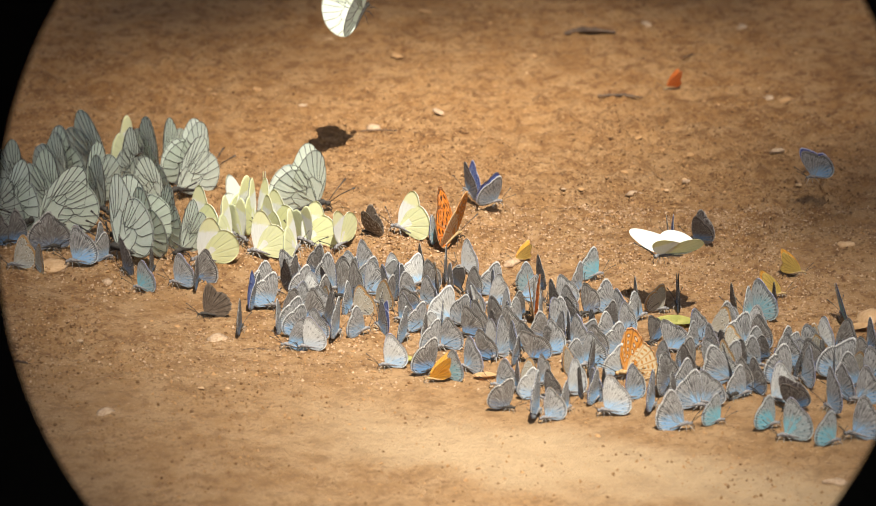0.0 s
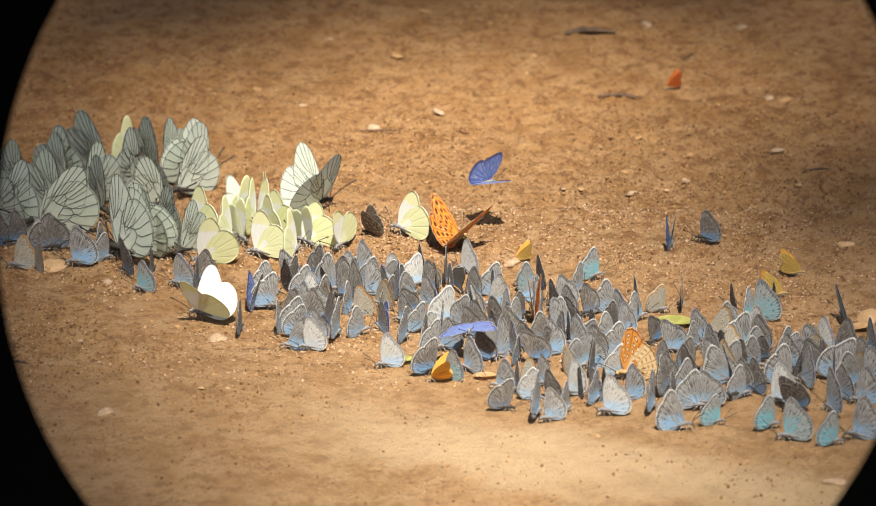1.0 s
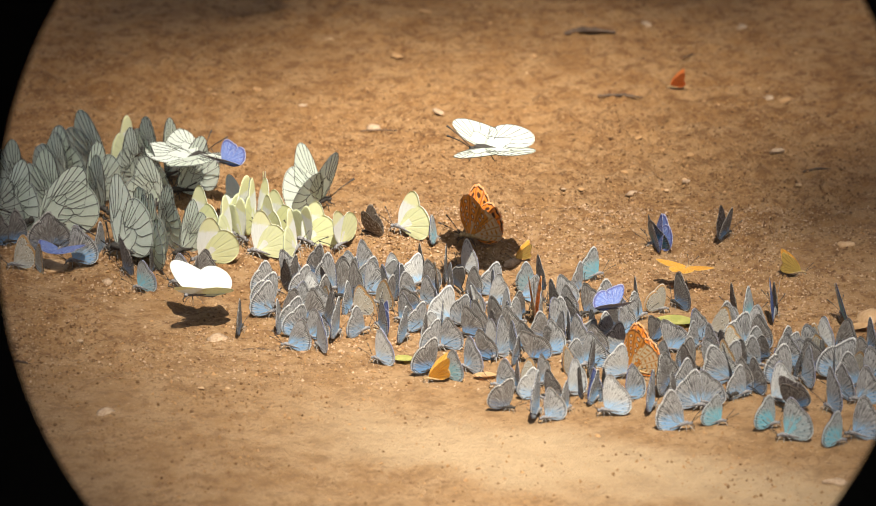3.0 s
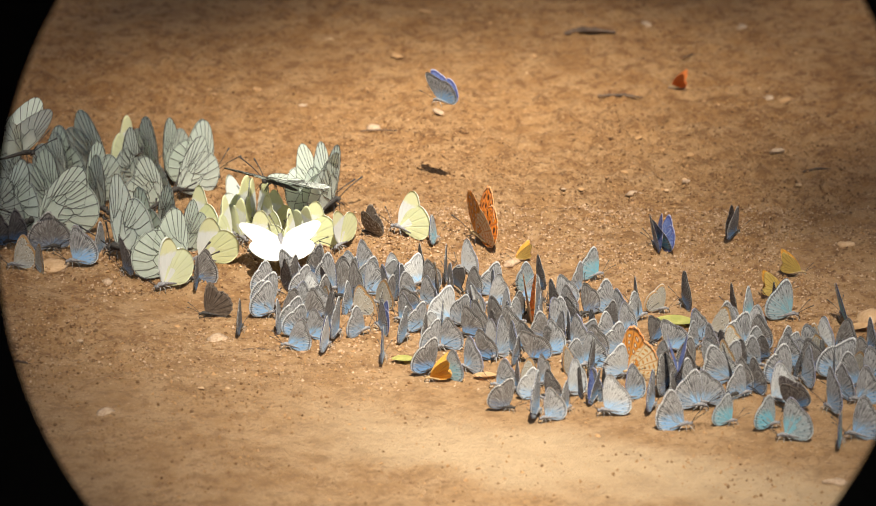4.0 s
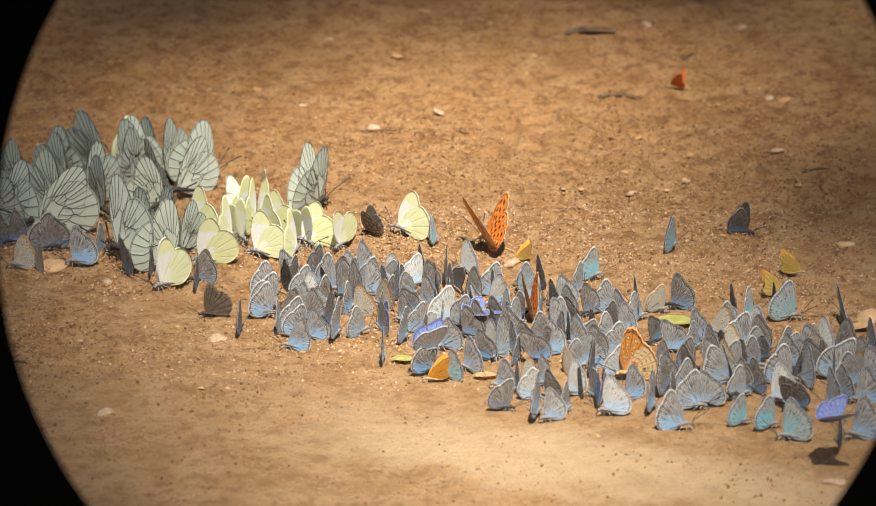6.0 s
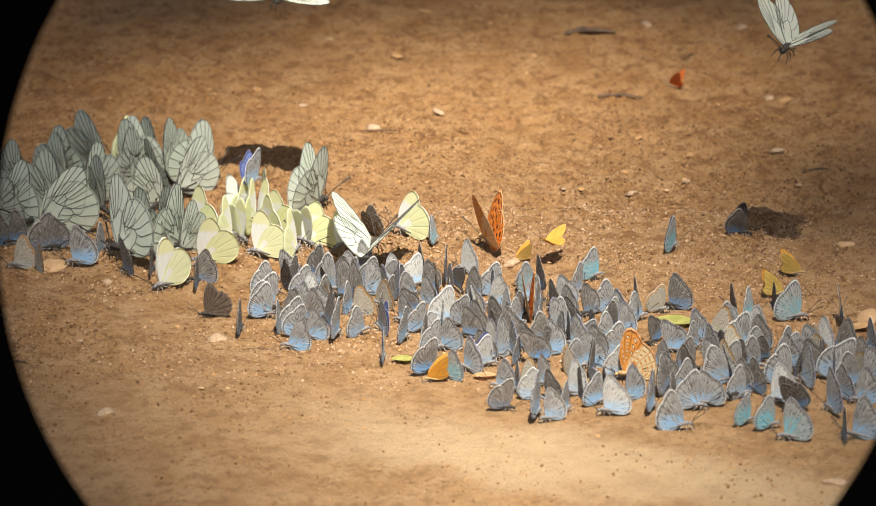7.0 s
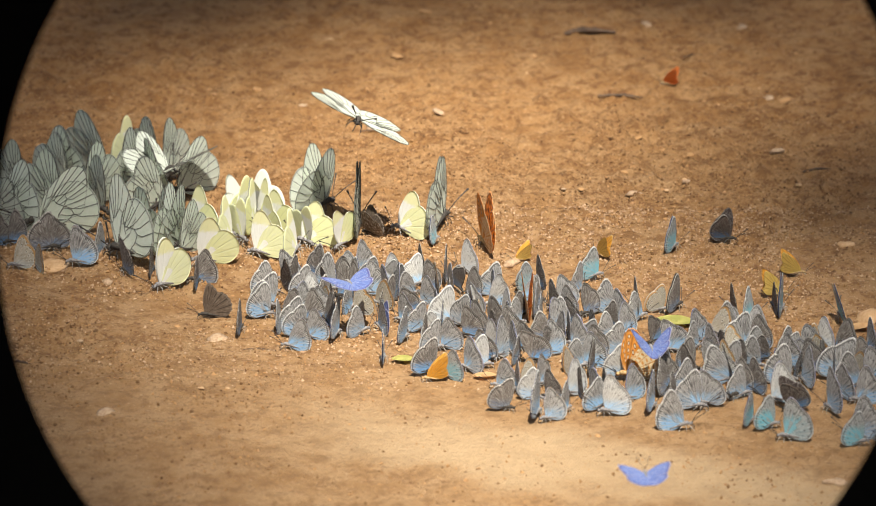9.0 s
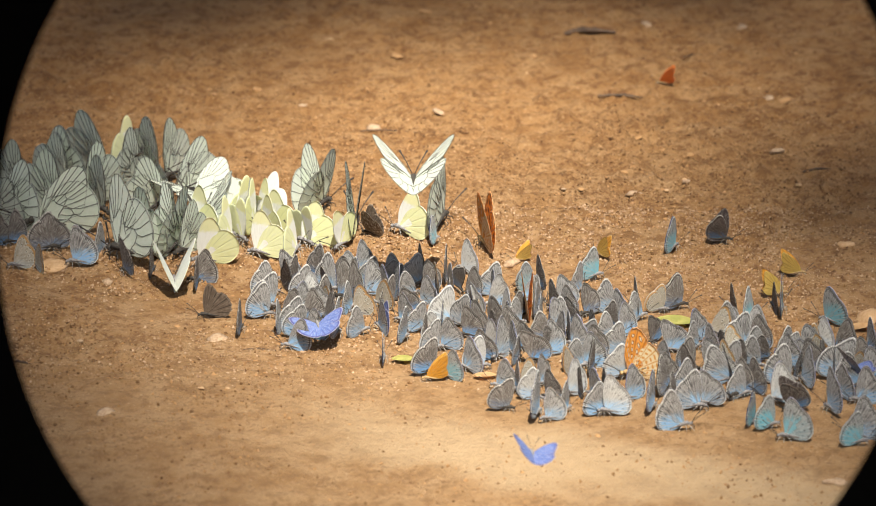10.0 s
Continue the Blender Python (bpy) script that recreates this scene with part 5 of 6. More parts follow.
broad_blue = settle(TEAL, 0.1383, -0.0805, 160, 1.11)
open_blue = settle(GREY, 0.0683, -0.1848, 60, 0.9)
leaving_teal = settle(TEAL, -0.1320, -0.0470, 150, 0.85)
leaving_grey = settle(GREY, -0.1160, -0.0380, 160, 0.9)
leaving_brown = settle(GREY, -0.1475, -0.0080, 30, 0.8)
flexing_white = settle(VEINED, -0.0549, 0.0549, 20, 0.85, label="large black-veined white butterfly flexing its wings")
front_white = settle(VEINED, -0.1405, 0.0142, 172, 0.86, label="large black-veined white butterfly with closed wings")
dusky_map = settle(DUSKY, -0.102, -0.0809, 185, 0.87, label="dark mottled brown butterfly drinking on bare soil")
landing_white = settle(YELLOW, 0.0992, -0.0796, 200, 0.98, label="pale yellow white butterfly come down on bare soil")
first_flyer = settle(VEINED, -0.0413, 0.12, 60, 0.77, label="large black-veined white butterfly in flight")
second_flyer = settle(VEINED, -0.1113, 0.7322, 0, 0.88, label="large black-veined white butterfly in flight")
third_flyer = settle(VEINED, -0.036, 0.736, 200, 0.88, label="large black-veined white butterfly with narrow wings upright")
fourth_flyer = settle(VEINED, 0.0104, 0.7357, 200, 0.81, label="large black-veined white butterfly in flight")
shade_flyer = settle(VEINED, -0.1082, 0.1019, 30, 0.78, label="large black-veined white butterfly settling among others")
close_flyer = settle(WHITE, 0.2782, -0.7954, 180, 0.95, label="large white butterfly flying close to the lens")
left_flyer = settle(VEINED, -0.3449, 0.017, 0, 0.76, label="large white butterfly flying at the shady edge")
white_drop = settle(YELLOW, -0.0785, 0.0503, 95, 0.92, label="pale white butterfly shifting among its kind")
violet_flyer = settle(GREY, 0.0132, 0.0638, 120, 0.99, label="violet-blue butterfly fluttering low over the soil")
second_violet = settle(GREY, 0.0258, 0.052, 20, 0.93, label="violet-blue butterfly fluttering over the drinking crowd")
third_violet = settle(GREY, 0.1697, 0.0568, 190, 0.96, label="violet-blue butterfly flying low")
fourth_violet = settle(GREY, -0.3322, -0.1557, 0, 0.88, label="violet-blue butterfly flying low over blues")
fifth_violet = settle(GREY, 0.045, -0.6919, 90, 0.82, label="violet-blue butterfly flying over the near edge")
sixth_violet = settle(GREY, 0.0763, -0.6942, 90, 0.79, label="violet-blue butterfly flying over bare near soil")


# ---- movement ----
def fly(ob, rows):
    """Keys a butterfly and its wings. A row: seconds, place x, y, height over the soil, heading, wing spread, pitch, lean.
    While it is in the air the wings beat between the rows."""
    full = []
    for a, b in zip(rows, rows[1:]):
        full.append(a)
        steps = int(round((b[0] - a[0]) / 0.1))
        turning = abs(b[4] - a[4]) > 60
        if (a[3] > 0.002 or b[3] > 0.002 or turning) and steps > 1:
            for k in range(1, steps):
                f = k / steps
                s = f * f * (3 - 2 * f)
                row = [p + (q - p) * (f if i == 0 else s) for i, (p, q) in enumerate(zip(a, b))]
                if a[3] > 0.002 or b[3] > 0.002:
                    row[5] = 48 + 36 * math.cos(k * math.pi + a[0])
                full.append(tuple(row))
    full.append(rows[-1])
    wings = [w for w in ob.children if w.name.startswith(("forewing", "hindwing"))]
    keep = tuple(ob.scale)
    walk(ob, [(r[0], pose(r[1], r[2], place(r[1], r[2]) + r[3], 0, 0, r[4]) @ pose(0, 0, 0, r[7], -r[6], 0)) for r in full])
    ob.scale = keep
    for w in wings:
        home = w.matrix_basis.translation.copy()
        side = 1 if home.y > 0 else -1
        fore = w.name.startswith("forewing")
        poses = []
        for r in full:
            air = min(1.0, r[3] / 0.01)
            sweep = (30 if fore else 8) * max(air, min(1.0, max(0.0, (r[5] - 20) / 50)))
            poses.append((r[0], pose(home.x, home.y, home.z, -r[5] * side) @ pose(0, 0, 0, 0, sweep, 0)))
        walk(w, poses)


def motions():
    fly(big_fritillary, [
        (0, 0.0075, 0.0116, 0, 64, 16, 0, 0), (0.5, 0.0085, 0.01, 0, 46, 20, 0, 0),
        (1, 0.0095, 0.009, 0, 60, 42, 0, 0), (1.25, 0.012, 0.01, 0, 115, 25, 0, 0),
        (1.5, 0.0135, 0.0118, 0, 165, 8, 0, 0), (2, 0.0137, 0.011, 0, 170, 4, 0, 0),
        (2.5, 0.0142, 0.0106, 0, 172, 6, 0, 0), (3.8, 0.016, 0.0131, 0, 130, 35, 0, 0),
        (4, 0.0175, 0.0131, 0, 122, 12, 0, 0), (4.2, 0.0195, 0.0115, 0, 100, 42, 0, 0),
        (4.4, 0.0203, 0.011, 0, 92, 44, 0, 0), (4.5, 0.0202, 0.0108, 0, 113, 14, 0, 0),
        (5, 0.0205, 0.0108, 0, 113, 14, 0, 0), (5.5, 0.0211, 0.0095, 0, 112, 30, 0, 0),
        (7, 0.0211, 0.0095, 0, 114, 16, 0, 0), (8, 0.0202, 0.0093, 0, 113, 14, 0, 0),
        (8.5, 0.0201, 0.0079, 0, 108, 7, 0, 0), (10, 0.0201, 0.0079, 0, 108, 6, 0, 0)])
    fly(slim_fritillary, [
        (0, 0.0417, -0.0818, 0, 95, 8, 0, 0), (1.5, 0.0424, -0.0831, 0, 95, 10, 0, 0),
        (2, 0.0432, -0.0851, 0, 92, 24, 0, 0), (2.5, 0.0426, -0.0851, 0, 98, 8, 0, 0),
        (4, 0.0398, -0.0805, 0, 97, 8, 0, 0), (4.5, 0.0377, -0.0796, 0, 112, 18, 0, 0),
        (5, 0.0392, -0.0778, 0, 98, 8, 0, 0), (5.5, 0.04, -0.0792, 0, 104, 11, 0, 0),
        (7, 0.0393, -0.0792, 0, 97, 8, 0, 0), (10, 0.0389, -0.0792, 0, 96, 7, 0, 0)])
    fly(spotted_fritillary, [
        (0, 0.081, -0.1573, 0, 178, 0.5, 0, 0), (1.5, 0.081, -0.1573, 0, 178, 0.5, 0, 0),
        (2, 0.082, -0.157, 0, 175, 8, 0, 0), (2.5, 0.0834, -0.1523, 0, 165, 14, 0, 0),
        (4, 0.0817, -0.1559, 0, 170, 4, 0, 0), (4.5, 0.0817, -0.1559, 0, 170, 8, 0, 0),
        (5, 0.0815, -0.1567, 0, 172, 8, 0, 0), (8, 0.0805, -0.1587, 0, 178, 0.5, 0, 0),
        (10, 0.0829, -0.1575, 0, 178, 0.5, 0, 0)])
    fly(near_skipper, [
        (0, -0.0032, -0.1604, 0, 185, 16, 0, 0), (1, -0.0025, -0.1601, 0, 180, 30, 0, 0),
        (2.5, -0.0037, -0.1604, 0, 185, 16, 0, 0), (5, -0.0025, -0.1595, 0, 170, 30, 0, 0),
        (5.5, -0.0037, -0.1604, 0, 185, 16, 0, 0), (10, -0.0044, -0.1591, 0, 185, 10, 0, 0)])
    fly(far_skipper, [
        (0, 0.108, 0.2248, 0, 200, 14, 0, 0), (2.5, 0.1085, 0.2248, 0, 200, 14, 0, 0),
        (3.5, 0.1106, 0.227, 0, 160, 24, 0, 0), (5.5, 0.1101, 0.227, 0, 160, 24, 0, 0),
        (7, 0.1093, 0.229, 0, 150, 20, 0, 0), (10, 0.1048, 0.2327, 0, 170, 16, 0, 0)])
    fly(wandering_skipper, [
        (0, 0.3641, 0.1319, 0.008, 190, 40, 0, 0), (6.2, 0.3608, 0.0967, 0.02, 190, 40, 0, 0),
        (6.8, 0.0415, -0.0348, 0.008, 200, 60, 0, 0), (7, 0.0478, -0.0093, 0.008, 150, 60, 10, 0),
        (7.2, 0.047, -0.0123, 0.008, 100, 66, 10, 0), (7.5, 0.0637, -0.0076, 0.01, 20, 55, 20, 0),
        (8, 0.0707, -0.0079, 0.002, 90, 20, 0, 0), (8.5, 0.0712, -0.005, 0, 130, 12, 0, 0),
        (10, 0.0712, -0.005, 0, 130, 8, 0, 0)])
    fly(roaming_straw, [
        (0, 0.1509, -0.0528, 0, 20, 8, 0, 0), (1.6, 0.1518, -0.051, 0, 20, 8, 0, 0),
        (1.8, 0.1119, -0.0401, 0.006, 60, 60, 0, 0), (2, 0.2118, -0.028, 0.02, 40, 60, 0, 0),
        (2.2, 0.1377, 0.0163, 0.02, 20, 60, 0, 0), (2.5, 0.2312, 0.0655, 0.04, 30, 60, 0, 0),
        (2.7, 0.0858, -0.0225, 0.008, 90, 50, 0, 0), (3.3, 0.1342, -0.0616, 0.006, 40, 50, 0, 0),
        (3.6, 0.1518, -0.0524, 0, 20, 8, 0, 0), (10, 0.1518, -0.051, 0, 20, 8, 0, 0)])
    fly(dusk_blue, [
        (0, 0.1151, 0.0154, 0, 165, 20, 0, 0), (0.5, 0.1151, 0.0154, 0, 165, 10, 0, 0),
        (1, 0.1184, 0.0174, 0, 165, 0.5, 0, 0), (1.5, 0.1198, 0.0192, 0, 160, 0.5, 0, 0),
        (2, 0.1217, 0.0212, 0, 130, 0.5, 0, 0), (2.5, 0.128, 0.0224, 0, 60, 14, 0, 0),
        (4, 0.1337, 0.023, 0, 60, 6, 0, 0), (4.5, 0.1363, 0.0237, 0, 60, 24, 0, 0),
        (5, 0.1396, 0.0247, 0, 30, 10, 0, 0), (5.5, 0.1391, 0.0242, 0, 340, 18, 0, 0),
        (7, 0.1377, 0.0232, 0, 345, 18, 0, 0), (8, 0.1361, 0.0204, 0, 345, 24, 0, 0),
        (8.5, 0.133, 0.0176, 0, 345, 20, 0, 0), (10, 0.1289, 0.0156, 0, 345, 20, 0, 0)])
    fly(lone_blue, [
        (0, 0.1035, 0.01, 0, 95, 6, 0, 0), (1, 0.1043, 0.0099, 0, 80, 8, 0, 0),
        (1.5, 0.1036, 0.01, 0, 88, 0.5, 0, 0), (2, 0.1002, 0.0094, 0, 170, 6, 0, 0),
        (2.5, 0.0965, 0.0072, 0, 150, 20, 0, 0), (4, 0.0986, 0.0072, 0, 130, 20, 0, 0),
        (4.5, 0.1051, 0.008, 0, 65, 0.5, 0, 0), (10, 0.1058, 0.0065, 0, 62, 0.5, 0, 0)])
    fly(turning_blue, [
        (0, -0.0797, -0.063, 0, 70, 6, 0, 0), (2, -0.0782, -0.0655, 0, 65, 14, 0, 0),
        (2.5, -0.0727, -0.0761, 0, 12, 0.5, 0, 0), (10, -0.0745, -0.0791, 0, 5, 0.5, 0, 0)])
    fly(departing_blue, [
        (0, -0.0576, -0.1204, 0, 178, 0.5, 0, 0), (1, -0.0573, -0.1202, 0, 175, 0.5, 0, 0),
        (2.5, -0.0528, -0.1188, 0, 125, 0.5, 0, 0), (4.5, -0.047, -0.1186, 0, 60, 0.5, 0, 0),
        (5, -0.0503, -0.118, 0, 100, 6, 0, 0), (5.2, -0.047, -0.123, 0.008, 60, 50, 0, 0),
        (5.5, -0.0271, -0.1261, 0.008, 20, 8, 0, 0), (6.2, 0.0038, -0.1567, 0.01, 10, 60, 0, 0),
        (6.7, 0.0227, -0.1412, 0, 10, 8, 0, 0), (10, 0.0196, -0.1445, 0, 5, 0.5, 0, 0)])
    fly(edging_blue, [
        (0, -0.0224, -0.1443, 0, 188, 0.5, 0, 0), (1.5, -0.0249, -0.1419, 0, 185, 0.5, 0, 0),
        (2.5, -0.027, -0.1384, 0, 160, 0.5, 0, 0), (4, -0.0237, -0.1329, 0, 85, 0.5, 0, 0),
        (10, -0.0235, -0.1343, 0, 88, 0.5, 0, 0)])
    for ob, x, y, yaw, t in ((leaving_teal, -0.1320, -0.0470, 150, 3.0), (leaving_grey, -0.1160, -0.0380, 160, 3.1), (leaving_brown, -0.1475, -0.0080, 30, 2.9)):
        fly(ob, [(0, x, y, 0, yaw, 0.5, 0, 0), (t, x, y, 0, yaw + 6, 0.5, 0, 0), (t + 0.3, x - 0.08, y - 0.05, 0.03, 175, 60, 0, 0),
                 (t + 0.6, -0.35, y - 0.06, 0.05, 180, 60, 0, 0), (10, -0.35, y - 0.06, 0.05, 180, 60, 0, 0)])
    fly(rim_blue, [
        (0, 0.1668, -0.2408, 0, 25, 0.5, 0, 0), (2.5, 0.1689, -0.2411, 0, 20, 0.5, 0, 0),
        (4, 0.1697, -0.2403, 0, 80, 0.5, 0, 0), (5.5, 0.1687, -0.239, 0, 92, 0.5, 0, 0),
        (7, 0.171, -0.2345, 0, 95, 0.5, 0, 0), (8, 0.1788, -0.2409, 0, 20, 0.5, 0, 0),
        (10, 0.178, -0.2413, 0, 15, 0.5, 0, 0)])
    fly(shuffling_blue, [
        (0, 0.119, -0.2156, 0, 30, 0.5, 0, 0), (2.5, 0.1185, -0.2166, 0, 15, 0.5, 0, 0),
        (4, 0.124, -0.2166, 0, 20, 0.5, 0, 0), (5, 0.1272, -0.2172, 0, 25, 0.5, 0, 0),
        (7, 0.1318, -0.2154, 0, 40, 0.5, 0, 0), (8, 0.1324, -0.2152, 0, 60, 0.5, 0, 0),
        (10, 0.134, -0.2151, 0, 65, 0.5, 0, 0)])
    fly(corner_blue, [
        (0, 0.1049, -0.0705, 0, 95, 0.5, 0, 0), (1.5, 0.1074, -0.0676, 0, 85, 0.5, 0, 0),
        (2, 0.1016, -0.0698, 0, 145, 0.5, 0, 0), (4, 0.1076, -0.0679, 0, 110, 0.5, 0, 0),
        (4.5, 0.1036, -0.0691, 0, 145, 0.5, 0, 0), (5, 0.1042, -0.0708, 0, 165, 0.5, 0, 0),
        (7, 0.1022, -0.0713, 0, 170, 0.5, 0, 0), (10, 0.1066, -0.0709, 0, 20, 0.5, 0, 0)])
    fly(leaning_blue, [
        (0, 0.1779, -0.0788, 0, 100, 0.5, 0, -14), (5.5, 0.1779, -0.0788, 0, 100, 0.5, 0, -14),
        (6.8, 0.1774, -0.08, 0, 92, 0.5, 0, -8), (7.5, 0.177, -0.0813, 0, 95, 0.5, 0, -8),
        (8, 0.1777, -0.0776, 0, 105, 0.5, 0, -14), (9.5, 0.1755, -0.0814, 0, 100, 0.5, 0, -14),
        (10, 0.1702, -0.0842, 0, 150, 0.5, 0, -6)])
    fly(broad_blue, [
        (0, 0.1383, -0.0805, 0, 160, 0.5, 0, 0), (1.5, 0.1399, -0.082, 0, 175, 0.5, 0, 0),
        (2.5, 0.1453, -0.0768, 0, 110, 10, 0, 0), (4, 0.1542, -0.0807, 0, 10, 0.5, 0, 0),
        (5.5, 0.1547, -0.0812, 0, 12, 0.5, 0, 0), (7.5, 0.1591, -0.0814, 0, 8, 0.5, 0, 0),
        (8, 0.1596, -0.0812, 0, 10, 6, 0, 0), (8.5, 0.1539, -0.0737, 0, 60, 0.5, 0, 0),
        (9, 0.151, -0.0716, 0, 80, 0.5, 0, 0), (10, 0.151, -0.0715, 0, 85, 0.5, 0, 0)])
    fly(open_blue, [
        (0, 0.0683, -0.1848, 0, 60, 0.5, 0, 0), (4, 0.0675, -0.1845, 0, 70, 8, 0, 0),
        (4.5, 0.0671, -0.1842, 0, 85, 34, 0, 0), (5, 0.0685, -0.1843, 0, 100, 14, 0, 0),
        (5.5, 0.07, -0.1865, 0, 95, 8, 0, 0), (7, 0.0695, -0.1888, 0, 30, 0.5, 0, 0),
        (10, 0.0701, -0.2021, 0, 20, 0.5, 0, 0)])
    fly(flexing_white, [
        (0, -0.0549, 0.0549, 0, 20, 10, 0, 0), (0.5, -0.0533, 0.0579, 0, 44, 26, 0, 0),
        (1, -0.0528, 0.058, 0, 46, 24, 0, 0), (2.5, -0.0533, 0.0585, 0, 50, 22, 0, 0),
        (4, -0.0525, 0.0571, 0, 52, 20, 0, 0), (4.5, -0.0547, 0.0595, 0, 60, 20, 0, 0),
        (5.5, -0.0541, 0.0591, 0, 56, 9, 0, 0), (7.5, -0.0541, 0.0591, 0, 56, 9, 0, 0),
        (8, -0.0523, 0.0584, 0, 50, 14, 0, 0), (8.5, -0.0512, 0.0567, 0, 50, 10, 0, 0),
        (10, -0.0523, 0.0575, 0, 58, 14, 0, 0)])
    fly(front_white, [
        (0, -0.1405, 0.0142, 0, 172, 0.5, 0, 0), (0.5, -0.138, 0.0019, 0, 160, 6, 0, 0),
        (2.5, -0.1381, -0.0005, 0, 175, 0.5, 0, 0), (3.6, -0.119, -0.02, 0, 30, 6, 0, 0),
        (4, -0.1144, -0.0267, 0, 20, 0.5, 0, 0), (4.5, -0.1195, -0.0216, 0, 30, 0.5, 0, 0),
        (5.5, -0.1193, -0.0219, 0, 28, 0.5, 0, 0), (7, -0.1158, 0.0066, 0, 60, 0.5, 0, 0),
        (10, -0.1166, 0.007, 0, 65, 10, 0, 0)])
    fly(dusky_map, [
        (0, -0.102, -0.0809, 0, 185, 0.5, 0, 0), (0.6, -0.102, -0.0809, 0, 185, 10, 0, 0),
        (0.8, -0.1267, -0.1857, 0.06, 150, 60, 0, 0), (1.2, -0.3373, -0.0662, 0.09, 150, 60, 0, 0),
        (3, -0.3373, -0.0662, 0.09, 40, 60, 0, 0), (3.4, -0.1288, -0.1266, 0.04, 20, 60, 0, 0),
        (3.7, -0.1015, -0.0804, 0, 180, 8, 0, 0), (10, -0.1019, -0.0814, 0, 182, 0.5, 0, 0)])
    fly(landing_white, [
        (0, 0.0992, -0.0796, 0.025, 200, 60, 0, 10), (0.3, -0.0452, -0.0559, 0.03, 195, 70, 0, 0),
        (0.5, -0.0534, -0.0923, 0.012, 190, 88, 10, 0), (0.8, -0.0862, -0.0999, 0.01, 185, 50, 0, 0),
        (1, -0.1043, -0.0813, 0, 150, 34, 0, 0), (1.5, -0.1062, -0.081, 0, 172, 6, 0, 0),
        (2.5, -0.1073, -0.0806, 0, 180, 0.5, 0, 0), (3, -0.106, -0.0869, 0.01, 185, 60, 0, 0),
        (3.5, -0.1208, -0.0452, 0, 222, 0.5, 0, 0), (9, -0.1223, -0.0454, 0, 222, 0.5, 0, 0),
        (9.5, -0.1221, -0.0394, 0, 150, 12, 0, 0), (10, -0.1167, -0.0385, 0, 95, 26, 0, 0)])
    fly(first_flyer, [
        (0, -0.0329, 0.1239, 0.07, 60, 26, 30, -10), (0.4, -0.077, 0.7619, 0.11, 120, 60, 0, 0),
        (1.1, -0.0916, 0.7604, 0.11, 200, 60, 0, 0), (1.2, -0.0887, 0.0495, 0.08, 150, 50, 0, 0),
        (1.5, -0.0787, 0.0748, 0.08, 90, 84, 20, 0), (1.7, -0.0966, 0.0668, 0.08, 110, 60, 0, 0),
        (1.8, -0.1112, 0.0839, 0.08, 120, 40, 0, 0), (2, -0.1722, 0.0558, 0.08, 160, 50, 20, 20),
        (2.2, -0.1932, 0.2039, 0.08, 150, 50, 0, 0), (2.5, -0.1747, 0.0763, 0.07, 100, 78, 10, 0),
        (2.7, -0.0743, 0.0831, 0.07, 110, 22, 15, 0), (2.9, -0.0704, 0.3287, 0.09, 120, 60, 0, 0),
        (3.5, -0.2681, -0.0034, 0.09, 60, 60, 0, 0), (3.8, -0.1683, 0.01, 0.05, 30, 20, 0, 0),
        (4, -0.184, -0.0203, 0.05, 20, 20, 0, 0), (4.5, -0.1794, -0.014, 0.045, 60, 20, 0, 0),
        (4.9, -0.0794, 0.0481, 0.09, 120, 50, 10, 0), (5, -0.1392, 0.0359, 0.055, 180, 9, 28, -4),
        (5.2, -0.1389, 0.0492, 0.035, 150, 12, 10, 0), (5.6, -0.1428, 0.1039, 0, 150, 6, 0, 0),
        (7.4, -0.1428, 0.1039, 0, 150, 6, 0, 0), (7.8, -0.122, 0.0558, 0.03, 110, 60, 0, 0),
        (8, -0.1234, 0.0914, 0.002, 60, 10, 0, 0), (8.2, -0.0767, 0.0107, 0.055, 90, 86, 15, 0),
        (8.4, -0.1133, 0.0054, 0.065, 70, 80, 10, 0), (8.5, -0.1691, 0.0554, 0.09, 0, 70, 0, 0),
        (8.7, -0.1016, 0.0464, 0.085, 40, 40, 0, 10), (9, -0.1081, 0.341, 0.09, 30, 60, 0, 0),
        (9.2, -0.0913, 0.0198, 0.05, 80, 80, 20, 0), (9.5, -0.1036, -0.0038, 0.02, 95, 76, 35, 0),
        (10, -0.1055, 0.0372, 0, 100, 30, 0, 0)])
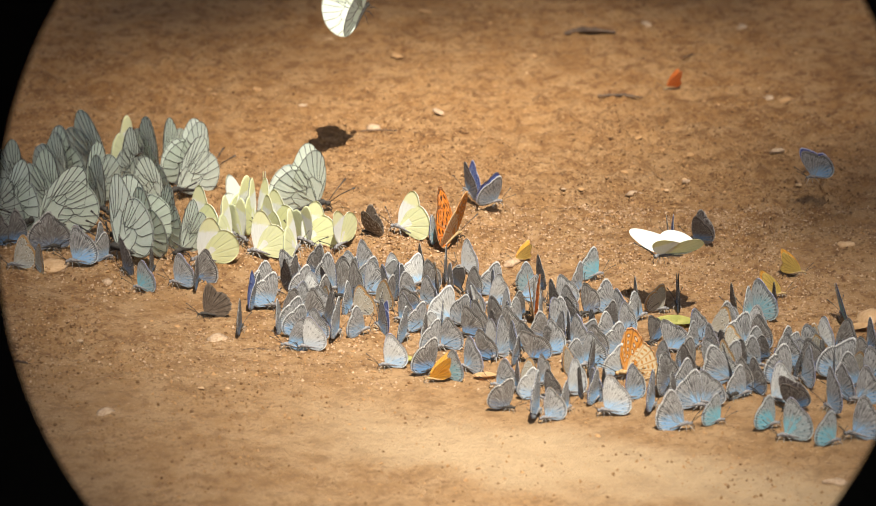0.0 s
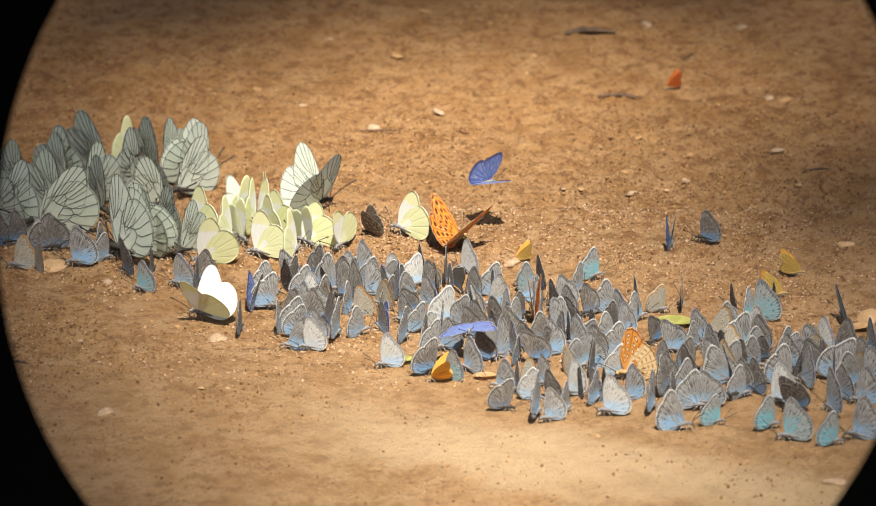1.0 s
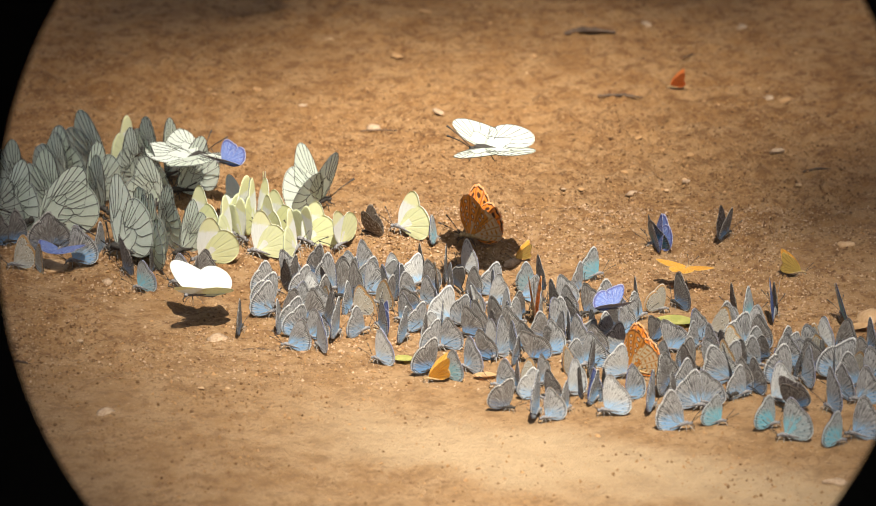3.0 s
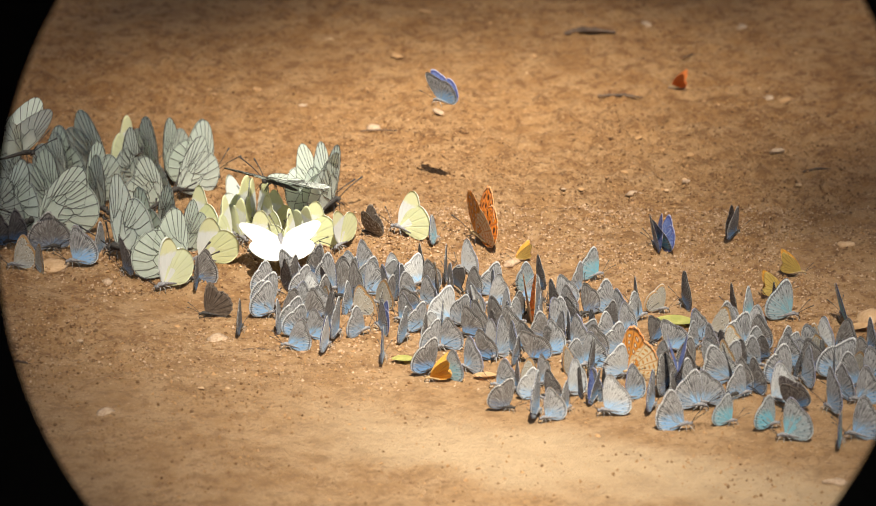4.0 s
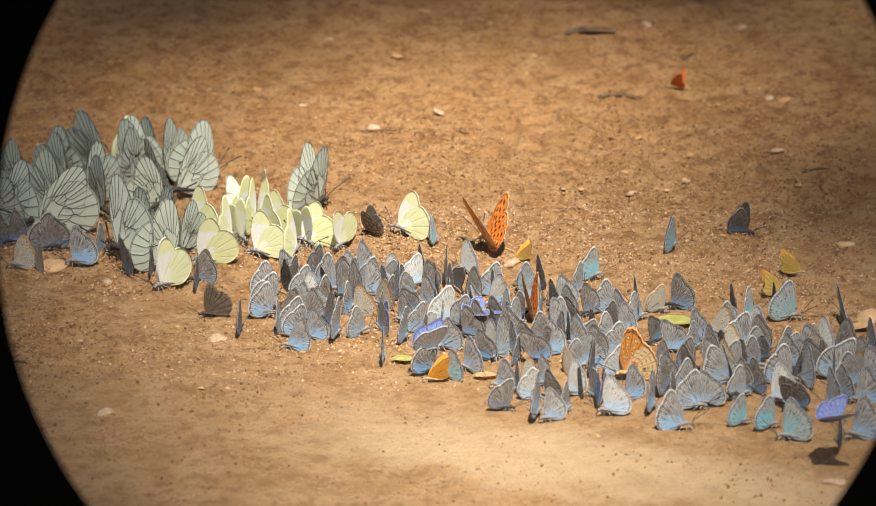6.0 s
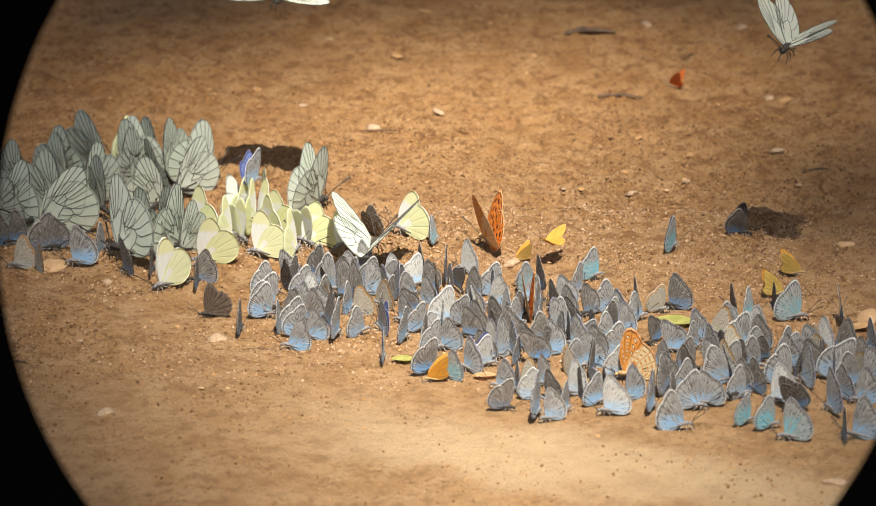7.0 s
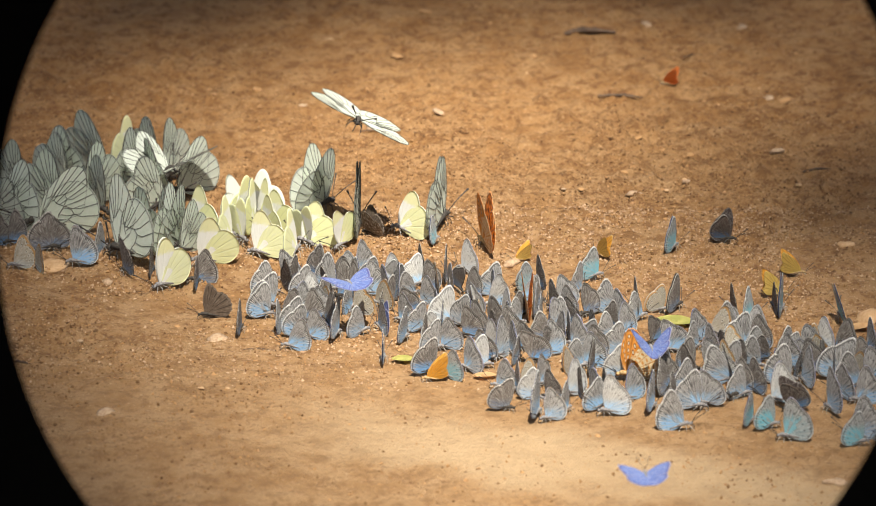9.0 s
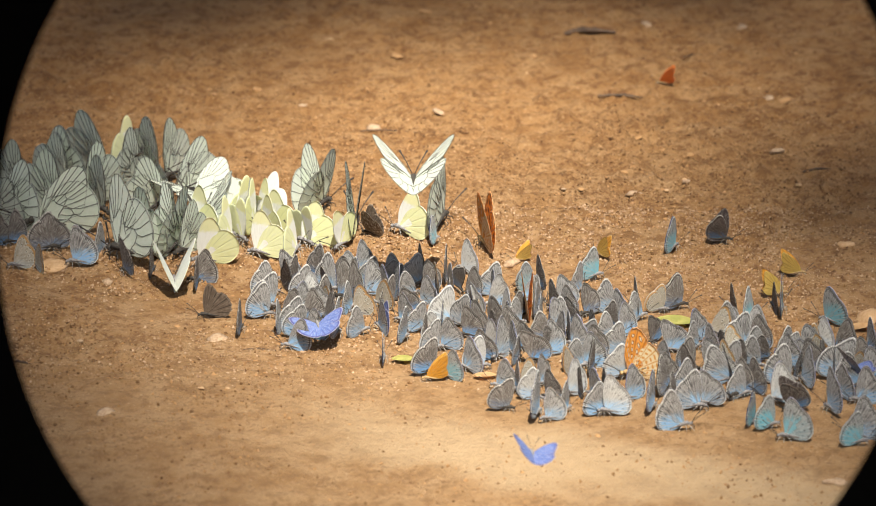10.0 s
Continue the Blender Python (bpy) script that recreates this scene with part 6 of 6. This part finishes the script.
    fly(second_flyer, [
        (0, -0.1113, 0.7322, 0.12, 260, 60, 0, 0), (2.1, -0.1062, 0.7594, 0.11, 260, 60, 0, 0),
        (2.4, -0.019, 0.0368, 0.06, 290, 70, 0, 0), (2.5, 0.0298, 0.0359, 0.06, 272, 106, -2, 0),
        (2.7, 0.0513, 0.0053, 0.05, 200, 50, 0, 0), (3.2, 0.0039, -0.051, 0.06, 170, 70, 0, 0),
        (3.7, -0.0532, -0.0013, 0.03, 100, 70, 0, 0), (4, -0.0483, 0.0561, 0, 60, 8, 0, 0),
        (4.25, -0.0513, 0.037, 0.02, 40, 60, 0, 0), (4.5, -0.0458, 0.0092, 0.05, 4, 5, 52, 0),
        (4.7, -0.0067, 0.0023, 0.07, 60, 84, 20, 0), (4.9, 0.1063, 0.0386, 0.1, 60, 60, 0, 0),
        (5, 0.1469, 0.377, 0.12, 60, 60, 0, 0), (5.2, 0.1651, 0.3701, 0.15, 60, 60, 0, 0),
        (5.5, 0.0718, -0.0711, 0.2, 40, 70, 0, 0), (6.5, 0.2041, 0.6473, 0.11, 190, 60, 0, 0),
        (7, 0.1523, -0.0145, 0.099, 250, 42, 0, -20), (7.2, 0.0984, 0.0026, 0.112, 215, 75, 0, 0),
        (7.5, 0.1025, -0.1195, 0.137, 235, 42, 15, 0), (7.7, 0.0297, -0.0267, 0.1, 200, 60, 0, 0),
        (8, -0.0358, 0.0039, 0.045, 110, 8, 30, 0), (8.2, -0.0358, -0.0006, 0.045, 60, 14, 10, 0),
        (8.4, -0.009, 0.005, 0.028, 20, 50, 10, 0), (8.5, -0.008, 0.0016, 0.03, 80, 12, 14, -6),
        (8.8, -0.0073, 0.0272, 0.006, 90, 20, 0, 0), (9, 0.0022, 0.0333, 0, 72, 0.5, 0, 0),
        (10, 0.0019, 0.0334, 0, 74, 0.5, 0, 0)])
    fly(third_flyer, [
        (0, -0.036, 0.736, 0.12, 200, 60, 0, 0), (2.1, -0.0829, 0.7613, 0.11, 200, 60, 0, 0),
        (2.4, -0.0522, -0.0163, 0.05, 80, 70, 0, 0), (2.5, -0.0466, 0.0359, 0.06, 110, 20, 20, 0),
        (2.7, -0.0355, 0.0708, 0.08, 150, 60, 0, 0), (2.9, -0.0245, 0.7673, 0.11, 180, 60, 0, 0),
        (3.5, -0.0654, 0.763, 0.11, 200, 60, 0, 0), (4, -0.0737, 0.027, 0.02, 150, 84, 0, 20),
        (4.2, -0.0685, -0.0044, 0.04, 110, 60, 0, 0), (4.4, -0.0624, 0.5292, 0.08, 100, 60, 0, 0),
        (4.6, -0.0448, 0.4481, 0.11, 80, 60, 0, 0), (6.5, -0.007, 0.7675, 0.11, 200, 60, 0, 0),
        (6.8, -0.0168, -0.0185, 0.035, 100, 50, 0, 0), (7, -0.0288, -0.0129, 0.004, 75, 44, 0, 0),
        (7.3, -0.0335, 0.0304, 0, 86, 0.5, 0, 0), (7.5, -0.034, 0.0304, 0, 86, 0.5, 0, 0),
        (8.5, -0.0355, 0.0289, 0, 86, 16, 0, 0), (9, -0.0355, 0.0289, 0, 86, 0.5, 0, 0),
        (10, -0.037, 0.029, 0, 86, 8, 0, 0)])
    fly(fourth_flyer, [
        (0, 0.0104, 0.7357, 0.12, 200, 60, 0, 0), (6.4, 0.0047, 0.7677, 0.11, 200, 60, 0, 0),
        (6.8, 0.0045, 0.0687, 0.08, 270, 30, 0, 0), (7, -0.0717, 0.0836, 0.09, 260, 86, 0, 0),
        (7.5, -0.045, 0.0409, 0.075, 272, 18, 10, 0), (7.7, -0.0447, 0.0268, 0.06, 230, 55, 0, 0),
        (8, -0.0783, 0.0106, 0.04, 150, 34, 20, 0), (8.2, -0.0788, 0.0607, 0.09, 110, 40, 0, 0),
        (8.4, -0.0578, 0.0345, 0.06, 80, 24, 10, 0), (8.5, -0.0279, 0.0138, 0.06, 78, 7, 10, -8),
        (8.7, -0.0035, 0.003, 0.08, 120, 50, 0, 0), (8.9, 0.0173, 0.0361, 0.07, 230, 55, 0, -20),
        (9, -0.0378, 0.0107, 0.055, 268, 84, 6, -28), (9.2, -0.0615, 0, 0.02, 240, 70, 0, 0),
        (9.5, -0.0699, 0.0257, 0.014, 200, 78, 10, 0), (9.7, -0.0559, 0.0088, 0.02, 170, 70, 0, 0),
        (9.9, -0.0128, -0.0362, 0.04, 110, 88, 10, 0), (10, -0.0108, -0.0519, 0.05, 90, 46, 4, 0)])
    fly(shade_flyer, [
        (0, -0.1082, 0.1019, 0, 30, 6, 0, 0), (1.05, -0.1082, 0.1019, 0, 30, 6, 0, 0),
        (1.2, -0.0859, 0.023, 0.06, 90, 60, 0, 0), (1.5, -0.1697, 0.0539, 0.04, 150, 60, 0, 0),
        (2, -0.1131, 0.0924, 0.01, 40, 30, 0, 0), (2.5, -0.1146, 0.0958, 0.002, 30, 10, 0, 0),
        (2.7, -0.1192, 0.0246, 0.05, 60, 70, 0, 0), (3.2, -0.1056, 0.102, 0, 30, 0.5, 0, 0),
        (8.2, -0.1056, 0.102, 0, 30, 0.5, 0, 0), (8.5, -0.1226, 0.0723, 0.022, 70, 84, 25, 0),
        (9, -0.1228, 0.076, 0.01, 60, 60, 0, 0), (9.5, -0.1226, 0.0702, 0.02, 100, 84, 25, 0),
        (10, -0.1099, 0.0623, 0.004, 130, 70, 10, 0)])
    fly(close_flyer, [
        (0, 0.2782, -0.7954, 0.3, 180, 60, 0, 0), (4, 0.1759, -1.9064, 0.6347, 180, 60, 0, 0),
        (4.3, 0.0691, -2.0864, 0.706, 180, 70, 0, 0), (4.4, -0.0068, -2.5448, 0.9031, 175, 86, 0, 12),
        (4.5, -0.0092, -0.9294, 0.3707, 178, 5, 30, 0), (4.7, -0.0157, -0.8838, 0.5111, 120, 60, 0, 0),
        (5.1, 0.0376, -1.0613, 0.6184, 90, 60, 0, 0), (5.3, 0.0188, -1.2967, 0.5328, 60, 60, 0, 0),
        (5.4, -0.0565, -1.4565, 0.5321, 90, 10, 10, 0), (5.6, -0.2076, -1.326, 0.4745, 150, 60, 0, 0),
        (6.2, -0.2229, -1.2587, 0.6899, 150, 60, 0, 0), (8.5, 0.2439, -1.2605, 0.6904, 150, 60, 0, 0),
        (8.9, 0.1907, -1.7052, 0.7, 180, 60, 0, 0), (9.5, 0.1322, -1.3109, 0.5017, 160, 6, -45, 0),
        (9.7, 0.2116, -1.0933, 0.5372, 100, 60, 0, 0), (10, 0.1538, -2.0758, 0.9, 90, 60, 0, 0)])
    fly(left_flyer, [
        (0, 0.3641, 0, 0.06, 150, 60, 0, 0), (3.9, 0.3294, -0.25, 0.1, 150, 60, 0, 0),
        (4.2, 0.121, -0.6994, 0.278, 130, 25, 0, 0), (4.4, 0.1272, -1.0677, 0.4382, 95, 10, 10, 0),
        (4.6, 0.1803, -0.8999, 0.477, 100, 60, 0, 0), (5.2, 0.0623, 0.7168, 0.15, 150, 60, 0, 0),
        (6, -0.3448, 0.0168, 0.06, 150, 60, 0, 0), (8.1, -0.3448, 0.0168, 0.06, 70, 60, 0, 0),
        (8.5, -0.1759, 0.0563, 0.055, 60, 30, 0, 40), (8.7, -0.1555, 0.0481, 0.05, 95, 70, 15, 0),
        (9, -0.135, 0.5401, 0.1, 90, 60, 0, 0), (9.7, -0.0231, 0.4625, 0.1, 60, 60, 0, 0),
        (9.9, -0.0003, 0.0566, 0.08, 90, 80, 10, 0), (10, 0.0098, 0.4246, 0.1, 90, 70, 0, 0)])
    fly(white_drop, [
        (0, -0.0785, 0.0503, 0, 95, 0.5, 0, 0), (3.4, -0.0785, 0.0503, 0, 95, 0.5, 0, 0),
        (3.7, -0.0708, 0.0075, 0.03, 90, 60, 0, 0), (4, -0.07, -0.0163, 0.01, 95, 80, 20, 0),
        (4.3, -0.0789, 0.0284, 0.005, 100, 40, 0, 0), (4.5, -0.0789, 0.0532, 0, 100, 0.5, 0, 0),
        (8, -0.0789, 0.0532, 0, 100, 0.5, 0, 0), (8.6, -0.0838, 0.0498, 0, 150, 10, 0, 0),
        (10, -0.0811, 0.0486, 0, 130, 30, 0, 0)])
    fly(violet_flyer, [
        (0, 0.0132, 0.0638, 0.004, 120, 7, 10, 0), (0.3, 0.004, 0.0416, 0.025, 150, 60, 0, 0),
        (0.5, -0.004, 0.0568, 0.03, 60, 70, 0, 20), (0.8, 0.0141, 0.0333, 0.02, 20, 60, 0, 0),
        (1, 0.0221, 0.0387, 0.018, 20, 34, 0, 40), (1.3, 0.0491, 0.0271, 0.02, 10, 60, 0, 0),
        (1.5, 0.0813, 0.0018, 0.012, 20, 80, 0, 10), (2, 0.0781, -0.0077, 0.01, 60, 62, 10, 0),
        (2.5, 0.0939, 0.0078, 0, 140, 16, 0, 0), (2.7, 0.0961, 0.0079, 0, 110, 12, 0, 0),
        (4.15, 0.097, 0.0081, 0, 100, 10, 0, 0), (4.3, 0.0862, -0.0013, 0.02, 80, 60, 0, 0),
        (4.5, 0.0902, 0.0473, 0.012, 150, 26, 0, 20), (5, 0.1065, 0.0486, 0.004, 160, 8, 0, 0),
        (5.3, 0.1098, 0.0498, 0.025, 60, 60, 0, 0), (5.5, 0.1835, 0.1299, 0.04, 30, 70, 0, 0),
        (5.9, 0.3667, 0.1825, 0.06, 20, 60, 0, 0), (10, 0.3667, 0.1825, 0.06, 20, 60, 0, 0)])
    fly(second_violet, [
        (0, 0.0258, 0.052, 0.003, 20, 6, 0, 10), (0.3, -0.021, 0.0283, 0.03, 170, 60, 0, 0),
        (0.5, 0.0142, 0.0659, 0.006, 150, 14, 0, 0), (0.8, 0.0282, -0.1058, 0.012, 200, 70, 0, 0),
        (1, 0.014, -0.1341, 0.012, 265, 88, 0, 10), (1.5, 0.0374, -0.159, 0.012, 240, 78, 0, -20),
        (2, 0.0623, -0.1029, 0.014, 100, 72, 0, -20), (2.5, 0.0459, -0.0438, 0.01, 30, 40, 0, -30),
        (3, 0.0764, -0.1267, 0.02, 10, 60, 0, 0), (3.8, 0.1288, -0.1992, 0.012, 0, 60, 0, 0),
        (4.2, 0.0758, -0.162, 0.012, 180, 60, 0, 0), (4.5, 0.0435, -0.1495, 0.012, 100, 78, 0, -10),
        (5, 0.0706, -0.1864, 0.008, 80, 40, 0, 0), (5.5, 0.113, -0.2199, 0.012, 100, 66, 20, 30),
        (6, 0.1671, -0.2671, 0.02, 10, 60, 0, 0), (6.3, 0.3285, -0.2921, 0.02, 0, 60, 0, 0),
        (10, 0.3285, -0.2921, 0.02, 0, 60, 0, 0)])
    fly(third_violet, [
        (0, 0.1697, 0.0568, 0.014, 190, 8, 0, 0), (0.3, 0.3581, 0.0677, 0.03, 20, 60, 0, 0),
        (1.1, 0.3581, 0.0677, 0.03, 170, 60, 0, 0), (1.3, -0.095, -0.0245, 0.03, 150, 60, 0, 0),
        (1.5, -0.1692, -0.0009, 0.014, 92, 82, 20, 0), (1.8, -0.0942, -0.0675, 0.014, 20, 60, 0, 0),
        (2, -0.0536, -0.0742, 0.012, 80, 82, 10, 0), (2.3, -0.0348, -0.0217, 0, 80, 0.5, 0, 0),
        (2.7, -0.0348, -0.0217, 0, 80, 0.5, 0, 0), (3, -0.0963, 0.0338, 0.03, 150, 60, 0, 0),
        (3.6, -0.0566, 0.0654, 0.04, 60, 60, 0, 0), (4, 0.0008, 0.0889, 0.04, 150, 10, 0, 0),
        (4.2, -0.1481, 0.9819, 0.05, 170, 60, 0, 0), (4.7, -0.3421, -0.0332, 0.02, 100, 60, 0, 0),
        (5.2, -0.3388, -0.0735, 0.02, 40, 60, 0, 0), (5.5, -0.1446, -0.0697, 0.014, 60, 62, 20, -20),
        (5.8, -0.3421, -0.0332, 0.02, 170, 60, 0, 0), (6.6, -0.1457, 0.0093, 0.03, 40, 60, 0, 0),
        (7, -0.081, 0.0396, 0.02, 60, 12, 0, -20), (7.2, -0.1, 0.0731, 0.03, 150, 60, 0, 0),
        (7.4, -0.3467, 0.0275, 0.03, 170, 60, 0, 0), (7.7, -0.035, 0.0433, 0.02, 110, 60, 0, 0),
        (8, -0.1459, 0.018, 0.03, 130, 60, 0, 0), (8.2, -0.343, -0.0177, 0.03, 60, 60, 0, 0),
        (8.4, -0.1207, 0.0065, 0.024, 100, 60, 0, 0), (8.5, -0.1541, -0.0008, 0.024, 180, 60, 0, 30),
        (8.8, -0.3388, -0.0735, 0.02, 200, 60, 0, 0), (9.1, -0.3388, -0.0735, 0.02, 220, 60, 0, 0),
        (9.3, -0.1612, -0.1204, 0.016, 190, 60, 0, 0), (9.5, -0.1692, -0.0807, 0.014, 165, 16, 0, 10),
        (10, -0.2047, -0.1141, 0.014, 200, 60, 0, 0)])
    fly(fourth_violet, [
        (0, -0.3322, -0.1557, 0.02, 0, 60, 0, 0), (5, -0.3322, -0.1557, 0.02, 0, 60, 0, 0),
        (5.3, -0.0931, -0.1161, 0.016, 0, 60, 0, 0), (5.5, -0.038, -0.0933, 0.008, 30, 26, 0, 30),
        (5.8, -0.001, -0.0975, 0.01, 30, 60, 0, 0), (6.4, 0.0784, -0.0919, 0, 30, 0.5, 0, 0),
        (7.7, 0.0784, -0.0919, 0, 30, 0.5, 0, 0), (8, 0.0926, -0.1062, 0.012, 92, 86, -10, 0),
        (8.3, 0.0328, -0.1676, 0.012, 180, 60, 0, 0), (8.5, -0.0315, -0.1829, 0.012, 72, 32, 0, 0),
        (8.9, -0.0446, -0.1351, 0.014, 110, 75, 10, 0), (9.3, -0.0068, 0.0916, 0.06, 190, 60, 0, 0),
        (9.5, -0.0443, 0.0757, 0.04, 270, 148, 0, 0), (9.8, -0.0502, -0.0491, 0.02, 190, 60, 0, 0),
        (10, -0.0519, -0.1145, 0.008, 100, 78, 20, -10)])
    fly(fifth_violet, [
        (0, 0.045, -0.6919, 0.02, 90, 60, 0, 0), (7.5, 0.045, -0.6919, 0.02, 90, 60, 0, 0),
        (8, 0.0513, -0.2048, 0.008, 100, 24, 0, 40), (8.3, 0.162, -0.2465, 0.014, 20, 60, 0, 0),
        (8.5, 0.1469, -0.2484, 0.014, 100, 30, 10, 0), (9, 0.0914, -0.1673, 0.016, 100, 50, 20, 0),
        (9.5, 0.1371, -0.228, 0.024, 70, 74, 25, 12), (9.8, 0.1546, -0.2112, 0.018, 20, 60, 0, 0),
        (10, 0.1765, -0.1842, 0.012, 120, 60, 0, 30)])
    fly(sixth_violet, [
        (0, 0.0763, -0.6942, 0.02, 90, 60, 0, 0), (8.4, 0.0459, -0.6199, 0.03, 100, 60, 0, 0),
        (8.7, 0.0765, -0.3609, 0.034, 100, 84, 20, 0), (9, 0.0845, -0.3605, 0.034, 100, 82, 20, 0),
        (9.5, 0.0654, -0.715, 0.03, 200, 60, 0, 0), (9.8, 0.0489, -0.38, 0.03, 170, 60, 0, 0),
        (10, 0.0381, -0.3271, 0.03, 100, 66, 20, 20)])


motions()
